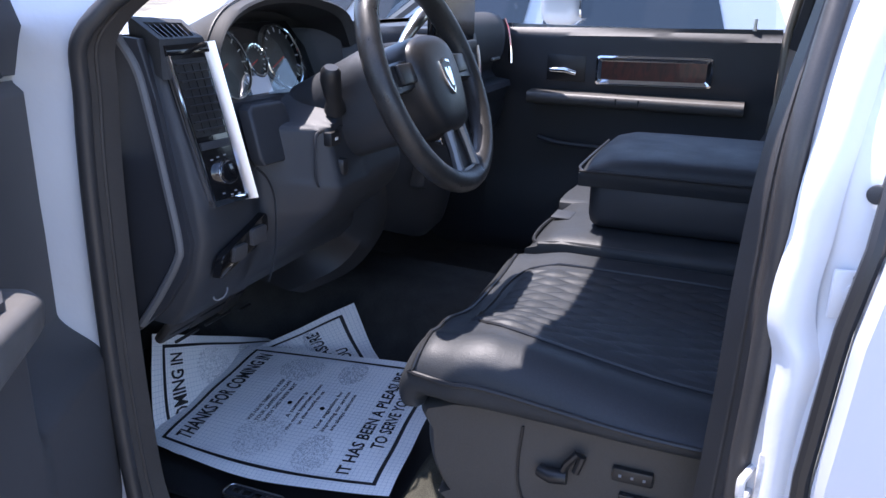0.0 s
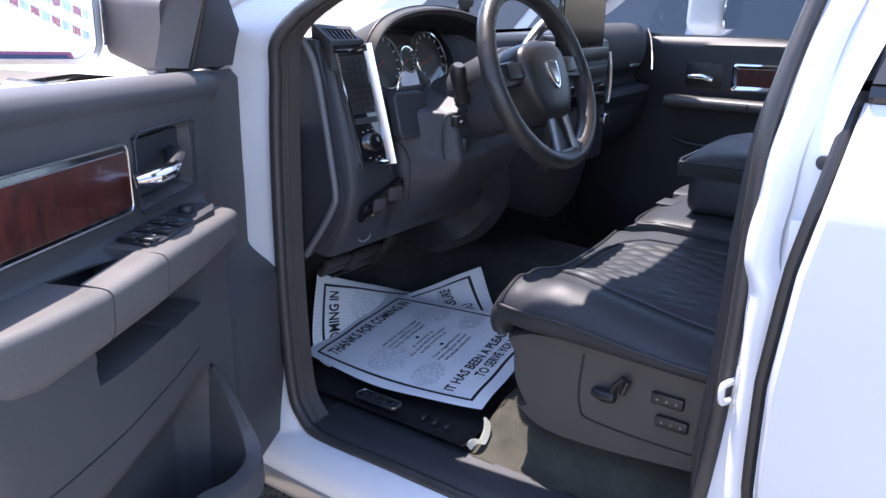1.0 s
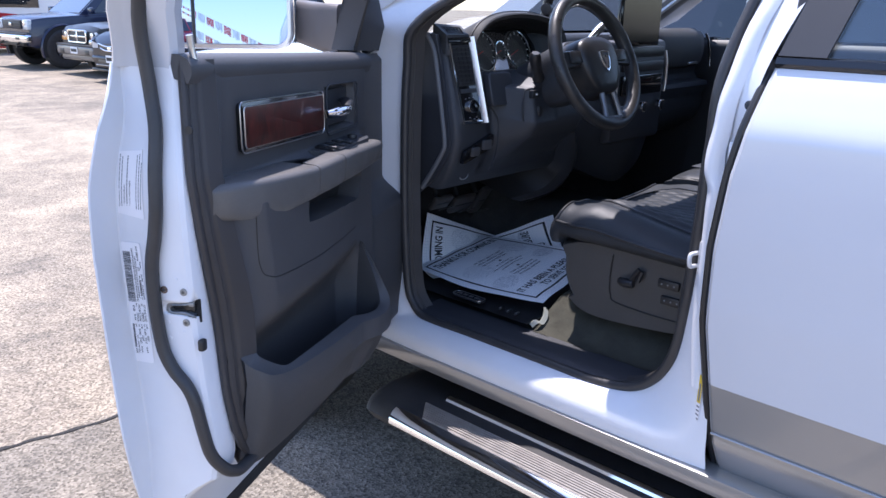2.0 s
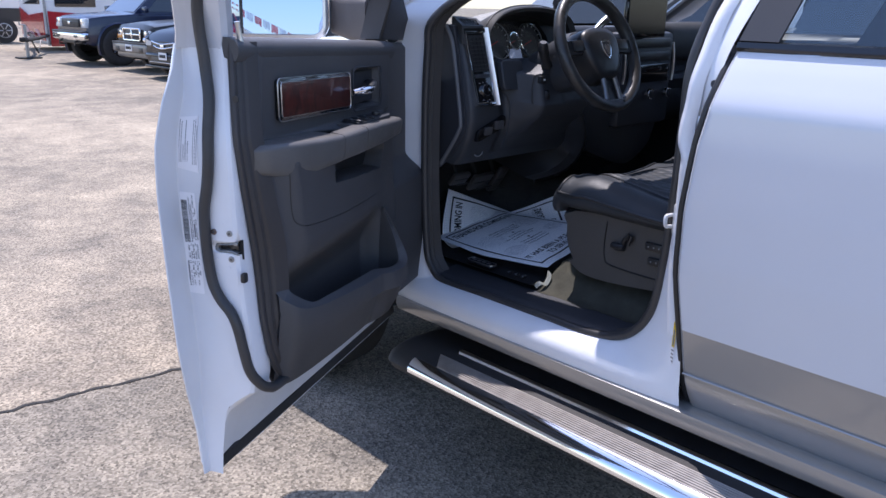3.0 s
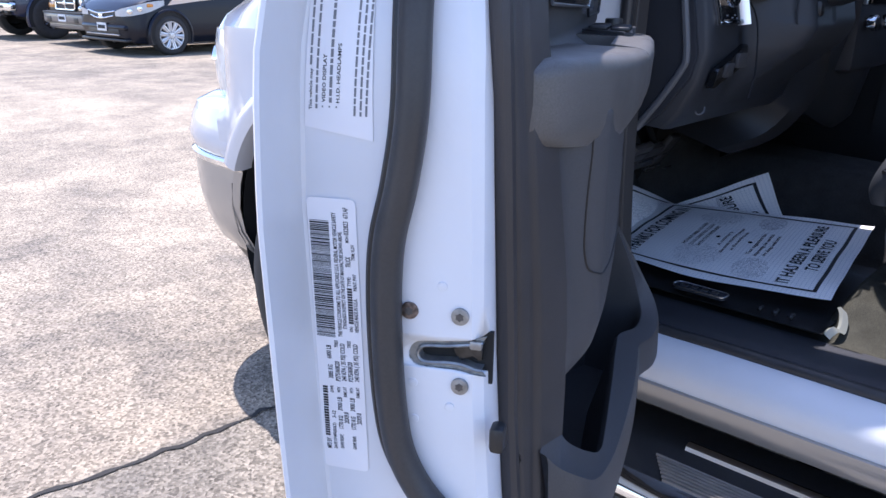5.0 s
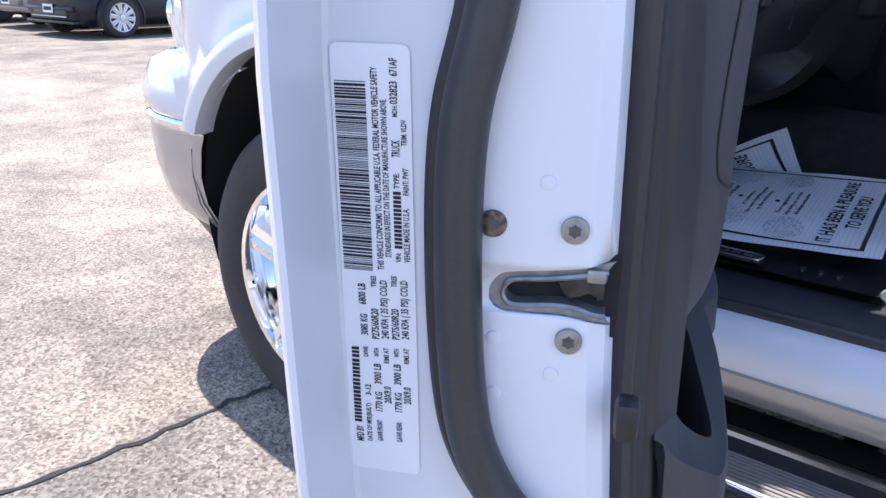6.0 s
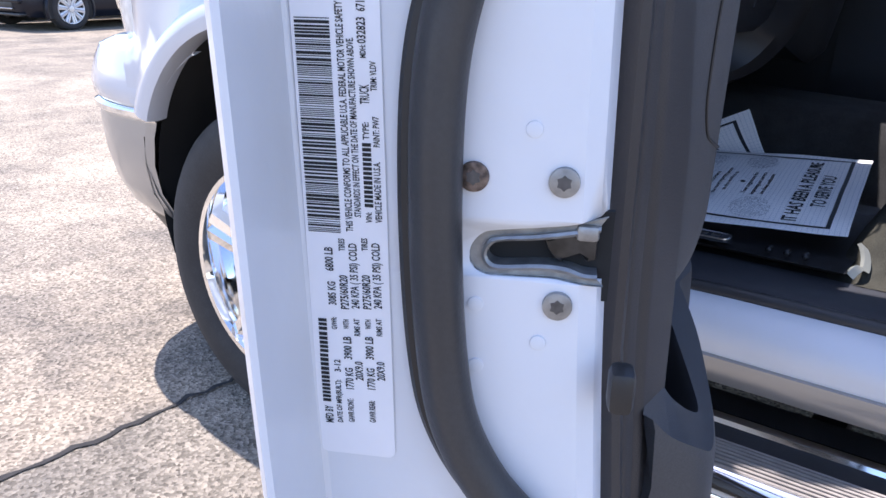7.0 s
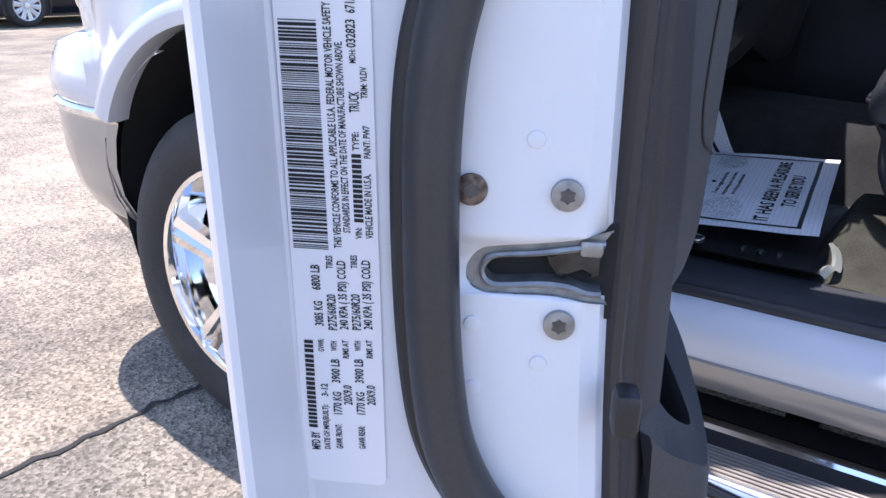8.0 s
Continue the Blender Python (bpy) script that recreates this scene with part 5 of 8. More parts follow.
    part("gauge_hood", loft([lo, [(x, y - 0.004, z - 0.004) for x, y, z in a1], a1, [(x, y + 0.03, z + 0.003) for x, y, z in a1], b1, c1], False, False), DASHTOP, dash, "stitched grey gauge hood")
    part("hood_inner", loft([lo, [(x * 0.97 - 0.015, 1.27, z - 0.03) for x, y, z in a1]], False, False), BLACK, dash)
    part("stitching", tube([(x, y + 0.022, z + 0.0045) for x, y, z in a1], 0.0016, 5), TRIMDARK, dash)
    # gauge cluster
    cl = part("gauge_panel", slab([(-0.70, 1.335), (-0.31, 1.335), (-0.30, 1.40), (-0.36, 1.475), (-0.64, 1.475), (-0.71, 1.40)], lambda a, b, c: Vector((a, 1.235 + (b - 1.335) * 0.35 - c, b)), 0.0, 0.004), GLOSSBLACK, dash, "glossy gauge cluster")
    for gx, r in ((-0.600, 0.058), (-0.425, 0.058), (-0.512, 0.028)):
        gz = 1.412
        part("gauge_face", slab([(gx + r * math.cos(t), gz + r * math.sin(t)) for t in np.linspace(0, 2 * math.pi, 33)[:-1]], lambda a, b, c: Vector((a, 1.2335 + (b - 1.335) * 0.35 - c, b)), -0.002, 0.0035), GAUGE, cl)
        part("gauge_ring", tube([(gx + r * math.cos(t), 1.258 - 0.012 + r * math.sin(t) * 0.35, gz + r * math.sin(t)) for t in np.linspace(0, 2 * math.pi, 36)[:-1]], 0.0025, 6, True), CHROME, cl)
        bm = bmesh.new()
        for k in range(13):
            t = radians(225 - 22.5 * k)
            p = [(gx + rr * math.cos(t), 1.258 - 0.0095 + rr * math.sin(t) * 0.35, gz + rr * math.sin(t)) for rr in (r * 0.78, r * 0.92)]
            tube(p, 0.0012, 4, False, bm)
        part("gauge_marks", bm, PAPER, cl)
        t = radians(200)
        part("needle", tube([(gx, 1.246, gz), (gx + 0.8 * r * math.cos(t), 1.246 + 0.8 * r * math.sin(t) * 0.35, gz + 0.8 * r * math.sin(t))], 0.0014, 5), pbr("red needle", (0.6, 0.03, 0.02), 0.4), cl)
    part("display", slab([(-0.545, 1.352), (-0.480, 1.352), (-0.480, 1.385), (-0.545, 1.385)], lambda a, b, c: Vector((a, 1.2335 + (b - 1.335) * 0.35 - c, b)), 0.0, 0.004), SCREEN, cl, "gauge display glowing for the sky reflected on it")
    lens = part("gauge_lens", sheet(lambda a, b: Vector((-0.70 + 0.40 * a, 1.214 + 0.049 * b - 0.010 * math.sin(math.pi * a), 1.340 + 0.14 * b)), 10, 4), GLASS, cl, "clear gauge lens", smooth=60)
    lens.visible_shadow = False
    # square trim block beside the gauges
    block = [(-0.702, 1.276), (-0.694, 1.264), (-0.622, 1.262), (-0.608, 1.272), (-0.599, 1.300), (-0.595, 1.330), (-0.600, 1.352), (-0.610, 1.358), (-0.690, 1.360), (-0.702, 1.352)]
    part("trim_block", slab(block, lambda a, b, c: Vector((a, face_y(b) - 0.012 - c, b)), 0.0, 0.022, 0.006, 3), DASHTRIM, dash, "slate trim block beside the gauges")
    # knee panel seam, switch block, hood release
    seam = [(-0.695, 1.26), (-0.672, 1.235), (-0.668, 1.20), (-0.69, 1.14), (-0.715, 1.10), (-0.73, 1.082)]
    part("panel_seam", tube([(x, face_y(z) - 0.016 + 0.10 * max(0.0, 1.12 - z), z) for x, z in cr(seam, 30)], 0.0018, 6), BLACK, dash)
    def K(a, b, c=0.0):
        return Vector((-0.735 + a, 1.137 + 0.25 * max(0, 1.14 - 1.14 - b) - c, 1.140 + b))
    part("switch_block", slab([(x, y + 0.35 * x) for x, y in roundrect(0.125, 0.040, 0.008)], K, -0.01, 0.004, 0.003), GLOSSBLACK, dash)
    part("dimmer_switch", slab([(-0.020 + x, y - 0.006) for x, y in roundrect(0.034, 0.026, 0.004)], K, 0.0, 0.010, 0.003), TRIM, dash)
    part("pedal_switch", slab([(0.030 + x, y + 0.010) for x, y in roundrect(0.040, 0.028, 0.004)], K, 0.0, 0.011, 0.003), TRIM, dash)
    part("hood_release", tube([(-0.742 + 0.017 * math.cos(t), 1.1865 + 0.006 * math.sin(t), 1.052 + 0.007 * math.sin(t) + 0.005 * math.cos(t)) for t in np.linspace(0, 2 * math.pi, 22)[:-1]], 0.0016, 6, True), INKGREY, dash, "pale hood release mark")
    # lower knee cover and centre side
    front = [(1.0, 1.232), (1.045, 1.192), (1.11, 1.162), (1.17, 1.148), (1.225, 1.154), (1.29, 1.168), (1.355, 1.182), (1.40, 1.19)]
    def bulge(a, b):
        x, z = -0.692 + 0.43 * a, 1.040 + 0.318 * b
        crest = 1.318 + 0.45 * min(max(x + 0.60, 0.0), 0.10)
        up = step(z, 1.05, 1.23) * (1 - 0.95 * step(z, crest - 0.004, crest + 0.010))
        p = step(x, -0.670, -0.590) * (1 - step(x, -0.36, -0.262)) * up
        y = lerp(front, z) - 0.002 - 0.120 * p + 0.02 * step(a, 0.92, 1.0)
        # recess for brake release and ignition
        low = 1.215 + 0.25 * max(0.0, -0.60 - x)
        d = step(x, -0.640, -0.630) * (1 - step(x, -0.500, -0.488)) * step(z, low, low + 0.010) * (1 - step(z, 1.312, 1.322))
        return Vector((x, y + 0.004 * d, z))
    part("knee_cover", sheet(bulge, 86, 70), DASHTRIM, dash, "moulded knee cover round the column", smooth=45)
    side = [(-0.36, 1.10, 1.19), (-0.30, 1.12, 1.10), (-0.26, 1.16, 1.02), (-0.28, 1.22, 0.94), (-0.36, 1.30, 0.90)]
    part("centre_side", loft([[(x - 0.04, y + 0.16, z + 0.06) for x, y, z in cr(side, 16)], cr(side, 16), [(x + 0.03, y - 0.02, z - 0.012) for x, y, z in cr(side, 16)], [(x + 0.10, y + 0.03, z - 0.04) for x, y, z in cr(side, 16)], [(x + 0.26, y + 0.10, z) for x, y, z in cr(side, 16)]], False, False), BLACK, dash, "curved centre trim")
    # centre stack
    st = part("centre_panel", rbox((0.12, 1.15, 1.26), (0.36, 0.10, 0.36), 0.02), TRIMDARK, dash, "dark centre control panel with chrome sides")
    for x in (-0.055, 0.295):
        part("stack_strip", tube(cr([(x, 1.104, 1.40), (x + 0.004, 1.097, 1.35), (x + 0.006, 1.096, 1.29), (x + 0.002, 1.098, 1.25)], 16), 0.006, 8, flat=0.6), DULLCHROME, st)
    for z in (1.40, 1.35):
        part("stack_vent", rbox((0.12, 1.096, z), (0.28, 0.012, 0.035), 0.004), BLACK, st)
    part("radio_face", rbox((0.12, 1.096, 1.285), (0.28, 0.012, 0.07), 0.004), GLOSSBLACK, st)
    for x in (-0.01, 0.12, 0.25):
        part("climate_knob", disc((x, 1.094, 1.205), (0, -1, 0), 0.020, 0.020, 24, 0.003), CHROME, st)
        part("knob_face", disc((x, 1.076, 1.205), (0, -1, 0), 0.015, 0.004, 24, 0.001), BLACK, st)
    # passenger side: pad, glove box, shelf, end strip
    pad = [(1.262, 1.470), (1.225, 1.476), (1.188, 1.468), (1.166, 1.445), (1.158, 1.405), (1.162, 1.360), (1.180, 1.325), (1.23, 1.312)]
    rings = []
    for x in (0.335, 0.345, 0.365, 0.40, 0.50, 0.60, 0.70, 0.745, 0.768, 0.778):
        k = min(step(x, 0.330, 0.375), 1 - step(x, 0.735, 0.782))
        rings.append([(x, 1.235 + (y - 1.235) * (0.45 + 0.55 * k), 1.395 + (z - 1.395) * (0.82 + 0.18 * k)) for y, z in cr(pad, 20)])
    # the pad takes the lighter sunlit grey of the dash top
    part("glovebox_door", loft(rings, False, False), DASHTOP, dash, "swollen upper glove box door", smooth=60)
    part("glovebox_latch", rbox((0.66, 1.166, 1.338), (0.075, 0.012, 0.010), 0.004), DULLCHROME, dash)
    part("shelf", loft([[(x, y, z) for y, z in ((1.30, 1.285), (1.20, 1.268), (1.155, 1.262), (1.15, 1.245), (1.175, 1.20))] for x in np.linspace(0.34, 0.79, 8)], False, False), DASHTRIM, dash)
    part("end_strip", tube(cr([(0.795, 1.185, 1.455), (0.800, 1.172, 1.42), (0.802, 1.162, 1.36), (0.800, 1.158, 1.315)], 18), 0.009, 8, flat=0.5), CHROME, dash, "chrome dash end strip")


make_dash()


def make_wheel():
    tilt = radians(24)
    c = Vector((-0.468, 0.925, 1.395))
    rx = Vector((1, 0, 0))
    up = Vector((0, math.sin(tilt), math.cos(tilt)))
    ax = Vector((0, -math.cos(tilt), math.sin(tilt)))
    R = 0.188

    def W(a, b, d):
        return c + rx * a + up * b + ax * d
    rim = bmesh.new()
    ring = [W(R * math.cos(t), R * math.sin(t), 0.0) for t in np.linspace(0, 2 * math.pi, 72)[:-1]]
    sw = part("steering_wheel", tube(ring, 0.0192, 14, True, rim, flat=1.12), pbr("worn black leather", (0.030, 0.029, 0.028), 0.38, var=0.25, scale=25, fine=0.15, fine_scale=260, bump=0.4, bump_scale=380, rough_var=0.12), truck, "worn black leather steering wheel")
    pad = [(-0.075, 0.060), (-0.03, 0.078), (0.03, 0.078), (0.075, 0.060), (0.086, 0.02), (0.078, -0.03), (0.055, -0.075), (0.03, -0.095), (-0.03, -0.095), (-0.055, -0.075), (-0.078, -0.03), (-0.086, 0.02)]
    rings = []
    for k, d in ((1.04, -0.045), (1.02, -0.01), (0.99, 0.014), (0.93, 0.024), (0.70, 0.031), (0.25, 0.034)):
        rings.append([W(a * k * 1.07 - 0.006, b * k * 0.97 - 0.006, d) for a, b in cr(pad, 36, True)])
    part("airbag_pad", loft(rings), BLACK, sw, "black airbag cover", smooth=60)
    for sgn in (-1, 1):
        part("spoke", loft([[W(sgn * a, b + db, d) for db, d in ((0.026, 0.0), (0.022, 0.010), (-0.022, 0.010), (-0.026, 0.0), (0.0, -0.012))] for a, b in ((0.06, 0.015), (0.12, 0.010), (0.175, 0.006))]), BLACK, sw)
        part("spoke_buttons", rbox(W(sgn * 0.118, 0.012, 0.012), (0.055, 0.012, 0.034), 0.004, 2, Matrix.Rotation(-tilt, 4, "X")), BLACK, sw)
        part("lower_spoke", tube([W(sgn * 0.030, -0.085, 0.008), W(sgn * 0.034, -0.13, 0.007), W(sgn * 0.040, -0.178, 0.004)], [0.010, 0.008, 0.010], 8), SATIN, sw, "satin silver spoke")
    part("lower_insert", slab([(-0.026, -0.09), (0.026, -0.09), (0.032, -0.172), (-0.032, -0.172)], W, -0.006, 0.002, 0.002), BLACK, sw)
    part("spoke_foot", slab([(-0.048, -0.166), (0.048, -0.166), (0.052, -0.182), (-0.052, -0.182)], W, -0.002, 0.010, 0.003), SATIN, sw)
    # shield badge, kept as a plain shape
    shield = [(-0.019, 0.024), (0.0, 0.027), (0.019, 0.024), (0.018, 0.0), (0.010, -0.018), (0.0, -0.027), (-0.010, -0.018), (-0.018, 0.0)]
    part("badge", slab([(a * 1.15 - 0.006, b * 1.15 - 0.010) for a, b in shield], W, 0.033, 0.0375, 0.001), CHROME, sw, "chrome shield badge")
    part("badge_field", slab([(a * 0.95 - 0.006, b * 0.97 - 0.010) for a, b in shield], W, 0.037, 0.0379), BLACK, sw)
    part("badge_shape", slab([(a - 0.006, b - 0.007) for a, b in ((-0.012, 0.011), (-0.004, 0.013), (0.0, 0.004), (0.004, 0.013), (0.012, 0.011), (0.011, 0.0), (0.004, -0.020), (-0.004, -0.020), (-0.011, 0.0))], W, 0.0378, 0.0388), CHROME, sw)
    # column and shroud
    col = part("column_shroud", loft([[W(a, b, d) for a, b in roundrect(w, h, 0.055, 6)] for w, h, d in ((0.13, 0.13, -0.035), (0.165, 0.165, -0.05), (0.176, 0.176, -0.085), (0.170, 0.170, -0.13), (0.160, 0.160, -0.24))]), DASHTRIM, truck, "grey steering column shroud")
    part("stalk", tube([Vector((-0.560, 1.062, 1.342)), Vector((-0.572, 1.056, 1.358)), Vector((-0.588, 1.051, 1.376))], [0.019, 0.014, 0.0135], 12), BLACK, col, "black indicator stalk")
    part("stalk_knob", tube([Vector((-0.585, 1.052, 1.372)), Vector((-0.604, 1.045, 1.398)), Vector((-0.611, 1.040, 1.412)), Vector((-0.613, 1.038, 1.418))], [0.0155, 0.0175, 0.0165, 0.011], 16), BLACK, col)
    part("gear_lever", tube([W(0.06, 0.05, -0.085), W(0.10, 0.09, -0.06), W(0.135, 0.112, -0.045), W(0.165, 0.125, -0.038)], [0.010, 0.010, 0.013, 0.014], 10), DULLCHROME, col, "column gear lever")
    # ignition and brake release housing under the column
    hs = part("ignition_panel", rbox((-0.545, 1.062, 1.248), (0.120, 0.014, 0.046), 0.010, 2, Matrix.Rotation(radians(-8), 4, "X")), BLACK, truck, "black ignition recess")
    part("ignition_knob", rbox((-0.575, 1.048, 1.248), (0.022, 0.030, 0.032), 0.008, 2), BLACK, hs)
    bb = part("brake_button", rbox((-0.588, 1.053, 1.298), (0.034, 0.016, 0.024), 0.003, 2), BLACK, truck, "black brake release button")
    part("brake_mark", rbox((-0.588, 1.0445, 1.298), (0.009, 0.001, 0.005), 0.0), PAPER, bb)
    rec = [(-0.622, 1.297), (-0.605, 1.312), (-0.53, 1.312), (-0.515, 1.29), (-0.492, 1.245), (-0.496, 1.222), (-0.52, 1.214), (-0.60, 1.214), (-0.622, 1.232)]
    part("recess_edge", tube(cr([(x, 1.066 - 0.18 * (x + 0.62), z) for x, z in rec], 50, True), 0.0024, 6, True), TRIMDARK, hs)


make_wheel()


def make_pedals():
    for name, x, y, z, w, h, rx in (("brake_pedal", -0.46, 1.44, 0.875, 0.11, 0.075, 35), ("gas_pedal", -0.335, 1.46, 0.865, 0.055, 0.13, 35), ("park_brake_pedal", -0.655, 1.36, 0.925, 0.085, 0.055, 40)):
        p = part(name, rbox((x, y, z), (w, 0.02, h), 0.008, 2, Matrix.Rotation(radians(rx), 4, "X")), SEALTRIM, truck, "worn rubber pedal")
        part("pedal_arm", tube([(x, y + 0.015, z + 0.01), (x, y + 0.06, z + 0.10), (x, y + 0.10, z + 0.25)], 0.010, 8), UNDER, p)
        for k in range(3):
            part("grip_rib", rbox((x, y - 0.010 + (k - 1) * 0.012, z - 0.002 + (k - 1) * h * 0.26), (w * 0.8, 0.006, 0.006), 0.002, 1, Matrix.Rotation(radians(rx), 4, "X")), MAT, p)


make_pedals()


def make_seat():
    # plastic base with the switch panel
    prof = [(0.825, 0.93), (0.838, 0.88), (0.830, 0.82), (0.79, 0.765), (0.70, 0.735), (0.45, 0.755), (0.15, 0.80), (0.15, 0.95), (0.5, 0.955)]
    rings = []
    for x, k in ((-0.55, 0.97), (-0.66, 0.985), (-0.715, 1.0), (-0.735, 0.99), (-0.742, 0.97)):
        rings.append([(x, 0.5 + (y - 0.5) * k - (0.03 if y > 0.8 else 0.0) * step(-x, 0.66, 0.745), 0.86 + (z - 0.86) * k) for y, z in cr(prof, 40, True)])
    seat = part("driver_seat", loft(rings), SEATBASE, truck, "dark slate leather bench seat with quilted cushion")
    part("seat_riser", rbox((-0.45, 0.5, 0.74), (0.42, 0.55, 0.16), 0.02), UNDER, seat)
    part("panel_seam", tube([(-0.744, y, z) for y, z in cr([(0.655, 0.925), (0.66, 0.86), (0.655, 0.815), (0.63, 0.795), (0.48, 0.79), (0.30, 0.80)], 30)], 0.0022, 6), BLACK, seat)
    lev = [(-0.75, 0.625, 0.862), (-0.758, 0.605, 0.862), (-0.758, 0.582, 0.864)]
    part("seat_lever", tube(lev, [0.010, 0.012, 0.010], 10), BLACK, seat, "black power seat switch")
    part("recline_lever", tube([(-0.752, 0.592, 0.862), (-0.760, 0.583, 0.888), (-0.757, 0.570, 0.906), (-0.754, 0.562, 0.902), (-0.756, 0.570, 0.875)], 0.006, 8), BLACK, seat)
    for y, z in ((0.490, 0.884), (0.478, 0.842)):
        part("heat_switch", rbox((-0.746, y, z), (0.012, 0.058, 0.022), 0.003, 2), BLACK, seat, "black seat switch")
        for k in (-1, 0, 1):
            part("switch_mark", rbox((-0.7525, y + k * 0.017, z), (0.001, 0.004, 0.004), 0.0), INKGREY, seat)
    # cushion
    SEC = cr([(-0.735, 0.935), (-0.770, 0.952), (-0.780, 0.968), (-0.772, 0.988), (-0.746, 1.005), (-0.712, 1.014), (-0.676, 1.010), (-0.62, 1.018), (-0.45, 1.016), (-0.30, 1.024), (-0.21, 1.034), (-0.178, 1.01), (-0.175, 0.94)], 81)

    def cush(a, b):
        """a around the section from the outer lower edge over the top to the inner lower edge, b from the back to the front."""
        y = 0.12 + 0.685 * b
        x, z = SEC[min(int(a * 80 + 0.5), 80)]
        f = step(b, 0.93, 1.0)
        z = z + 0.032 * step(b, 0.45, 0.95) * (1 - step(x, -0.70, -0.50)) * step(z, 0.95, 1.0) - 0.016 * step(b, 0.86, 1.0) * step(z, 0.94, 1.0) + 0.006 * math.sin(y * 7 + x * 4) * step(z, 0.98, 1.02)
        z = z - 0.03 * (1 - b) * step(z, 0.95, 1.02)
        x = -0.46 + (x + 0.46) * (1 - 0.03 * f) + 0.006 * math.sin(y * 11) * (1 if x < -0.7 else 0)
        return Vector((x, y, z))
    top = sheet(cush, 40, 40)
    part("seat_cushion", top, LEATHER, seat, "dark slate leather cushion")
    # front roll of the cushion
    def roll(a, b):
        p = cush(a, 1.0)
        ang = b * math.pi * 0.66
        g = (math.cos(ang) - math.cos(math.pi * 0.66)) / (1 - math.cos(math.pi * 0.66))
        k = step(p.z, 0.94, 1.0)
        return Vector((p.x + (0.010 if p.x < -0.46 else -0.010) * b, p.y + 0.052 * math.sin(ang) * (0.35 + 0.65 * k) - 0.004 * b, 0.925 + (p.z - 0.925) * g))
    part("cushion_front", sheet(roll, 40, 14), LEATHER, seat, smooth=60)
    # piping along the outer edge and round the front
    pip = [cush(0.20, b) + Vector((-0.001, 0, 0.001)) for b in np.linspace(0.05, 0.94, 24)] + [roll(0.22 + 0.60 * f, 0.16 + 0.10 * math.exp(-f * 14)) + Vector((0, 0.001, 0.001)) for f in np.linspace(0.0, 1.0, 30)]
    part("piping", tube(cr(pip, 110), 0.0042, 8), BLACK, seat, "black piping")
    low = [(-0.760, 0.15, 0.945), (-0.764, 0.45, 0.955), (-0.762, 0.70, 0.955), (-0.750, 0.80, 0.952), (-0.72, 0.847, 0.950), (-0.66, 0.865, 0.948), (-0.46, 0.867, 0.948)]
    part("piping", tube(cr(low, 70), 0.0036, 8), BLACK, seat)
    def on_top(x, y, up=0.0):
        b = min(max((y - 0.12) / 0.685, 0.0), 1.0)
        p = min((cush(0.16 + 0.70 * k / 60, b) for k in range(61)), key=lambda q: abs(q.x - x))
        return Vector((x, y, p.z + up))
    # diamond-quilted insert
    def quilt(a, b):
        x = -0.655 + 0.37 * a
        y = 0.18 + 0.608 * b
        u, v = (x * 1.0 + y * 0.42) / 0.040, (x * 1.0 - y * 0.42) / 0.040
        puff = (abs(math.sin(math.pi * u)) * abs(math.sin(math.pi * v))) ** 0.45
        base = on_top(x, y)
        edge = min(step(a, 0.0, 0.05), 1 - step(a, 0.95, 1.0), 1 - step(b, 0.97, 1.0))
        return Vector((x, y, base.z - 0.001 + (0.0012 + 0.0048 * puff) * edge))
    part("quilted_insert", sheet(quilt, 110, 130), LEATHER, seat, "diamond-quilted leather insert", smooth=70)
    for pts in ([(-0.665, 0.2, 1.0), (-0.665, 0.5, 1.012), (-0.655, 0.72, 1.014), (-0.60, 0.782, 1.006), (-0.47, 0.795, 1.002), (-0.33, 0.79, 1.008), (-0.275, 0.735, 1.022), (-0.27, 0.5, 1.018), (-0.27, 0.2, 1.0)],):
        part("insert_seam", tube([on_top(x, y, 0.001) for x, y, _ in cr(pts, 60)], 0.003, 6), BLACK, seat)
    # seat back, mostly behind the pillar
    part("seat_back", loft([[(x, 0.24 - 0.30 * f + dy, 1.0 + 0.62 * f) for x, dy in ((-0.72, -0.02), (-0.70, 0.045), (-0.62, 0.06), (-0.45, 0.04), (-0.28, 0.06), (-0.20, 0.045), (-0.18, -0.02), (-0.2, -0.10), (-0.7, -0.10))] for f in np.linspace(0, 1, 10)]), LEATHER, seat)
    # middle seat with folded console
    mid = part("middle_seat", loft([[(x, y, z) for x, z in cr([(-0.172, 0.95), (-0.178, 1.01), (-0.155, 1.045 - dz), (0.0, 1.052 - dz), (0.16, 1.045 - dz), (0.178, 1.01), (0.172, 0.95)], 24)] for y, dz in ((0.15, 0.0), (0.6, 0.0), (0.74, 0.002), (0.79, 0.012), (0.815, 0.04), (0.818, 0.07))]), LEATHER, truck, "dark leather middle seat with folded armrest")
    part("seat_emblem", rbox((0.0, 0.775, 1.047), (0.07, 0.045, 0.003), 0.001), DASHTRIM, mid)
    part("piping", tube(cr([(-0.17, 0.3, 1.03), (-0.17, 0.7, 1.034), (-0.15, 0.80, 1.02), (0.0, 0.822, 1.015), (0.15, 0.80, 1.02)], 30), 0.004, 6), BLACK, mid)
    box = part("console_box", rbox((0.10, 0.47, 1.11), (0.40, 0.47, 0.12), 0.03, 3), DASHTRIM, mid, "folded console armrest")
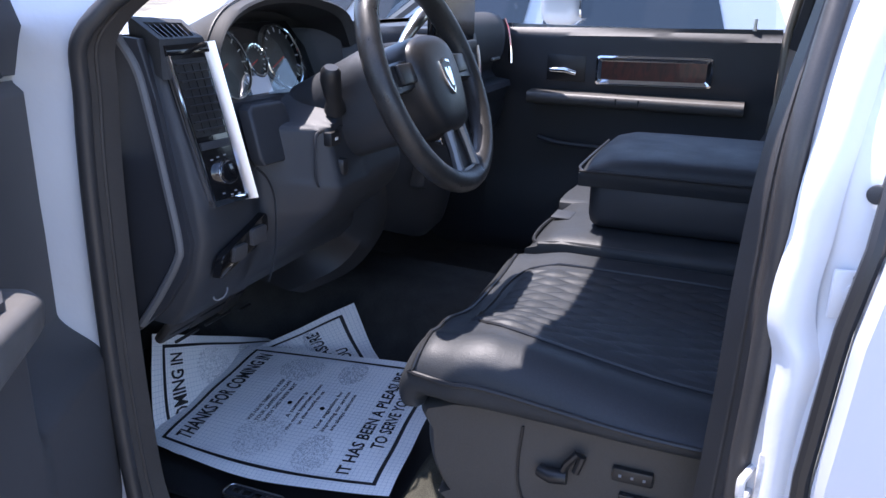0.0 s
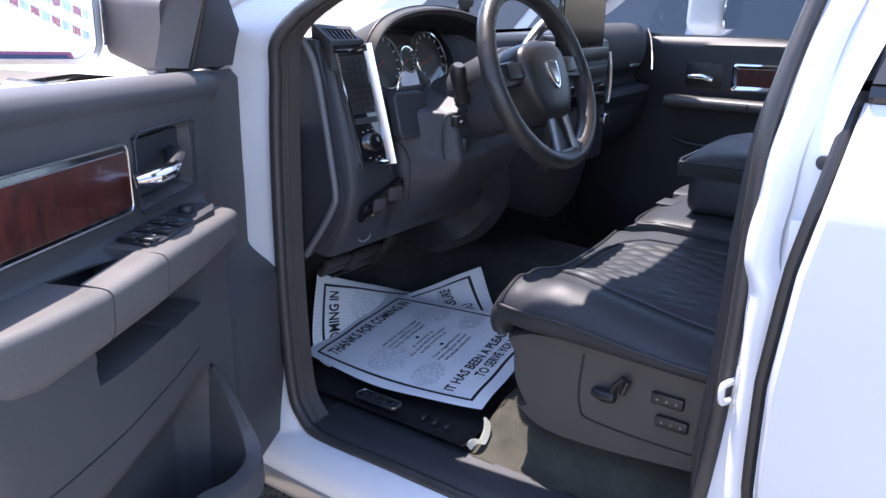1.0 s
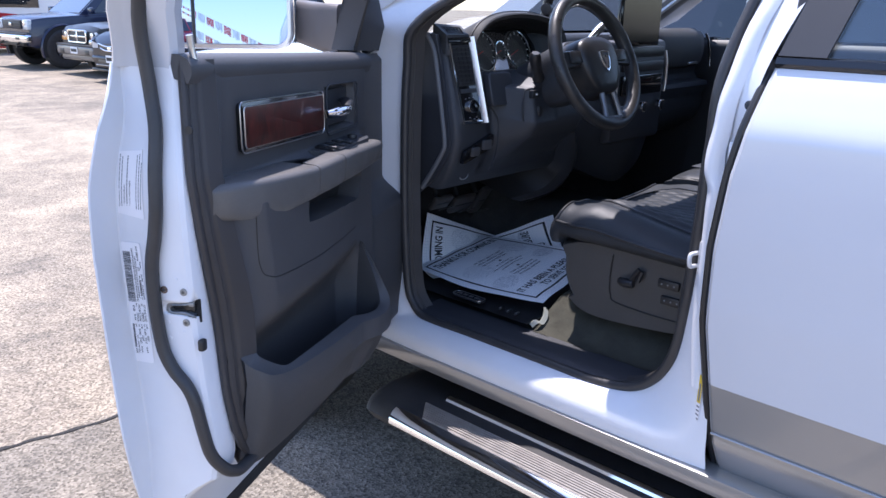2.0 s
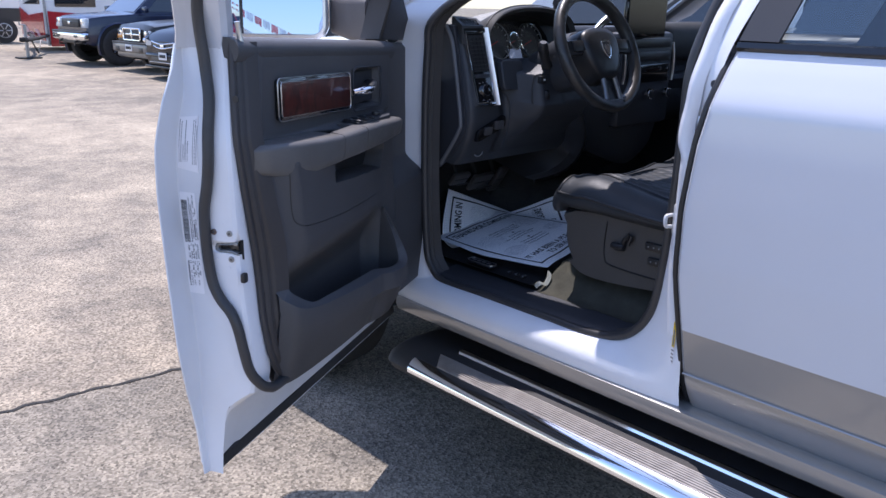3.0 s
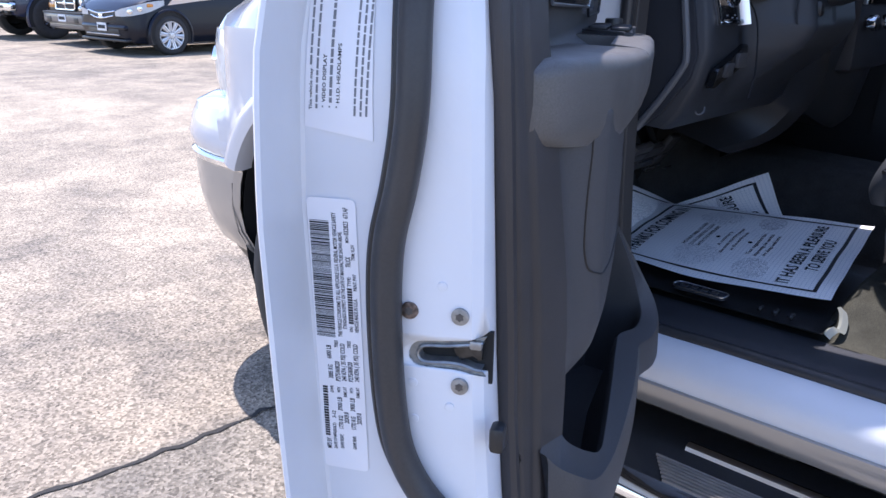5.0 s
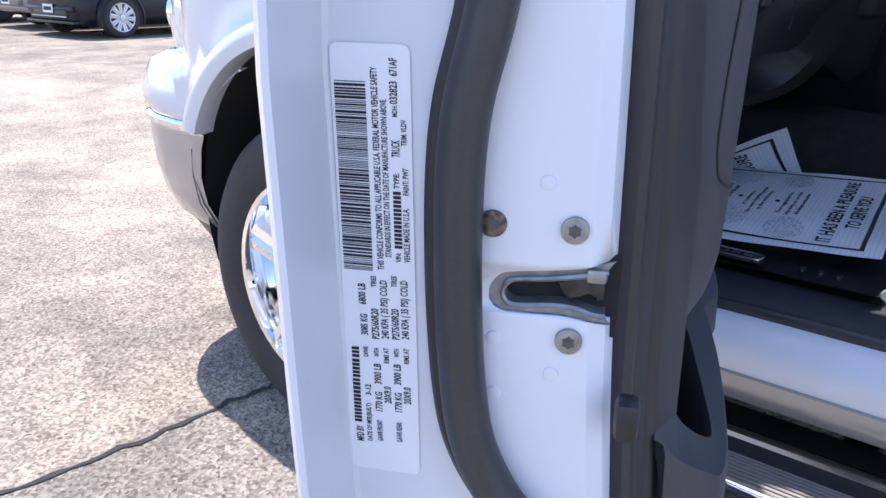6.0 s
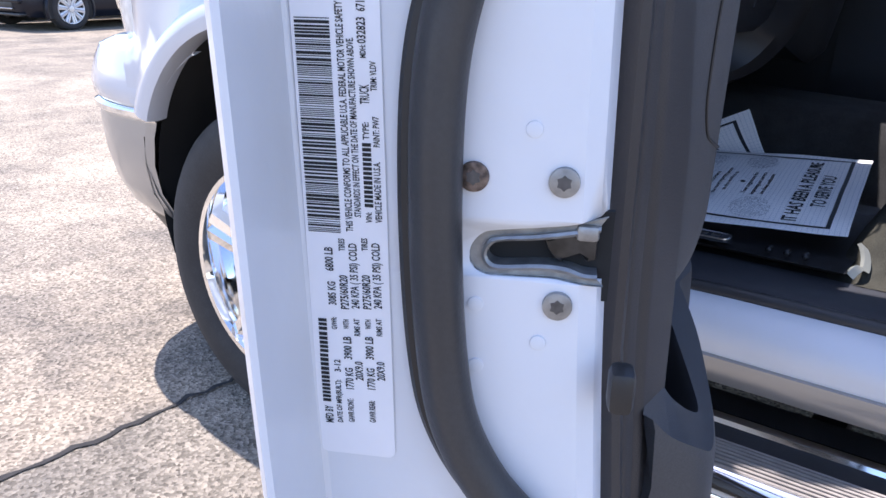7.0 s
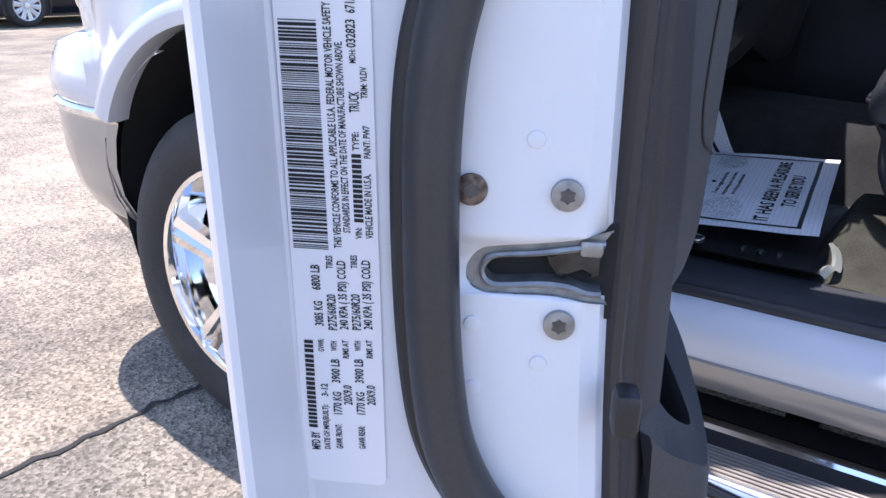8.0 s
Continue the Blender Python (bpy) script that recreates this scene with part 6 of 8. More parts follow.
    part("console_lid", loft([[(x, y, z) for x, z in cr([(-0.105, 1.145), (-0.112, 1.175), (-0.095, 1.205 - dz), (0.0, 1.216 - dz), (0.20, 1.216 - dz), (0.295, 1.205 - dz), (0.31, 1.175), (0.305, 1.145)], 30)] for y, dz in ((0.15, 0.0), (0.55, 0.0), (0.66, 0.002), (0.70, 0.012), (0.722, 0.032), (0.726, 0.05))]), LEATHER, mid, "padded console lid", smooth=60)
    part("lid_seam", tube(cr([(-0.114, 0.16, 1.180), (-0.115, 0.66, 1.180), (-0.10, 0.722, 1.180), (0.0, 0.732, 1.180), (0.28, 0.73, 1.180)], 40), 0.003, 6), BLACK, mid)
    part("buckle", rbox((-0.045, 0.49, 1.035), (0.035, 0.05, 0.045), 0.006, 2), BLACK, mid, "black seat belt buckle")
    part("release_button", rbox((-0.062, 0.492, 1.052), (0.006, 0.040, 0.010), 0.002, 1), pbr("red plastic", (0.45, 0.02, 0.02), 0.4), mid, "red release button")
    pas = part("passenger_seat", loft([[(x, y, z) for x, z in cr([(0.19, 0.80), (0.19, 1.0), (0.25, 1.03), (0.45, 1.02), (0.68, 1.03), (0.74, 1.0), (0.74, 0.80)], 24)] for y in (0.15, 0.5, 0.78, 0.83)]), LEATHER, truck, "dark leather passenger seat")
    part("seat_back", loft([[(x, 0.385 - 0.32 * f + dy, 1.0 + 0.62 * f) for x, dy in ((0.72, -0.02), (0.70, 0.045), (0.62, 0.06), (0.45, 0.04), (0.28, 0.06), (0.20, 0.045), (0.18, -0.02), (0.2, -0.10), (0.7, -0.10))] for f in np.linspace(0, 1, 10)]), LEATHER, pas)


make_seat()


def make_passenger_door():
    def fn(a, b):
        y = 1.24 - 0.90 * a
        z = 0.70 + (1.425 + 0.022 * a - 0.70) * b
        x = 0.842 + 0.014 * step(z, 1.30, 1.20) + 0.022 * step(z, 1.408, 1.432) - 0.03 * (1 - step(z, 0.8, 1.0))
        return Vector((x, y, z))
    d = part("passenger_door", sheet(fn, 30, 60), DASHTRIM, truck, "closed passenger door with dark trim")
    w, h = 0.357, 0.092
    def I(a, b, c):
        return Vector((0.842 - c, 0.702 + a, 1.307 + b - 0.02 * a))
    part("wood_inlay", slab(roundrect(w - 0.03, h - 0.03, 0.005), I, 0.0, 0.006), bpy.data.materials["burl wood veneer"], d, "red brown wood inlay")
    o, m1, i = roundrect(w, h, 0.011), roundrect(w - 0.012, h - 0.012, 0.009), roundrect(w - 0.034, h - 0.034, 0.006)
    part("chrome_frame", loft([[I(a, b, -0.004) for a, b in o], [I(a, b, 0.008) for a, b in o], [I(a, b, 0.012) for a, b in m1], [I(a, b, 0.006) for a, b in i]], True, False), CHROME, d)
    part("handle_cup", rbox((0.846, 0.98, 1.305), (0.012, 0.13, 0.085), 0.006, 2), BLACK, d)
    part("door_handle", tube([(0.83, 1.03, 1.298), (0.825, 0.98, 1.300), (0.832, 0.945, 1.290)], [0.007, 0.010, 0.009], 10), CHROME, d, "chrome inner handle")
    part("armrest", loft([[(x, y, z) for x, z in cr([(0.85, 1.232), (0.785, 1.231), (0.770, 1.224), (0.768, 1.208), (0.785, 1.192), (0.85, 1.186)], 16)] for y in (1.09, 1.0, 0.7, 0.42)]), ARMPAD, d, "grey armrest")
    for y in (0.80, 0.73):
        part("armrest_seam", tube([(0.80, y, 1.231), (0.768, y, 1.222), (0.768, y, 1.205)], 0.003, 6), BLACK, d)
    part("bin_edge", tube(cr([(0.80, 1.05, 1.08), (0.79, 0.95, 1.065), (0.785, 0.6, 1.06)], 16), 0.008, 8), DASHTRIM, d)
    part("door_frame_edge", tube([(0.86, 0.345, 1.02), (0.865, 0.335, 1.25), (0.85, 0.325, 1.45), (0.80, 0.30, 1.62)], 0.012, 8), pbr("tan seal", (0.33, 0.29, 0.24), 0.6), d)
    part("lock_pin", tube([(0.865, 0.42, 1.44), (0.865, 0.42, 1.475)], 0.006, 8), DULLCHROME, d)
    g = part("window_pane", sheet(lambda a, b: Vector((0.87 - 0.17 * b, 1.22 - 0.20 * b - (0.86 - 0.25 * b) * a, 1.43 + 0.40 * b)), 4, 4), GLASS, d)
    g.visible_shadow = False
    # far mirror
    mm = part("door_mirror", rbox((1.13, 1.06, 1.545), (0.26, 0.14, 0.24), 0.05, 3), WHITE, d, "white towing mirror")
    part("mirror_glass", slab(roundrect(0.20, 0.18, 0.035, 5), lambda a, b, c: Vector((1.11 + a, 0.986 - c, 1.545 + b)), 0.0, 0.006), MIRROR, mm)


make_passenger_door()


def make_small_cabin():
    # driver's rubber mat
    def fn(a, b):
        x = -0.815 + 0.46 * a
        y = 0.87 + 0.60 * b
        return Vector((x, y, 0.672 + 0.20 * step(y, 1.40, 1.60) + 0.012 * max(1 - step(a, 0.0, 0.05), step(a, 0.95, 1.0), 1 - step(b, 0.0, 0.04))))
    mat = part("floor_mat", sheet(fn, 40, 50), MAT)
    tagged(mat, "black rubber floor mat on the carpet", "mat")
    plate = part("mat_badge", slab(roundrect(0.115, 0.032, 0.010), lambda a, b, c: Vector((-0.772 + 0.10 * b + b, 1.125 + a, 0.684 + c)), 0.0, 0.006, 0.002), TRIMDARK, mat)
    part("badge_rim", tube([Vector((-0.772 + 1.1 * b, 1.125 + a, 0.690)) for a, b in roundrect(0.113, 0.030, 0.010)], 0.0018, 6, True), DULLCHROME, mat)
    for k in range(4):
        part("badge_mark", rbox((-0.772, 1.16 - 0.022 * k, 0.691), (0.010, 0.014, 0.002), 0.0), DULLCHROME, mat)
    for k in range(3):
        part("mat_rib", rbox((-0.77, 1.00 - 0.03 * k, 0.685), (0.022, 0.010, 0.010), 0.003, 1), MAT, mat)
    # clear plastic carpet protector edge
    clip = [(-0.800, 0.868, 0.676), (-0.790, 0.858, 0.690), (-0.775, 0.850, 0.684), (-0.755, 0.852, 0.694), (-0.742, 0.858, 0.706), (-0.735, 0.864, 0.712)]
    c = part("carpet_protector", loft([[Vector((x, y + w * 0.011 - 0.003, z + 0.004 * math.sin(w * 3))) for x, y, z in cr(clip, 24)] for w in (-0.5, 0.0, 0.5, 1.0)], False, False), CLEARCLIP)
    tagged(c, "crumpled milky plastic sheet at the mat edge", "plastic sheet")
    # carpet riser before the seat
    def riser(a, b):
        x, y = -0.805 + 0.33 * a, 0.905 - 0.60 * b
        z = 0.664 + 0.082 * step(x, -0.800, -0.640) + 0.004 * noise.noise((x * 22, y * 16, 0.3)) + 0.0025 * noise.noise((x * 60, y * 60, 2.0))
        return Vector((x + 0.006 * noise.noise((y * 14, 1.0, 0.0)), y, z - (z - 0.655) * step(y, 0.850, 0.905) * 0.9))
    part("carpet_riser", sheet(riser, 40, 60), CARPET, truck, "worn loop carpet beside the seat in a sunlit olive brown", smooth=60)
    # screen on the dash and phone mount
    sc = thing("dash_screen", (0.03, 1.10, 1.47), "black tablet screen mounted on the dashboard", "screen")
    part("screen_body", rbox((0.03, 1.075, 1.505), (0.275, 0.016, 0.165), 0.006, 2), GLOSSBLACK, sc)
    part("screen_glass", rbox((0.03, 1.0655, 1.508), (0.255, 0.003, 0.145), 0.001, 1), pbr("screen", (0.014, 0.016, 0.018), 0.15, spec=0.25), sc)
    part("screen_foot", rbox((0.03, 1.13, 1.44), (0.08, 0.10, 0.03), 0.008, 2), BLACK, sc)
    ph = thing("phone_mount", (-0.30, 1.22, 1.47), "black suction phone mount on the dash", "phone mount")
    part("mount_base", disc((-0.27, 1.27, 1.463), (0, 0, 1), 0.04, 0.018, 24, 0.006), BLACK, ph)
    part("mount_arm", tube([(-0.27, 1.27, 1.475), (-0.28, 1.25, 1.53), (-0.30, 1.22, 1.60)], 0.016, 10), BLACK, ph)
    part("mount_knob", disc((-0.29, 1.235, 1.54), (-1, -0.4, 0), 0.018, 0.03, 16, 0.003), BLACK, ph)
    # striker on the pillar
    st = part("door_striker", tube(cr([(-0.905, 0.345, 1.008), (-0.925, 0.352, 1.008), (-0.936, 0.357, 1.011), (-0.936, 0.358, 1.033), (-0.925, 0.353, 1.037), (-0.905, 0.346, 1.037)], 30), 0.005, 8), pbr("white coated steel", (0.7, 0.7, 0.7), 0.35, metal=0.2), truck, "painted steel door striker")
    part("pillar_plug", disc((-0.918, 0.279, 1.363), (-1, 0.35, 0), 0.0095, 0.006, 20, 0.002), DASHTRIM, truck)
    br = part("pillar_bracket", rbox((-0.928, 0.288, 1.262), (0.006, 0.036, 0.052), 0.003, 2, Matrix.Rotation(radians(8), 4, "Z")), JAMB, truck, "white pressed bracket")
    part("bracket_boss", disc((-0.930, 0.284, 1.265), (-1, 0.15, 0), 0.010, 0.004, 20, 0.0015), JAMB, br)
    for z in (1.281, 1.245):
        part("bracket_hole", disc((-0.9312, 0.286, z), (-1, 0.15, 0), 0.0022, 0.0008, 10), BLACK, br)
    part("striker_plate", rbox((-0.926, 0.333, 1.030), (0.006, 0.022, 0.075), 0.003, 2), pbr("scuffed paint", (0.62, 0.60, 0.58), 0.5, var=0.3, scale=90), st)
    def tag(a, b, c):
        return Vector((-0.9545 - c + a * 0.5, 0.286 + a, 0.664 + b))
    yl = part("warning_sticker", slab([(0.0, 0.0), (0.011, 0.0), (0.011, 0.112), (0.0, 0.112)], tag, 0.0, 0.0010), LABEL, truck, "yellow and white warning sticker")
    part("yellow_field", slab([(0.0005, 0.045), (0.0105, 0.045), (0.0105, 0.1115), (0.0005, 0.1115)], tag, 0.0010, 0.0014), YELLOW, yl)
    part("print_bar", slab([(0.0035, 0.050), (0.0075, 0.050), (0.0075, 0.092), (0.0035, 0.092)], tag, 0.0014, 0.0017), INKGREY, yl)
    for k in range(4):
        part("print_bar", slab([(0.001, 0.004 + 0.010 * k), (0.010, 0.004 + 0.010 * k), (0.010, 0.0075 + 0.010 * k), (0.001, 0.0075 + 0.010 * k)], tag, 0.0010, 0.0014), INKGREY, yl)


make_small_cabin()


def make_papers():
    def paper(name, left, right, wave, seed, label, lift=0.0, slump=0.0):
        """left, right: three places each along the printed line, at the head and at the foot of the sheet."""
        left, right = [Vector(p) for p in left], [Vector(p) for p in right]
        la = sum((b - a).length for a, b in zip(left, left[1:]))
        lb = (right[1] - left[1]).length
        up = (left[2] - left[0]).cross(right[1] - left[1]).normalized()
        if up.z < 0:
            up = -up
        rng = random.Random(seed)
        ph = [rng.uniform(0, 6) for _ in range(4)]
        fine_l, fine_r = [Vector(p) for p in cr(left, 41)], [Vector(p) for p in cr(right, 41)]

        def S(a, bb, c=0.0):
            """a, bb in metres along the printed line and down the sheet"""
            f, g = a / la, bb / lb
            k = min(max(f, 0.0), 0.9999) * 40
            i, r = int(k), k - int(k)
            p = fine_l[i].lerp(fine_l[i + 1], r)
            q = fine_r[i].lerp(fine_r[i + 1], r)
            w = wave * (math.sin(3.1 * g + ph[0]) * 0.6 + 0.4 * math.sin(4.3 * f + 2.2 * g + ph[1])) + 0.0015 * math.sin(19 * f + ph[2]) * math.sin(13 * g + ph[3])
            sag = max(0.0, math.sin(math.pi * g)) * (1 - f) ** 3 * slump
            return p.lerp(q, g) + up * (w + lift + c) + Vector((-sag, 0, -0.25 * sag))
        me = bmesh.new()
        uv = me.loops.layers.uv.new("UVMap")
        n, m = 24, 34
        rows = [[me.verts.new(S(la * i / n, lb * j / m)) for j in range(m + 1)] for i in range(n + 1)]
        for i in range(n):
            for j in range(m):
                f = me.faces.new((rows[i][j], rows[i + 1][j], rows[i + 1][j + 1], rows[i][j + 1]))
                for lp, (p, q) in zip(f.loops, ((i, j), (i + 1, j), (i + 1, j + 1), (i, j + 1))):
                    lp[uv].uv = (la * p / n, lb * q / m)
        ob = part(name, me, PRINT)
        tagged(ob, label, "paper mat", "paper floor mats")
        # thick black border
        bm = bmesh.new()
        e, w = 0.030, 0.0075
        def strip(p, q, nrm):
            k = 30
            r = []
            for s in range(k + 1):
                f = s / k
                a, c = p[0] + (q[0] - p[0]) * f, p[1] + (q[1] - p[1]) * f
                r.append((bm.verts.new(S(a, c, 0.0009)), bm.verts.new(S(a + nrm[0] * w, c + nrm[1] * w, 0.0009))))
            for x, y in zip(r, r[1:]):
                bm.faces.new((x[0], x[1], y[1], y[0]))
        strip((e, e), (la - e, e), (0, 1))
        strip((e, lb - e - w), (la - e, lb - e - w), (0, 1))
        strip((e, e), (e, lb - e), (1, 0))
        strip((la - e - w, e), (la - e - w, lb - e), (1, 0))
        part("border", bm, INK, ob)
        def line(text, a, bb, size, width, bold=0.0):
            part("print_line", text_mesh(text, size, lambda x, y: S(a + x, bb - y, 0.0010), width=width, bold=bold), INK, ob)
        mid = la / 2
        line("THANKS FOR COMING IN", 0.050, e + 0.056, 0.048, la - 0.100, 0.0011)
        line("IT HAS BEEN A PLEASURE", 0.052, lb - e - 0.058, 0.035, la - 0.104, 0.0008)
        line("TO SERVE YOU", mid - 0.075, lb - e - 0.022, 0.035, 0.15, 0.0008)
        def block(rows, b0):
            for k, (t, w) in enumerate(rows):
                line(t, mid - w / 2, b0 + 0.0165 * k, 0.012, w, 0.0002)
        block((("WE HAVE TRIED TO KEEP", 0.130), ("YOUR CARPETING CLEAN", 0.125), ("WITH THIS PAPER MAT", 0.118)), lb * 0.335)
        block((("A customer is", 0.078), ("the most important person", 0.135), ("in the world to us", 0.098)), lb * 0.475)
        block((("Your suggestions for", 0.112), ("improving our service", 0.115), ("are always welcome", 0.105)), lb * 0.615)
        for bb in (lb * 0.435, lb * 0.58):
            part("dot", slab([(mid + 0.005 * math.cos(t), bb + 0.005 * math.sin(t)) for t in np.linspace(0, 2 * math.pi, 13)[:-1]], S, 0.0006, 0.0011), INK, ob)
        # screened foot shapes
        rng = random.Random(seed + 9)
        bm = bmesh.new()
        for cx, cy, rx, ry in ((0.26, 0.42, 0.13, 0.10), (0.22, 0.66, 0.11, 0.07), (0.78, 0.36, 0.11, 0.10), (0.80, 0.60, 0.10, 0.06)):
            for _ in range(520):
                t = rng.uniform(0, 6.283)
                r = math.sqrt(rng.random())
                a, bb = (cx + rx * r * math.cos(t)) * la, (cy + ry * r * math.sin(t)) * lb
                s = 0.0009
                bm.faces.new([bm.verts.new(S(a + p * s, bb + q * s, 0.0009)) for p, q in ((-1, -1), (1, -1), (1, 1), (-1, 1))])
        part("screened_dots", bm, DOTGREY, ob, kind="stuff")
        return ob
    paper("paper_mat", ((-0.718, 1.408, 0.692), (-0.53, 1.420, 0.704), (-0.331, 1.430, 0.718)), ((-0.712, 0.890, 0.705), (-0.525, 0.906, 0.734), (-0.335, 0.920, 0.768)), 0.005, 1, "white printed paper floor mat lying on top", 0.012, 0.032)
    paper("paper_mat", ((-0.655, 1.235, 0.662), (-0.700, 1.385, 0.693), (-0.575, 1.495, 0.853)), ((-0.28, 1.12, 0.660), (-0.22, 1.28, 0.670), (-0.16, 1.44, 0.676)), 0.002, 2, "white printed paper floor mat under another, bent up at the pedals", -0.004)
    paper("paper_mat", ((-0.50, 1.12, 0.684), (-0.44, 1.31, 0.684), (-0.360, 1.49, 0.684)), ((-0.295, 0.955, 0.686), (-0.246, 1.125, 0.708), (-0.218, 1.214, 0.838)), 0.002, 3, "white printed paper floor mat underneath, corner standing up", -0.003)


DOTGREY = pbr("screened grey", (0.52, 0.53, 0.55), 0.7)
PRINT = pbr("grid-printed paper", (0.88, 0.88, 0.87), 0.7)
nt = PRINT.node_tree
uvn, sep = nt.nodes.new("ShaderNodeUVMap"), nt.nodes.new("ShaderNodeSeparateXYZ")
nt.links.new(uvn.outputs[0], sep.inputs[0])
vals = []
for axis in (0, 1):
    md, lt = nt.nodes.new("ShaderNodeMath"), nt.nodes.new("ShaderNodeMath")
    md.operation, md.inputs[1].default_value = "MODULO", 0.0085
    lt.operation, lt.inputs[1].default_value = "LESS_THAN", 0.0006
    nt.links.new(sep.outputs[axis], md.inputs[0])
    nt.links.new(md.outputs[0], lt.inputs[0])
    vals.append(lt.outputs[0])
mx, mc = nt.nodes.new("ShaderNodeMath"), nt.nodes.new("ShaderNodeMix")
mx.operation = "MAXIMUM"
nt.links.new(vals[0], mx.inputs[0])
nt.links.new(vals[1], mx.inputs[1])
mc.data_type = "RGBA"
mc.inputs[6].default_value, mc.inputs[7].default_value = (0.92, 0.92, 0.91, 1), (0.56, 0.60, 0.66, 1)
nt.links.new(mx.outputs[0], mc.inputs[0])
nt.links.new(mc.outputs[2], nt.nodes["Principled BSDF"].inputs["Base Color"])
make_papers()


# ---- truck: front end and wheels ----
HUB = (2.07, 0.418)
ARCH = (2.07, 0.555, 0.455)


def arch_y(z):
    """Where the front edge of the wheel opening stands at a height."""
    yc, zc, r = ARCH
    return yc + math.sqrt(max(0.0, r * r - (z - zc) ** 2)) if z > zc else yc + r - 0.35 * (zc - z)

NOSE = [(-0.975, 2.56), (-0.970, 2.66), (-0.945, 2.77), (-0.885, 2.88), (-0.75, 2.97), (-0.45, 3.03), (0.0, 3.05), (0.45, 3.03), (0.75, 2.97), (0.885, 2.88), (0.945, 2.77), (0.970, 2.66), (0.975, 2.56)]


def make_front():
    def fender(sgn):
        bm = bmesh.new()
        rows = []
        ay, az, ar = ARCH
        for k in range(61):
            t = radians(25 + 167 * k / 60)
            dy, dz = math.cos(t), math.sin(t)
            lim = []
            if dy > 1e-6:
                lim.append((2.57 - ay) / dy)
            if dy < -1e-6:
                lim.append((1.42 - ay) / dy)
            if dz > 1e-6:
                lim.append((1.16 - az) / dz)
            if dz < -1e-6:
                lim.append((0.44 - az) / dz)
            far = max(min(lim), ar + 0.08)
            row = []
            for r, dx in ((ar + 0.004, 0.045), (ar - 0.002, 0.01), (ar + 0.002, -0.016), (ar + 0.024, -0.024), (ar + 0.050, -0.020), (ar + 0.066, -0.004)):
                y, z = ay + dy * r, az + dz * r
                row.append((sgn * (side_x(min(max(z, 0.56), 1.4)) + 0.004 + dx), y, z))
            for f in (0.2, 0.45, 0.7, 1.0):
                r = ar + 0.070 + (max(far, ar + 0.075) - ar - 0.070) * f
                y, z = ay + dy * r, az + dz * r
                row.append((sgn * (side_x(min(max(z, 0.56), 1.4)) + 0.004 + 0.05 * step(y, 2.40, 2.60) ** 2 * step(z, 0.90, 0.96)), y, min(z, 1.16)))
            rows.append(row)
        loft(rows, False, False, False, bm)
        return bm
    for sgn in (1, -1):
        f = part("front_fender", fender(sgn), WHITE, truck, "white front fender over the wheel")
        # rolled top edge to the hood
        part("fender_top", loft([[(sgn * (side_x(z) + 0.004 + 0.09 * step(y, front - 0.22, front + 0.05) ** 2), y, z - 0.02 * step(y, front - 0.10, front)) for y in np.linspace(1.42, front, 14)] for z, front in ((1.16, 2.57), (1.20, 2.53), (1.24, 2.47), (1.27, 2.42))] + [[(sgn * -0.84, y, 1.31) for y in np.linspace(1.42, 2.42, 14)]], False, False), WHITE, f)
        part("wheel_well", loft([[(sgn * (-0.93 + d), ARCH[0] + 0.47 * math.cos(t), ARCH[1] + 0.47 * math.sin(t)) for t in np.linspace(-0.4, math.pi + 0.4, 24)] for d in (0.0, 0.35)], False, False), UNDER, f)
    part("hood", sheet(lambda a, b: Vector((-0.85 + 1.70 * a, 1.62 + 1.40 * b, 1.30 + 0.05 * (1 - (2 * a - 1) ** 2) + 0.06 * (1 - b) ** 0.7 - 0.10 * step(b, 0.85, 1.0))), 14, 14), WHITE, truck, "white hood")
    part("inner_wing", rbox((0, 2.2, 0.9), (1.3, 1.3, 0.6), 0.05), UNDER, truck)
    plan = cr(NOSE, 60)
    def band(zs, name, mat, label, start=0, end=60, parent=truck):
        rings = [[((x) * (1 - ins / 0.97), y - ins, z) for x, y in plan[start:end]] for z, ins in zs]
        return part(name, loft(rings, False, False), mat, parent, label)
    def flank(zs, name, mat, parent):
        for sgn in (-1, 1):
            rings = []
            for z, ins in zs:
                y0 = arch_y(z)
                rings.append([(sgn * (0.976 - ins - 0.008 * (1 - step(y, y0, y0 + 0.02))), y, z) for y in (y0, y0 + 0.006, y0 + 0.03, (y0 + 2.57) / 2, 2.57)])
            part(name, loft(rings, False, False), mat, parent)
    bump = band([(0.935, 0.14), (0.935, 0.06), (0.93, 0.05), (0.915, 0.025), (0.88, 0.012), (0.82, 0.0), (0.785, 0.004), (0.768, 0.016)], "front_bumper", WHITE, "white front bumper with a silver lower part")
    flank([(0.93, 0.05), (0.915, 0.025), (0.88, 0.012), (0.82, 0.0), (0.785, 0.004), (0.768, 0.016)], "bumper_side", WHITE, bump)
    flank([(0.742, 0.012), (0.70, 0.011), (0.62, 0.016), (0.54, 0.030), (0.48, 0.052), (0.445, 0.085)], "lower_side", SILVER, bump)
    flank([(0.452, 0.078), (0.41, 0.10), (0.36, 0.125)], "dam_side", BLACK, bump)
    flank([(0.770, 0.012), (0.762, 0.003), (0.748, 0.003), (0.738, 0.012)], "strip_side", CHROME, bump)
    band([(0.770, 0.012), (0.762, 0.003), (0.748, 0.003), (0.738, 0.012)], "bumper_strip", CHROME, "chrome bumper strip", parent=bump)
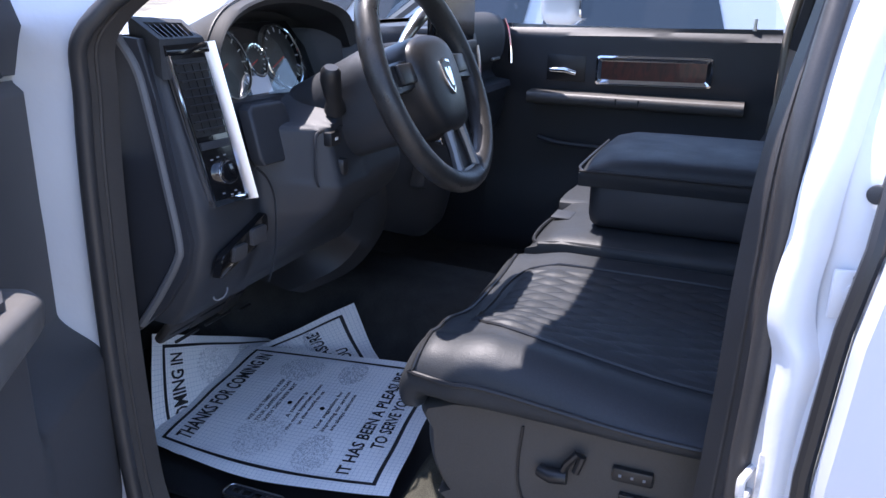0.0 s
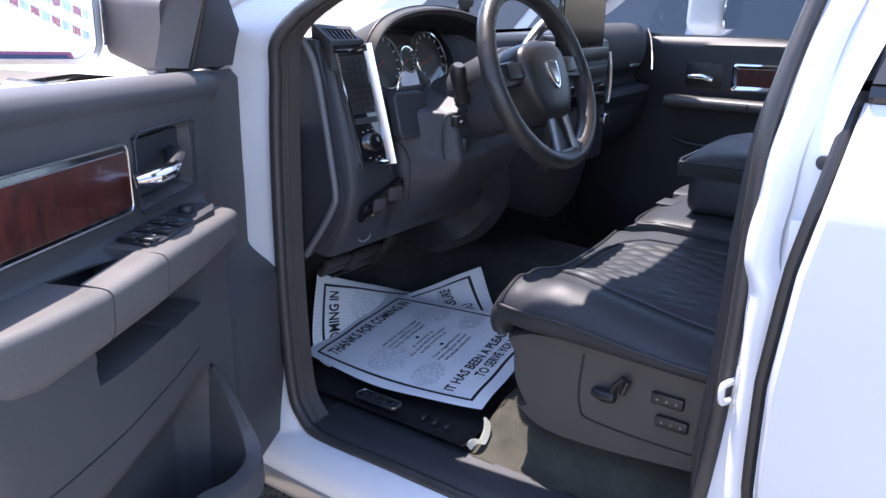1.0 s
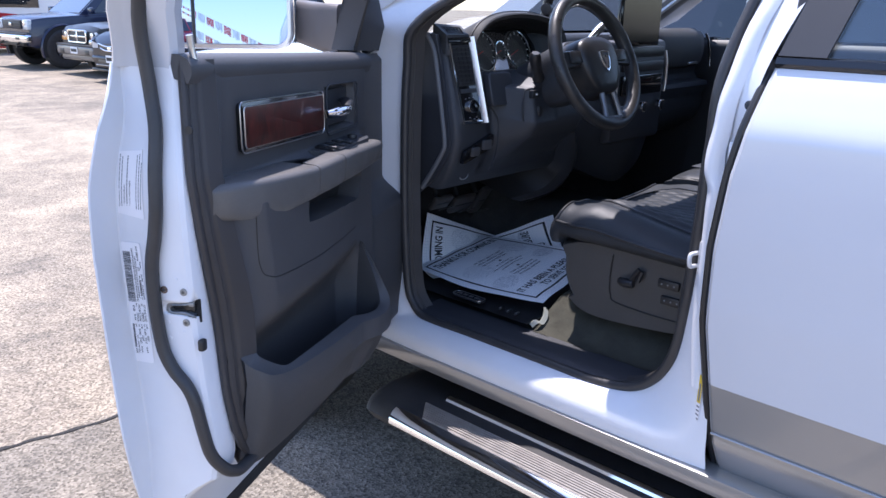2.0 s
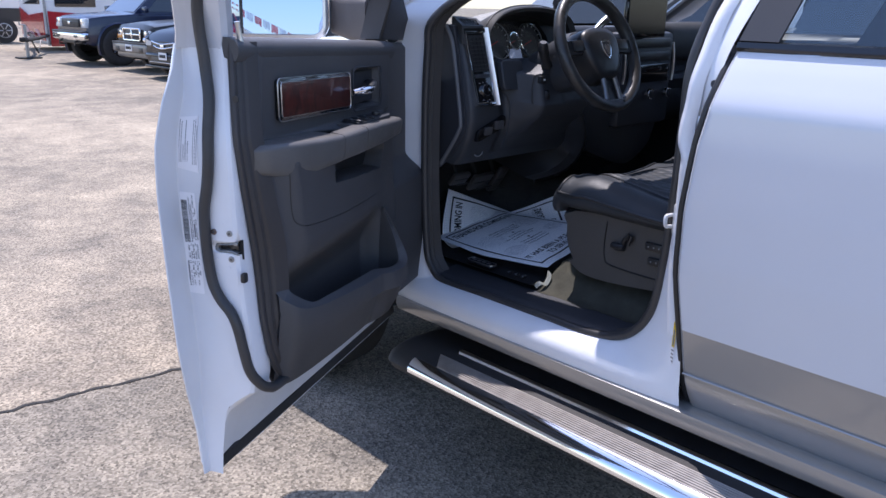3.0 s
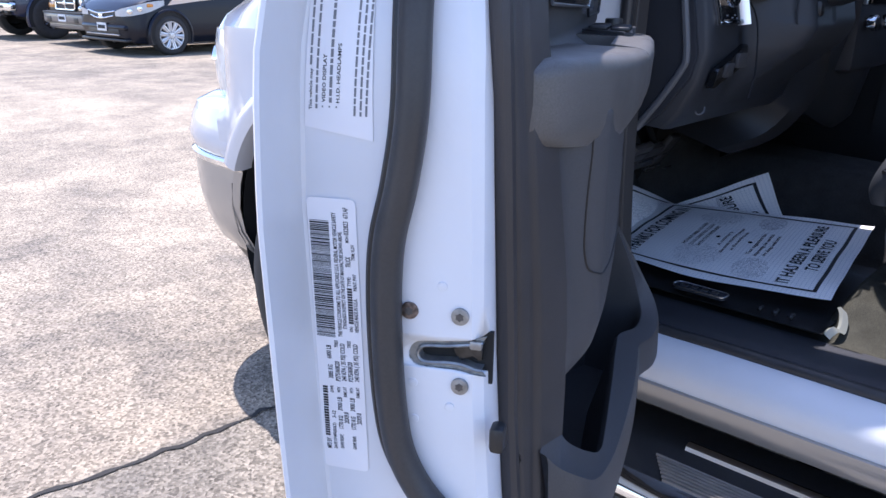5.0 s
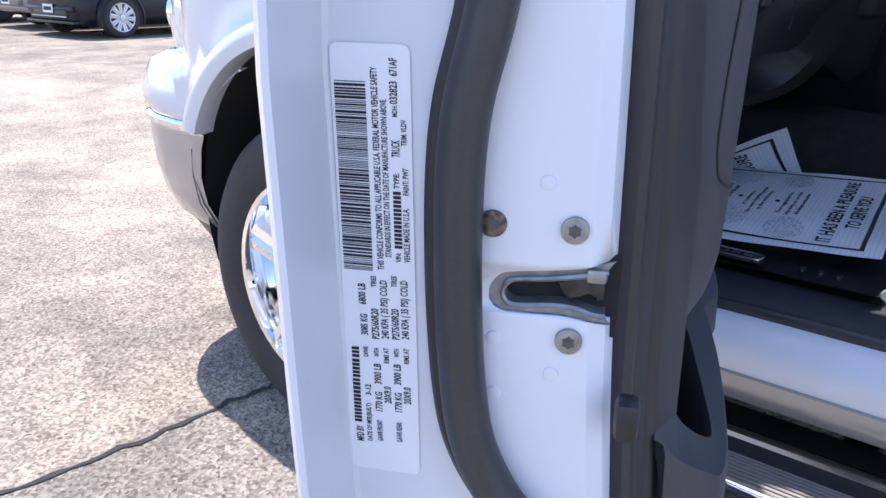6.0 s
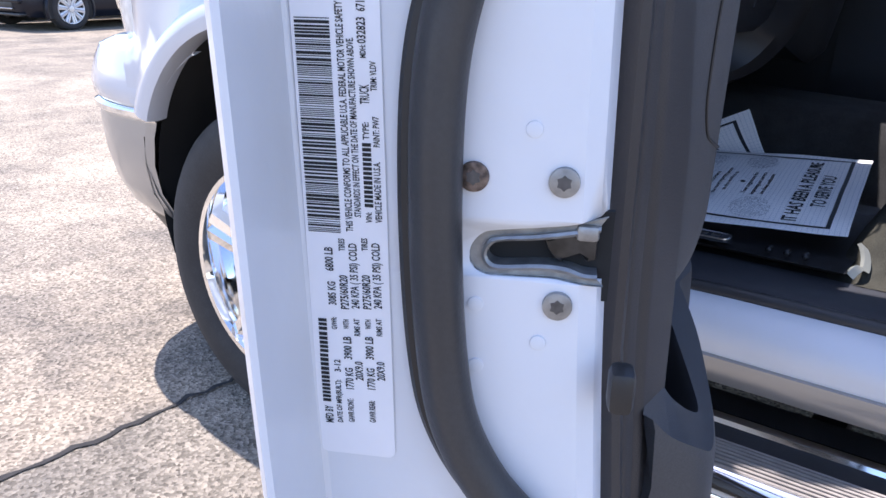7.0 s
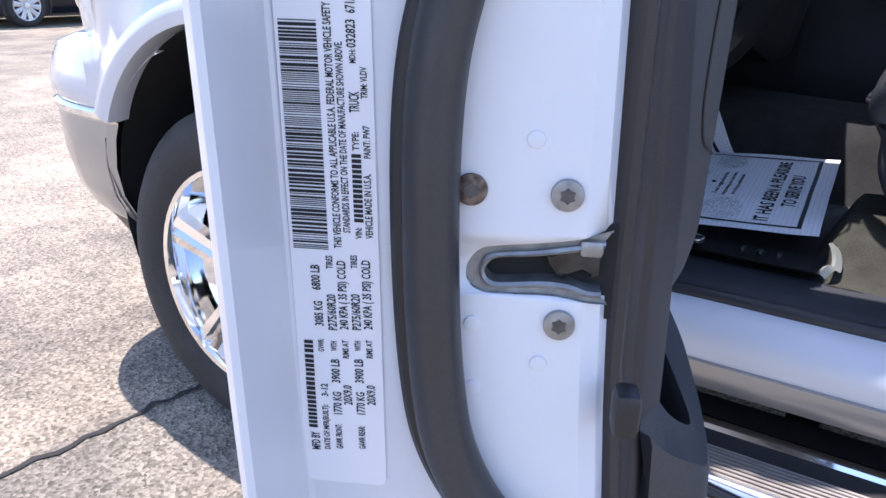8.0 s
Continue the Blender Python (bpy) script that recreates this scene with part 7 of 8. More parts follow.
    band([(0.742, 0.012), (0.70, 0.011), (0.62, 0.016), (0.54, 0.030), (0.48, 0.052), (0.445, 0.085)], "bumper_lower", SILVER, "silver grey lower bumper", parent=bump)
    band([(0.452, 0.078), (0.41, 0.10), (0.36, 0.125)], "air_dam", BLACK, "black air dam", parent=bump)
    for sgn in (-1, 1):
        k0, k1 = (2, 17) if sgn < 0 else (43, 58)
        hl = band([(0.915, 0.088), (0.95, 0.078), (1.02, 0.072), (1.10, 0.078), (1.14, 0.084)], "headlight", pbr("headlight lens", (0.62, 0.66, 0.66), 0.12, coat=1.0, var=0.2, scale=30), "clear headlight", k0, k1)
        part("lamp_bowl", disc((sgn * 0.79, 2.78, 1.04), (sgn * 0.4, 0.9, 0), 0.06, 0.02, 24, 0.005), CHROME, hl)
    band([(0.915, 0.11), (1.02, 0.095), (1.16, 0.11), (1.22, 0.15)], "grille", CHROME, "chrome grille", 16, 44)
    band([(1.125, 0.092), (1.14, 0.088), (1.18, 0.108), (1.225, 0.155), (1.25, 0.22), (1.27, 0.32)], "hood_nose", WHITE, "", 0, 60)


make_front()


def wheel(name, c, sgn, r=0.415, width=0.27, rim_r=0.275, label="", parent=None, rimmat=None, spokes=5, dish=0.0):
    """One wheel; sgn is the side of x on which its face looks out."""
    cx, cy, cz = c
    prof = [(-width, r * 0.70), (-width * 0.98, r * 0.90), (-width * 0.9, r * 0.985), (-width * 0.7, r), (-width * 0.3, r), (-width * 0.1, r * 0.985), (-0.004, r * 0.93), (0.006, r * 0.84), (0.004, r * 0.75), (-0.008, rim_r + 0.006), (-0.016, rim_r - 0.004)]
    n = 56
    rings = [[(cx + sgn * d, cy + rr * math.cos(2 * math.pi * k / n), cz + rr * math.sin(2 * math.pi * k / n)) for d, rr in prof] for k in range(n)]
    ob = part(name, loft(rings, False, False, True), TYRE, parent, label)
    rim = [(-0.012, rim_r + 0.004), (0.0, rim_r), (-0.002, rim_r - 0.012), (-0.02, rim_r - 0.02), (-0.09, rim_r - 0.035), (-0.12, 0.05)]
    rm = part("rim", loft([[(cx + sgn * d, cy + rr * math.cos(2 * math.pi * k / n), cz + rr * math.sin(2 * math.pi * k / n)) for d, rr in rim] for k in range(n)], False, False, True), rimmat or CHROME, ob, "chrome rim")
    for k in range(spokes):
        a = 2 * math.pi * (k + 0.25) / spokes
        bm = bmesh.new()
        rings = []
        for f in (0.0, 0.35, 0.7, 1.0):
            rr = 0.045 + (rim_r - 0.055) * f
            hw = 0.030 + 0.018 * f
            d0 = -0.028 + 0.018 * f + dish
            ring = []
            for w, d in ((-hw, d0 - 0.03), (-hw * 0.8, d0 - 0.004), (-hw * 0.25, d0), (0.0, d0 - 0.010), (hw * 0.25, d0), (hw * 0.8, d0 - 0.004), (hw, d0 - 0.03)):
                ring.append((cx + sgn * d, cy + rr * math.cos(a) - w * math.sin(a), cz + rr * math.sin(a) + w * math.cos(a)))
            rings.append(ring)
        loft(rings, True, True, False, bm)
        part("spoke", bm, rimmat or CHROME, ob)
    part("hub_cap", disc((cx - sgn * (0.035 - dish), cy, cz), (sgn, 0, 0), 0.05, 0.022, 24, 0.006), rimmat or CHROME, ob)
    for k in range(spokes):
        a = 2 * math.pi * (k + 0.75) / spokes
        part("wheel_nut", disc((cx - sgn * (0.03 - dish), cy + 0.068 * math.cos(a), cz + 0.068 * math.sin(a)), (sgn, 0, 0), 0.010, 0.014, 8, 0.002), rimmat or CHROME, ob)
    return ob


wheel("front_wheel", (-0.965, HUB[0], HUB[1]), -1, label="tyre on a chrome rim", parent=truck)
wheel("front_wheel", (0.965, HUB[0], HUB[1]), 1, label="tyre on a chrome rim", parent=truck)
wheel("rear_wheel", (-0.965, -1.48, HUB[1]), -1, label="tyre on a chrome rim", parent=truck)
wheel("rear_wheel", (0.965, -1.48, HUB[1]), 1, label="tyre on a chrome rim", parent=truck)


# ---- parked vehicles ----
def vehicle(name, label, m, paint, secs, cabin, wheels, wr=0.33, rimmat=None, lamps=(), grille=None, bumper=None, category="car", plate=True, face="plain", rim=0.62, spokes=7, tyre=0.22):
    """A parked vehicle whose nose points along its own -x from x = 0; secs: (x, half width, low, high) of the body, cabin: (x0, x1, x2, x3, z0, z1, half width)."""
    car = thing(name, m.translation, label, category, "parked vehicles")
    def T(p):
        return m @ Vector(p)
    def put(n, bm, mat, lab=""):
        for v in bm.verts:
            v.co = T(v.co)
        return part(n, bm, mat, car, lab)
    rings = []
    for x, hw, lo, hi in secs:
        rings.append([(x, w, z) for w, z in cr([(-hw * 0.92, lo), (-hw, lo + 0.15), (-hw, (lo + hi) / 2), (-hw * 0.97, hi - 0.10), (-hw * 0.86, hi - 0.01), (0, hi + 0.03), (hw * 0.86, hi - 0.01), (hw * 0.97, hi - 0.10), (hw, (lo + hi) / 2), (hw, lo + 0.15), (hw * 0.92, lo)], 31)])
    body = put("body", loft(rings), paint, "")
    x0, x1, x2, x3, z0, z1, hw = cabin
    def ring(x, f):
        zz = z0 + (z1 - z0) * f
        k = hw * (0.97 - 0.16 * f)
        return zz, k
    cab = bmesh.new()
    lowr = [(x0, -hw * 0.93, z0), (x3, -hw * 0.93, z0), (x3, hw * 0.93, z0), (x0, hw * 0.93, z0)]
    topr = [(x1, -hw * 0.76, z1), (x2, -hw * 0.76, z1), (x2, hw * 0.76, z1), (x1, hw * 0.76, z1)]
    loft([lowr, topr], True, True, False, cab)
    put("cabin", cab, paint)
    # windows set a little proud of the cabin
    def quad(a, b, c, d, out, name="window"):
        bm = bmesh.new()
        lo = [bm.verts.new(Vector(p) + Vector(out) * 0.012) for p in (a, b, c, d)]
        bm.faces.new(lo)
        hi = [bm.verts.new(Vector(p) - Vector(out) * 0.004) for p in (a, b, c, d)]
        for k in range(4):
            bm.faces.new((lo[k], lo[(k + 1) % 4], hi[(k + 1) % 4], hi[k]))
        put(name, bm, CARGLASS)
    def on(w_sign, f, x_low, x_high):
        return [(x_low + (x_high - x_low) * f, w_sign * hw * (0.93 - 0.17 * f), z0 + (z1 - z0) * f)][0]
    n = Vector((-(z1 - z0), 0, (x1 - x0))).normalized()
    if n.x > 0:
        n = -n
    quad(*[(x0 + (x1 - x0) * f, w * hw * (0.93 - 0.17 * f), z0 + (z1 - z0) * f) for f, w in ((0.06, -0.93), (0.06, 0.93), (0.92, 0.9), (0.92, -0.9))], n, "windscreen")
    for s in (-1, 1):
        cuts = [(0.10, 0.34), (0.37, 0.64), (0.67, 0.92)]
        for c0, c1 in cuts:
            pts = []
            for c, f in ((c0, 0.08), (c1, 0.08), (c1, 0.88), (c0, 0.88)):
                xl, xh = x0 + (x3 - x0) * c, x1 + (x2 - x1) * c
                pts.append((xl + (xh - xl) * f, s * hw * (0.93 - 0.17 * f), z0 + (z1 - z0) * f))
            quad(*pts, (0, s, 0.2))
        put("door_mirror", rbox((x0 + 0.22, s * (hw + 0.10), z0 + 0.10), (0.10, 0.20, 0.14), 0.03, 2), paint)
        for c in (0.36, 0.655):
            x = x0 + (x3 - x0) * c
            put("door_seam", tube([(x, s * (hw + 0.001), secs[1][2] + 0.1), (x, s * (hw + 0.001), z0 - 0.12)], 0.008, 5), BLACK)
    for wx, _ in wheels:
        for s in (-1, 1):
            side_y = max(h for x, h, lo, hi in secs)
            hub = T((wx, s * (side_y + 0.022), wr))
            w = wheel("wheel", (0, 0, 0), -1, wr, tyre, wr * rim, "", None, rimmat, spokes, 0.020)
            outward = m.to_3x3() @ Vector((0, s, 0))
            rot = Vector((-1, 0, 0)).rotation_difference(outward).to_matrix().to_4x4()
            mm = Matrix.Translation(hub) @ rot
            for o in (w, *w.children_recursive):
                o.data.transform(mm)
            w.parent, w.matrix_parent_inverse = car, Matrix.Translation(-car.location)
            # dark disc laid on the uncut body side for the shaded wheel well
            opening = [(wx + (wr + 0.085) * math.cos(t), wr + (wr + 0.085) * math.sin(t)) for t in np.linspace(-0.35, math.pi + 0.35, 26)]
            put("wheel_opening", slab(opening, lambda a, b, c: Vector((a, s * (side_y + c), b)), -0.10, 0.006), UNDER)
            put("wheel_flare", tube([(x, s * (side_y + 0.004), z) for x, z in opening], 0.03, 8, flat=0.7), paint)
    for lx, ly, lz, sx, sy, sz in lamps:
        for s in (-1, 1):
            if face == "van":
                pts = [(-0.012, 0.46, 0.66, 0.74), (-0.010, 0.68, 0.66, 0.79), (0.10, 0.862, 0.68, 0.84), (0.34, 0.966, 0.74, 0.90), (0.62, 0.990, 0.85, 0.93)]
                rings = [[(x, s * y, z0 + (z1 - z0) * f - 0.0) for f in (0.0, 0.25, 0.5, 0.75, 1.0)] for x, y, z0, z1 in cr(pts, 18)]
                lens = put("headlight", loft(rings, False, False), LENS)
                put("indicator", rbox((0.40, s * 0.962, 0.845), (0.20, 0.03, 0.06), 0.012, 2), AMBER)
                for q in ((0.06, 0.80, 0.745), (0.20, 0.895, 0.79)):
                    put("lamp_bowl", disc((q[0], s * q[1], q[2]), (-0.5, s * 0.85, 0), 0.045, 0.05, 18, 0.01), CHROME)
                continue
            put("headlight", rbox((lx, s * ly, lz), (sx, sy, sz), min(sx, sz) * 0.25, 2), LENS)
            put("lamp_bowl", disc((lx - sx / 2, s * (ly - sy * 0.1), lz + sz * 0.12), (-1, 0, 0), sz * 0.30, 0.012, 18, 0.004), CHROME)
            put("indicator", rbox((lx - 0.010, s * (ly + sy * 0.12), lz - sz * 0.26), (sx, sy * 0.86, sz * 0.46), 0.015, 2), AMBER if face == "cross" else LENS)
            put("side_lamp", rbox((lx + 0.08, s * (ly + sy * 0.48), lz), (0.16, sy * 0.12, sz * 0.86), 0.02, 2), AMBER if face == "cross" else LENS)
    if grille:
        gx, gz, gw, gh = grille
        put("grille", rbox((gx, 0, gz), (0.06, gw, gh), 0.03, 2), BLACK)
        if face == "cross":
            frame_line = [(gx - 0.035, y, gz + z) for y, z in roundrect(gw, gh, 0.05)]
            put("grille_frame", tube(frame_line, 0.022, 8, True), CHROME)
            put("grille_bar", rbox((gx - 0.035, 0, gz), (0.03, gw, 0.035), 0.008, 2), CHROME)
            put("grille_bar", rbox((gx - 0.035, 0, gz), (0.03, 0.035, gh), 0.008, 2), CHROME)
            for k in (-1, 1):
                put("grille_slat", rbox((gx - 0.032, 0, gz + k * gh * 0.25), (0.02, gw * 0.94, 0.012), 0.004, 1), TRIM)
        elif face == "van":
            for dz, half in ((0.05, 0.50), (-0.03, 0.42)):
                put("grille_bar", tube(cr([(gx - 0.02, -gw * half, gz + dz + 0.03), (gx - 0.055, -gw * 0.2, gz + dz), (gx - 0.06, 0, gz + dz - 0.012), (gx - 0.055, gw * 0.2, gz + dz), (gx - 0.02, gw * half, gz + dz + 0.03)], 20), 0.018, 8, flat=0.8), CHROME)
            put("lower_intake", rbox((gx - 0.01, 0, 0.40), (0.06, 1.05, 0.16), 0.03, 2), BLACK)
            put("intake_bar", rbox((gx - 0.045, 0, 0.345), (0.03, 1.1, 0.02), 0.006, 1), DULLCHROME)
            put("lip", rbox((gx + 0.02, 0, 0.255), (0.16, 1.5, 0.05), 0.02, 2), BLACK)
        else:
            for k in range(4):
                put("grille_bar", rbox((gx - 0.03, 0, gz - gh / 2 + gh * (k + 0.5) / 4), (0.02, gw * 0.98, 0.014), 0.004, 1), TRIM if face == "lifted" else CHROME)
        put("grille_badge", rbox((gx - 0.05, 0, gz), (0.03, 0.13, 0.07), 0.01, 2), CHROME)
    if bumper:
        bx, bz, bw, bh, mat = bumper
        put("bumper", rbox((bx, 0, bz), (0.18, bw, bh), 0.05, 3), mat)
        if face == "lifted":
            put("bumper_top", rbox((bx - 0.01, 0, bz + bh * 0.52), (0.17, bw * 0.97, 0.045), 0.015, 2), BLACK)
            put("valence", rbox((bx + 0.04, 0, bz - bh * 0.62), (0.14, bw * 0.72, 0.10), 0.03, 2), BLACK)
            for k in (-1, 1):
                put("tow_hook", tube([(bx + 0.05, k * 0.45, bz - 0.10), (bx - 0.10, k * 0.45, bz - 0.13), (bx - 0.10, k * 0.45, bz - 0.19), (bx + 0.02, k * 0.45, bz - 0.20)], 0.022, 8), BLACK)
                put("bumper_slot", rbox((bx - 0.088, k * 0.52, bz), (0.012, 0.22, 0.06), 0.01, 1), BLACK)
            put("axle", tube([(0.72, -0.8, 0.42), (0.72, 0.0, 0.40), (0.72, 0.8, 0.42)], 0.06, 10), UNDER)
            put("brush_guard_bar", rbox((0.74, 0, 0.62), (0.25, 1.2, 0.12), 0.03, 2), UNDER)
        if face == "cross":
            put("valence", rbox((bx + 0.05, 0, bz - bh * 0.62), (0.16, bw * 0.90, 0.16), 0.05, 3), mat)
            for k in (-1, 1):
                put("fog_opening", rbox((bx - 0.085, k * bw * 0.34, bz - 0.03), (0.02, 0.20, 0.10), 0.02, 2), BLACK)
            put("bumper_pad", rbox((bx - 0.02, 0, bz + bh * 0.46), (0.16, bw * 0.98, 0.04), 0.012, 2), BLACK)
        if plate:
            put("plate", rbox((bx - 0.095, 0, bz), (0.012, 0.31, 0.14), 0.004, 1), PAPER)
            put("plate_bar", rbox((bx - 0.103, 0, bz), (0.004, 0.24, 0.06), 0.0), INK)
    return car


BUMPERGREY = pbr("metallic grey bumper", (0.16, 0.16, 0.165), 0.35, metal=0.4, coat=0.5)
CARGLASS = pbr("car glass", (0.02, 0.024, 0.028), 0.05, coat=1.0)
LENS = pbr("lamp lens", (0.50, 0.53, 0.55), 0.12, coat=1.0, var=0.08, scale=12)
AMBER = pbr("amber lens", (0.65, 0.25, 0.02), 0.2, coat=0.8)
NAVY = pbr("dark blue paint", (0.010, 0.016, 0.045), 0.25, coat=0.35)
NIGHT = pbr("black blue paint", (0.004, 0.006, 0.014), 0.3, coat=0.1, spec=0.3)
TAUPE = pbr("grey green paint", (0.028, 0.030, 0.030), 0.3, coat=0.15, spec=0.3)
RED = pbr("red paint", (0.42, 0.015, 0.02), 0.25, coat=1.0)
MAROON = pbr("dark red paint", (0.22, 0.012, 0.016), 0.25, coat=1.0)
CREAM = pbr("off-white panel", (0.72, 0.73, 0.74), 0.4, var=0.03, scale=3)


def place(x, y, yaw):
    return Matrix.Translation((x, y, 0)) @ Matrix.Rotation(radians(yaw), 4, "Z")


vehicle("minivan", "black-blue minivan parked on the asphalt", place(4.40, 14.6, 3), NIGHT,
        [(0.0, 0.70, 0.30, 0.72), (0.12, 0.86, 0.22, 0.86), (0.35, 0.95, 0.20, 0.95), (0.95, 0.99, 0.20, 1.06), (1.5, 1.0, 0.20, 1.10), (4.4, 1.0, 0.22, 1.10), (4.9, 0.95, 0.28, 1.08), (5.1, 0.85, 0.35, 1.0)],
        (1.15, 2.15, 4.6, 5.0, 1.08, 1.74, 0.98), ((0.70, 0.985), (3.75, 0.985)), 0.34, pbr("alloy", (0.60, 0.61, 0.63), 0.3, metal=0.5),
        ((0.18, 0.66, 0.76, 0.30, 0.42, 0.15),), (0.02, 0.66, 0.9, 0.16), (0.06, 0.47, 1.5, 0.10, NIGHT), "minivan", face="van", rim=0.70, spokes=10)
vehicle("compact_pickup", "dark grey-green compact pickup parked on the asphalt", place(4.80, 16.9, 2), TAUPE,
        [(0.0, 0.76, 0.36, 0.90), (0.10, 0.84, 0.32, 1.00), (0.5, 0.88, 0.32, 1.05), (1.35, 0.89, 0.34, 1.10), (1.6, 0.89, 0.36, 1.10), (4.9, 0.88, 0.45, 1.05), (5.0, 0.84, 0.5, 1.0)],
        (1.35, 1.95, 2.9, 3.1, 1.06, 1.66, 0.86), ((0.85, 0.90), (3.9, 0.90)), 0.35, None,
        ((0.06, 0.62, 0.80, 0.12, 0.30, 0.20),), (0.0, 0.80, 0.80, 0.24), (-0.04, 0.52, 1.65, 0.22, BUMPERGREY), "pickup", face="cross", rim=0.58)
vehicle("lifted_pickup", "dark blue lifted pickup with big tyres on the asphalt", place(4.45, 19.55, 2), NAVY,
        [(0.0, 0.84, 0.52, 1.06), (0.10, 0.92, 0.48, 1.13), (0.4, 0.96, 0.46, 1.17), (1.1, 0.97, 0.46, 1.22), (1.4, 0.97, 0.46, 1.22), (5.3, 0.97, 0.50, 1.20), (5.4, 0.93, 0.55, 1.16)],
        (1.15, 1.95, 3.8, 4.0, 1.20, 1.86, 0.94), ((0.72, 0.93), (4.3, 0.93)), 0.45, DARKCHROME,
        ((0.04, 0.70, 0.98, 0.12, 0.30, 0.22),), (0.0, 0.98, 0.98, 0.20), (-0.05, 0.68, 1.80, 0.19, CHROME), "pickup", plate=False, face="lifted", rim=0.52, spokes=8, tyre=0.30)


def make_trailer():
    t = thing("box_trailer", (5.7, 25.0, 0), "white and red box trailer on the asphalt", "trailer")
    part("box", rbox((8.85, 26.2, 1.62), (6.4, 2.4, 2.9), 0.14, 4), CREAM, t)
    part("red_band", slab([(5.72, 0.14), (12.0, 0.14), (12.0, 0.75), (7.2, 0.85), (6.5, 1.10), (5.72, 1.16)], lambda a, b, c: Vector((a, 24.99 - c, b)), 0.0, 0.02), RED, t, "red lower band")
    part("front_band", slab([(25.15, 0.30), (27.2, 0.42), (27.2, 1.25), (26.4, 1.02), (25.15, 1.12)], lambda a, b, c: Vector((5.64 - c, a, b)), 0.0, 0.02), RED, t, "red swept front band")
    for y0, y1, z0, z1 in ((25.3, 25.5, 0.30, 0.62), (25.8, 25.95, 0.34, 0.55), (26.3, 26.6, 0.38, 0.70)):
        part("pale_sweep", slab([(y0, z0), (y1, z0), (y1 + 0.5, z1), (y0 + 0.42, z1)], lambda a, b, c: Vector((5.616 - c, a, b)), 0.0, 0.006), pbr("pink graphic", (0.62, 0.40, 0.40), 0.4), t)
    part("corner_trim", tube([(5.68, 25.03, 0.16), (5.655, 25.02, 1.2), (5.66, 25.02, 2.9)], 0.035, 8), STEEL, t)
    part("front_window", rbox((5.645, 26.1, 1.72), (0.03, 1.5, 0.75), 0.01, 2), CARGLASS, t)
    part("side_window", rbox((6.55, 24.985, 1.66), (1.2, 0.03, 0.75), 0.01, 2), CARGLASS, t)
    part("trailer_door", rbox((8.1, 24.985, 1.65), (0.7, 0.03, 1.9), 0.01, 2), CREAM, t)
    part("tongue", tube([(5.75, 25.2, 0.46), (4.9, 23.4, 0.46), (4.12, 21.9, 0.48)], 0.05, 8), UNDER, t)
    part("tongue", tube([(5.75, 27.1, 0.46), (5.0, 24.2, 0.46), (4.25, 22.2, 0.47)], 0.05, 8), UNDER, t)
    part("coupler", rbox((4.02, 21.8, 0.50), (0.34, 0.16, 0.12), 0.03, 2, Matrix.Rotation(radians(62), 4, "Z")), UNDER, t)
    part("jack", tube([(4.2, 22.2, 0.03), (4.2, 22.2, 0.85)], 0.045, 8), STEEL, t)
    part("jack_crank", tube([(4.2, 22.2, 0.85), (4.05, 22.1, 0.86), (4.05, 22.1, 0.94)], 0.02, 6), STEEL, t)
    part("jack_foot", rbox((4.2, 22.2, 0.02), (0.55, 0.45, 0.04), 0.01, 1), UNDER, t)
    part("safety_chain", tube([(4.5, 22.8, 0.44), (4.55, 22.6, 0.18), (4.5, 22.3, 0.12), (4.35, 22.2, 0.40)], 0.015, 6), UNDER, t)
    part("cable", tube(cr([(5.3, 24.5, 0.45), (5.0, 23.8, 0.12), (4.7, 23.0, 0.10), (4.4, 22.4, 0.45)], 20), 0.014, 6), BLACK, t)
    for y in (25.1, 27.3):
        part("wheel", tube([(9.6, y - 0.1, 0.36), (9.6, y + 0.1, 0.36)], 0.36, 20), TYRE, t)
    w = thing("work_truck", (4.5, 31.5, 0), "white utility truck with black letters on its side", "truck")
    part("body", rbox((4.3, 31.2, 1.75), (4.6, 2.0, 1.9), 0.08, 2), CREAM, w)
    part("lower_side", rbox((4.3, 30.19, 0.95), (4.5, 0.05, 0.45), 0.02, 1), BLACK, w)
    part("side_lettering", text_mesh("MPA", 0.75, lambda a, b: Vector((5.0 + a, 30.18, 1.75 + b)), bold=0.02), INK, w)
    for x in (2.9, 5.93):
        part("wheel", tube([(x, 30.15, 0.43), (x, 30.45, 0.43)], 0.43, 24), TYRE, w)
        part("rim", disc((x, 30.15, 0.43), (0, -1, 0), 0.24, 0.02, 20, 0.01), BLACK, w)
        part("rim_ring", tube([(x + 0.235 * math.cos(t), 30.12, 0.43 + 0.235 * math.sin(t)) for t in np.linspace(0, 2 * math.pi, 25)[:-1]], 0.016, 6, True), DULLCHROME, w)
        for k in range(6):
            part("rim_spoke", tube([(x + r * math.cos(k * math.pi / 3), 30.115, 0.43 + r * math.sin(k * math.pi / 3)) for r in (0.05, 0.13, 0.23)], 0.018, 6), DULLCHROME, w)


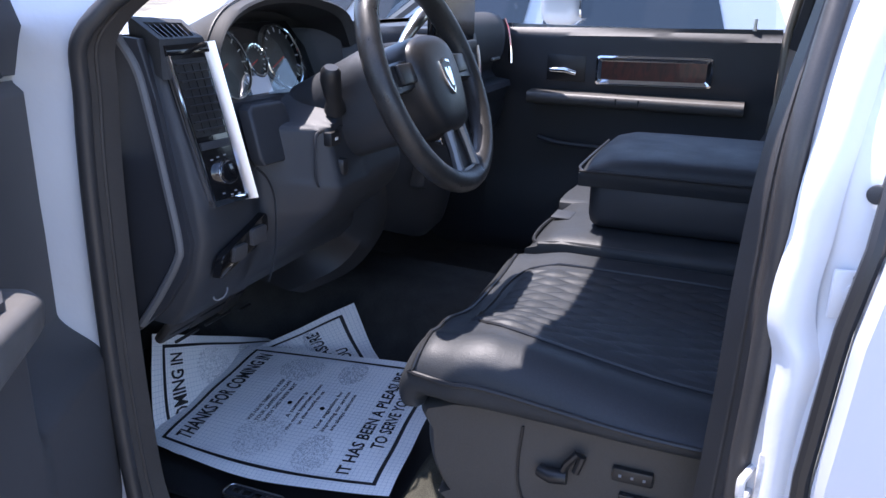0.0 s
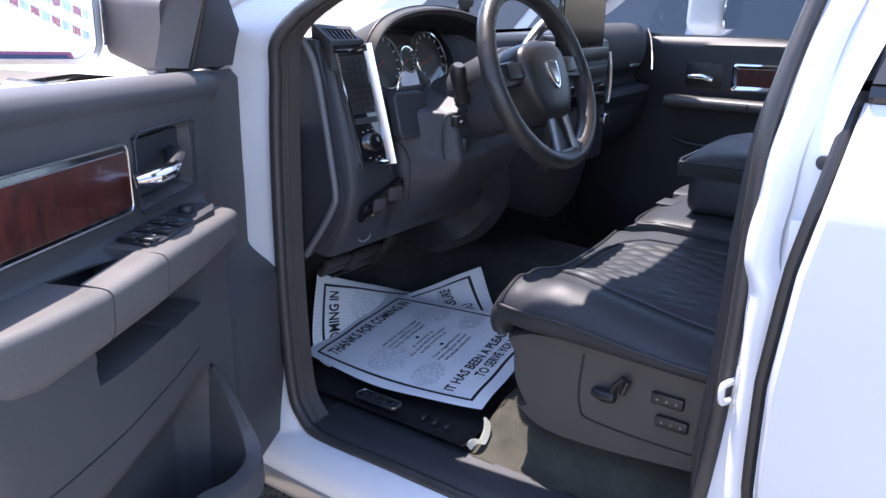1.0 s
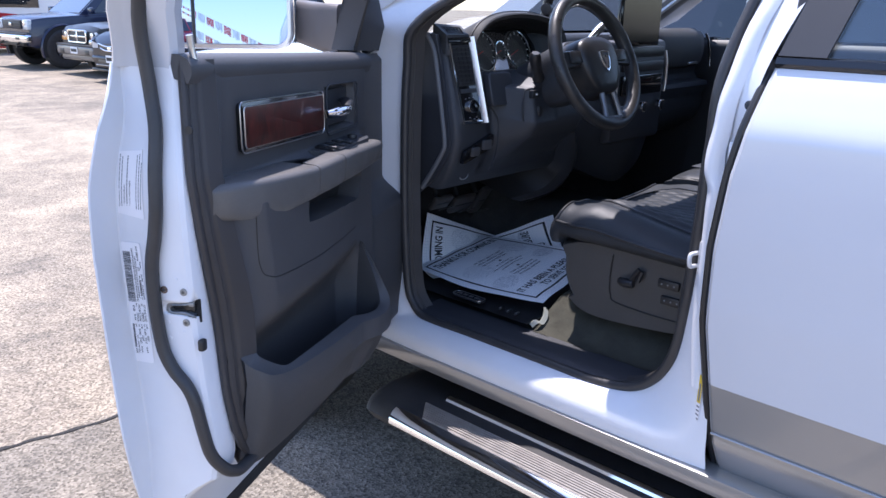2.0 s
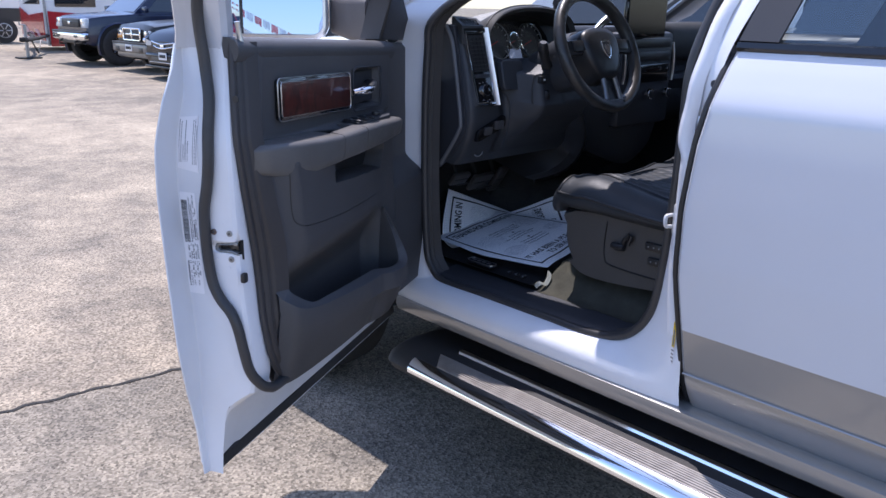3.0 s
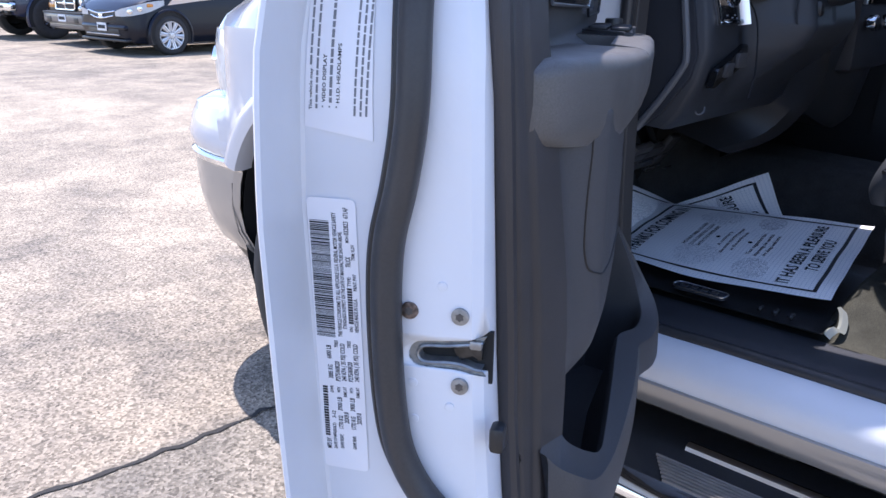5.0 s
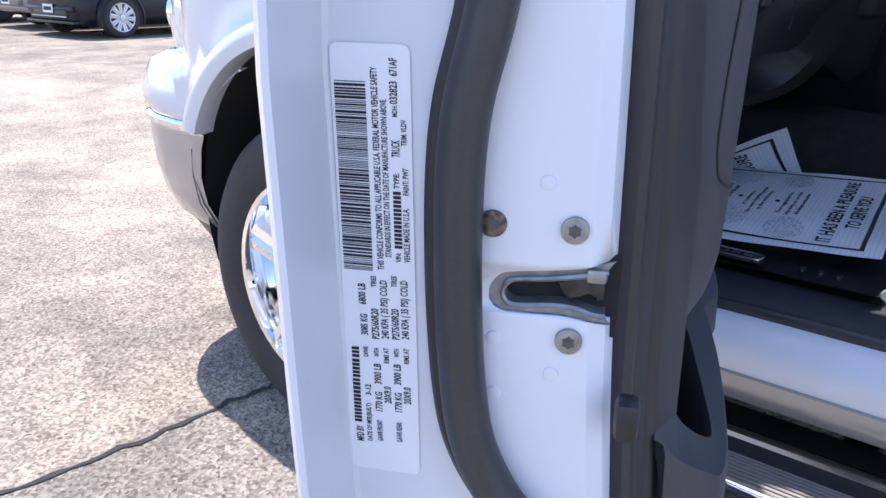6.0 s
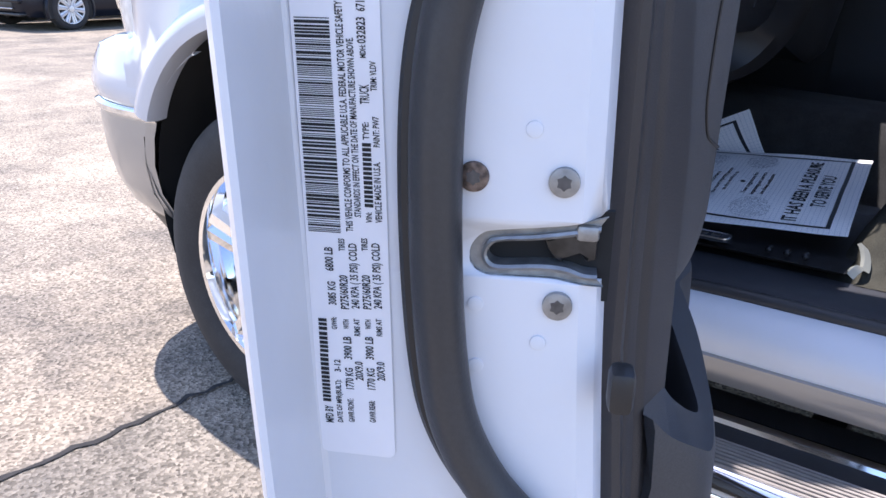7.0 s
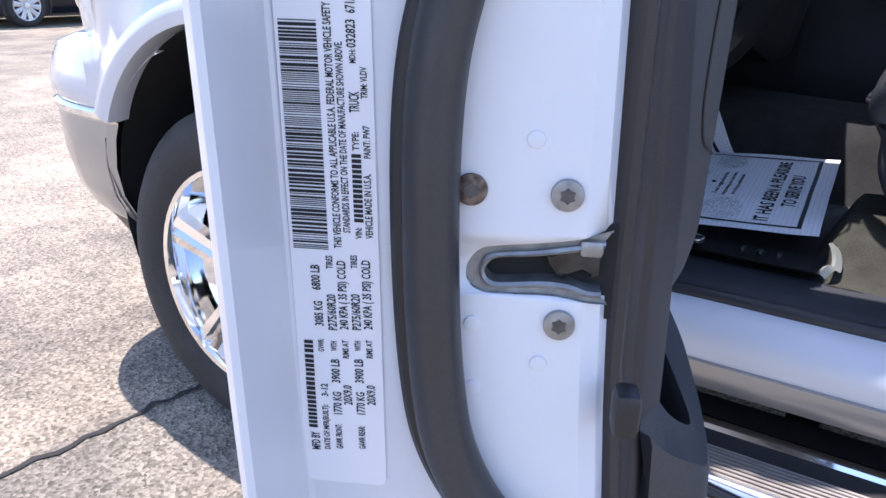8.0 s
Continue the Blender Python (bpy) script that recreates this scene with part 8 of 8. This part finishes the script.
def make_pennants(name, p, q, sag, seed):
    """A string of shiny fringe pennants between two posts."""
    p, q = Vector(p), Vector(q)
    way = (q - p)
    n = int(way.length / 0.30)
    st = thing(name, tuple(p), "string of red and silver fringe pennants between posts", "pennant string", "pennant strings")
    def at(f):
        return p.lerp(q, f) - Vector((0, 0, sag * 4 * f * (1 - f)))
    part("cord", tube([at(k / 30) for k in range(31)], 0.006, 6), PAPER, st)
    rng = random.Random(seed)
    flat = Vector((way.x, way.y, 0)).normalized()
    for k in range(n):
        a, b = at((k + 0.08) / n), at((k + 0.92) / n)
        bm = bmesh.new()
        for j in range(9):
            f0, f1 = j / 9, (j + 0.8) / 9
            drop = rng.uniform(0.22, 0.30)
            off = flat.cross(Vector((0, 0, 1))) * rng.uniform(-0.04, 0.04)
            q0, q1 = a.lerp(b, f0), a.lerp(b, f1)
            d = Vector((0, 0, -drop)) + off
            bm.faces.new([bm.verts.new(v) for v in (q0, q1, q1 + d, q0 + d)])
        part("pennant", bm, FOILRED if k % 2 else FOIL, st)
    for e, up in ((p, 0.15), (q, 0.15)):
        part("post", tube([(e.x, e.y, 0.0), (e.x, e.y, e.z / 2), (e.x, e.y, e.z + up)], 0.04, 10), STEEL, st)


FOIL = pbr("silver foil", (0.72, 0.72, 0.72), 0.35, metal=0.4, var=0.1, scale=8)
FOILRED = pbr("red foil", (0.62, 0.02, 0.04), 0.35, metal=0.2, var=0.1, scale=8)
make_pennants("pennant_string", (-25.8, -7.3, 6.1), (-21.4, -14.9, 1.9), 0.05, 5)
make_pennants("pennant_string", (-25.8, -7.3, 5.7), (-21.6, -14.6, 1.35), 0.05, 6)
make_trailer()
vehicle("white_suv", "white vehicle parked beside the truck", place(2.95, 5.2, -90), WHITE,
        [(0.0, 0.78, 0.45, 0.95), (0.12, 0.9, 0.40, 1.08), (0.6, 0.95, 0.40, 1.15), (1.4, 0.96, 0.40, 1.22), (5.0, 0.96, 0.45, 1.20), (5.2, 0.9, 0.5, 1.1)],
        (1.3, 2.2, 4.7, 5.0, 1.20, 1.85, 0.94), ((1.0, 0.97), (4.0, 0.97)), 0.38, None, ((0.08, 0.68, 0.88, 0.15, 0.32, 0.18),), (0.0, 0.86, 0.9, 0.2), (0.0, 0.55, 1.7, 0.2, SILVER), "suv")
vehicle("red_wagon", "dark red car parked on the asphalt", place(-8.6, -2.6, 205), MAROON,
        [(0.0, 0.72, 0.35, 0.75), (0.12, 0.86, 0.25, 0.86), (0.6, 0.92, 0.25, 0.95), (1.3, 0.93, 0.25, 1.02), (4.5, 0.93, 0.28, 1.05), (4.7, 0.86, 0.35, 1.0)],
        (1.1, 1.9, 4.2, 4.6, 1.0, 1.62, 0.9), ((0.9, 0.92), (3.7, 0.92)), 0.34, None, ((0.12, 0.66, 0.72, 0.2, 0.36, 0.14),), (0.02, 0.62, 0.8, 0.16), (0.05, 0.42, 1.5, 0.16, MAROON), "car")
vehicle("black_sedan", "black car parked on the asphalt", place(-13.5, -7.2, 200), NIGHT,
        [(0.0, 0.72, 0.35, 0.75), (0.12, 0.86, 0.25, 0.86), (0.6, 0.92, 0.25, 0.92), (1.3, 0.93, 0.25, 0.96), (4.3, 0.93, 0.28, 1.0), (4.6, 0.86, 0.35, 0.95)],
        (1.1, 2.0, 3.5, 4.2, 0.95, 1.45, 0.9), ((0.9, 0.92), (3.7, 0.92)), 0.33, None, ((0.12, 0.66, 0.70, 0.2, 0.36, 0.14),), (0.02, 0.62, 0.8, 0.16), (0.05, 0.42, 1.5, 0.16, NIGHT), "car")
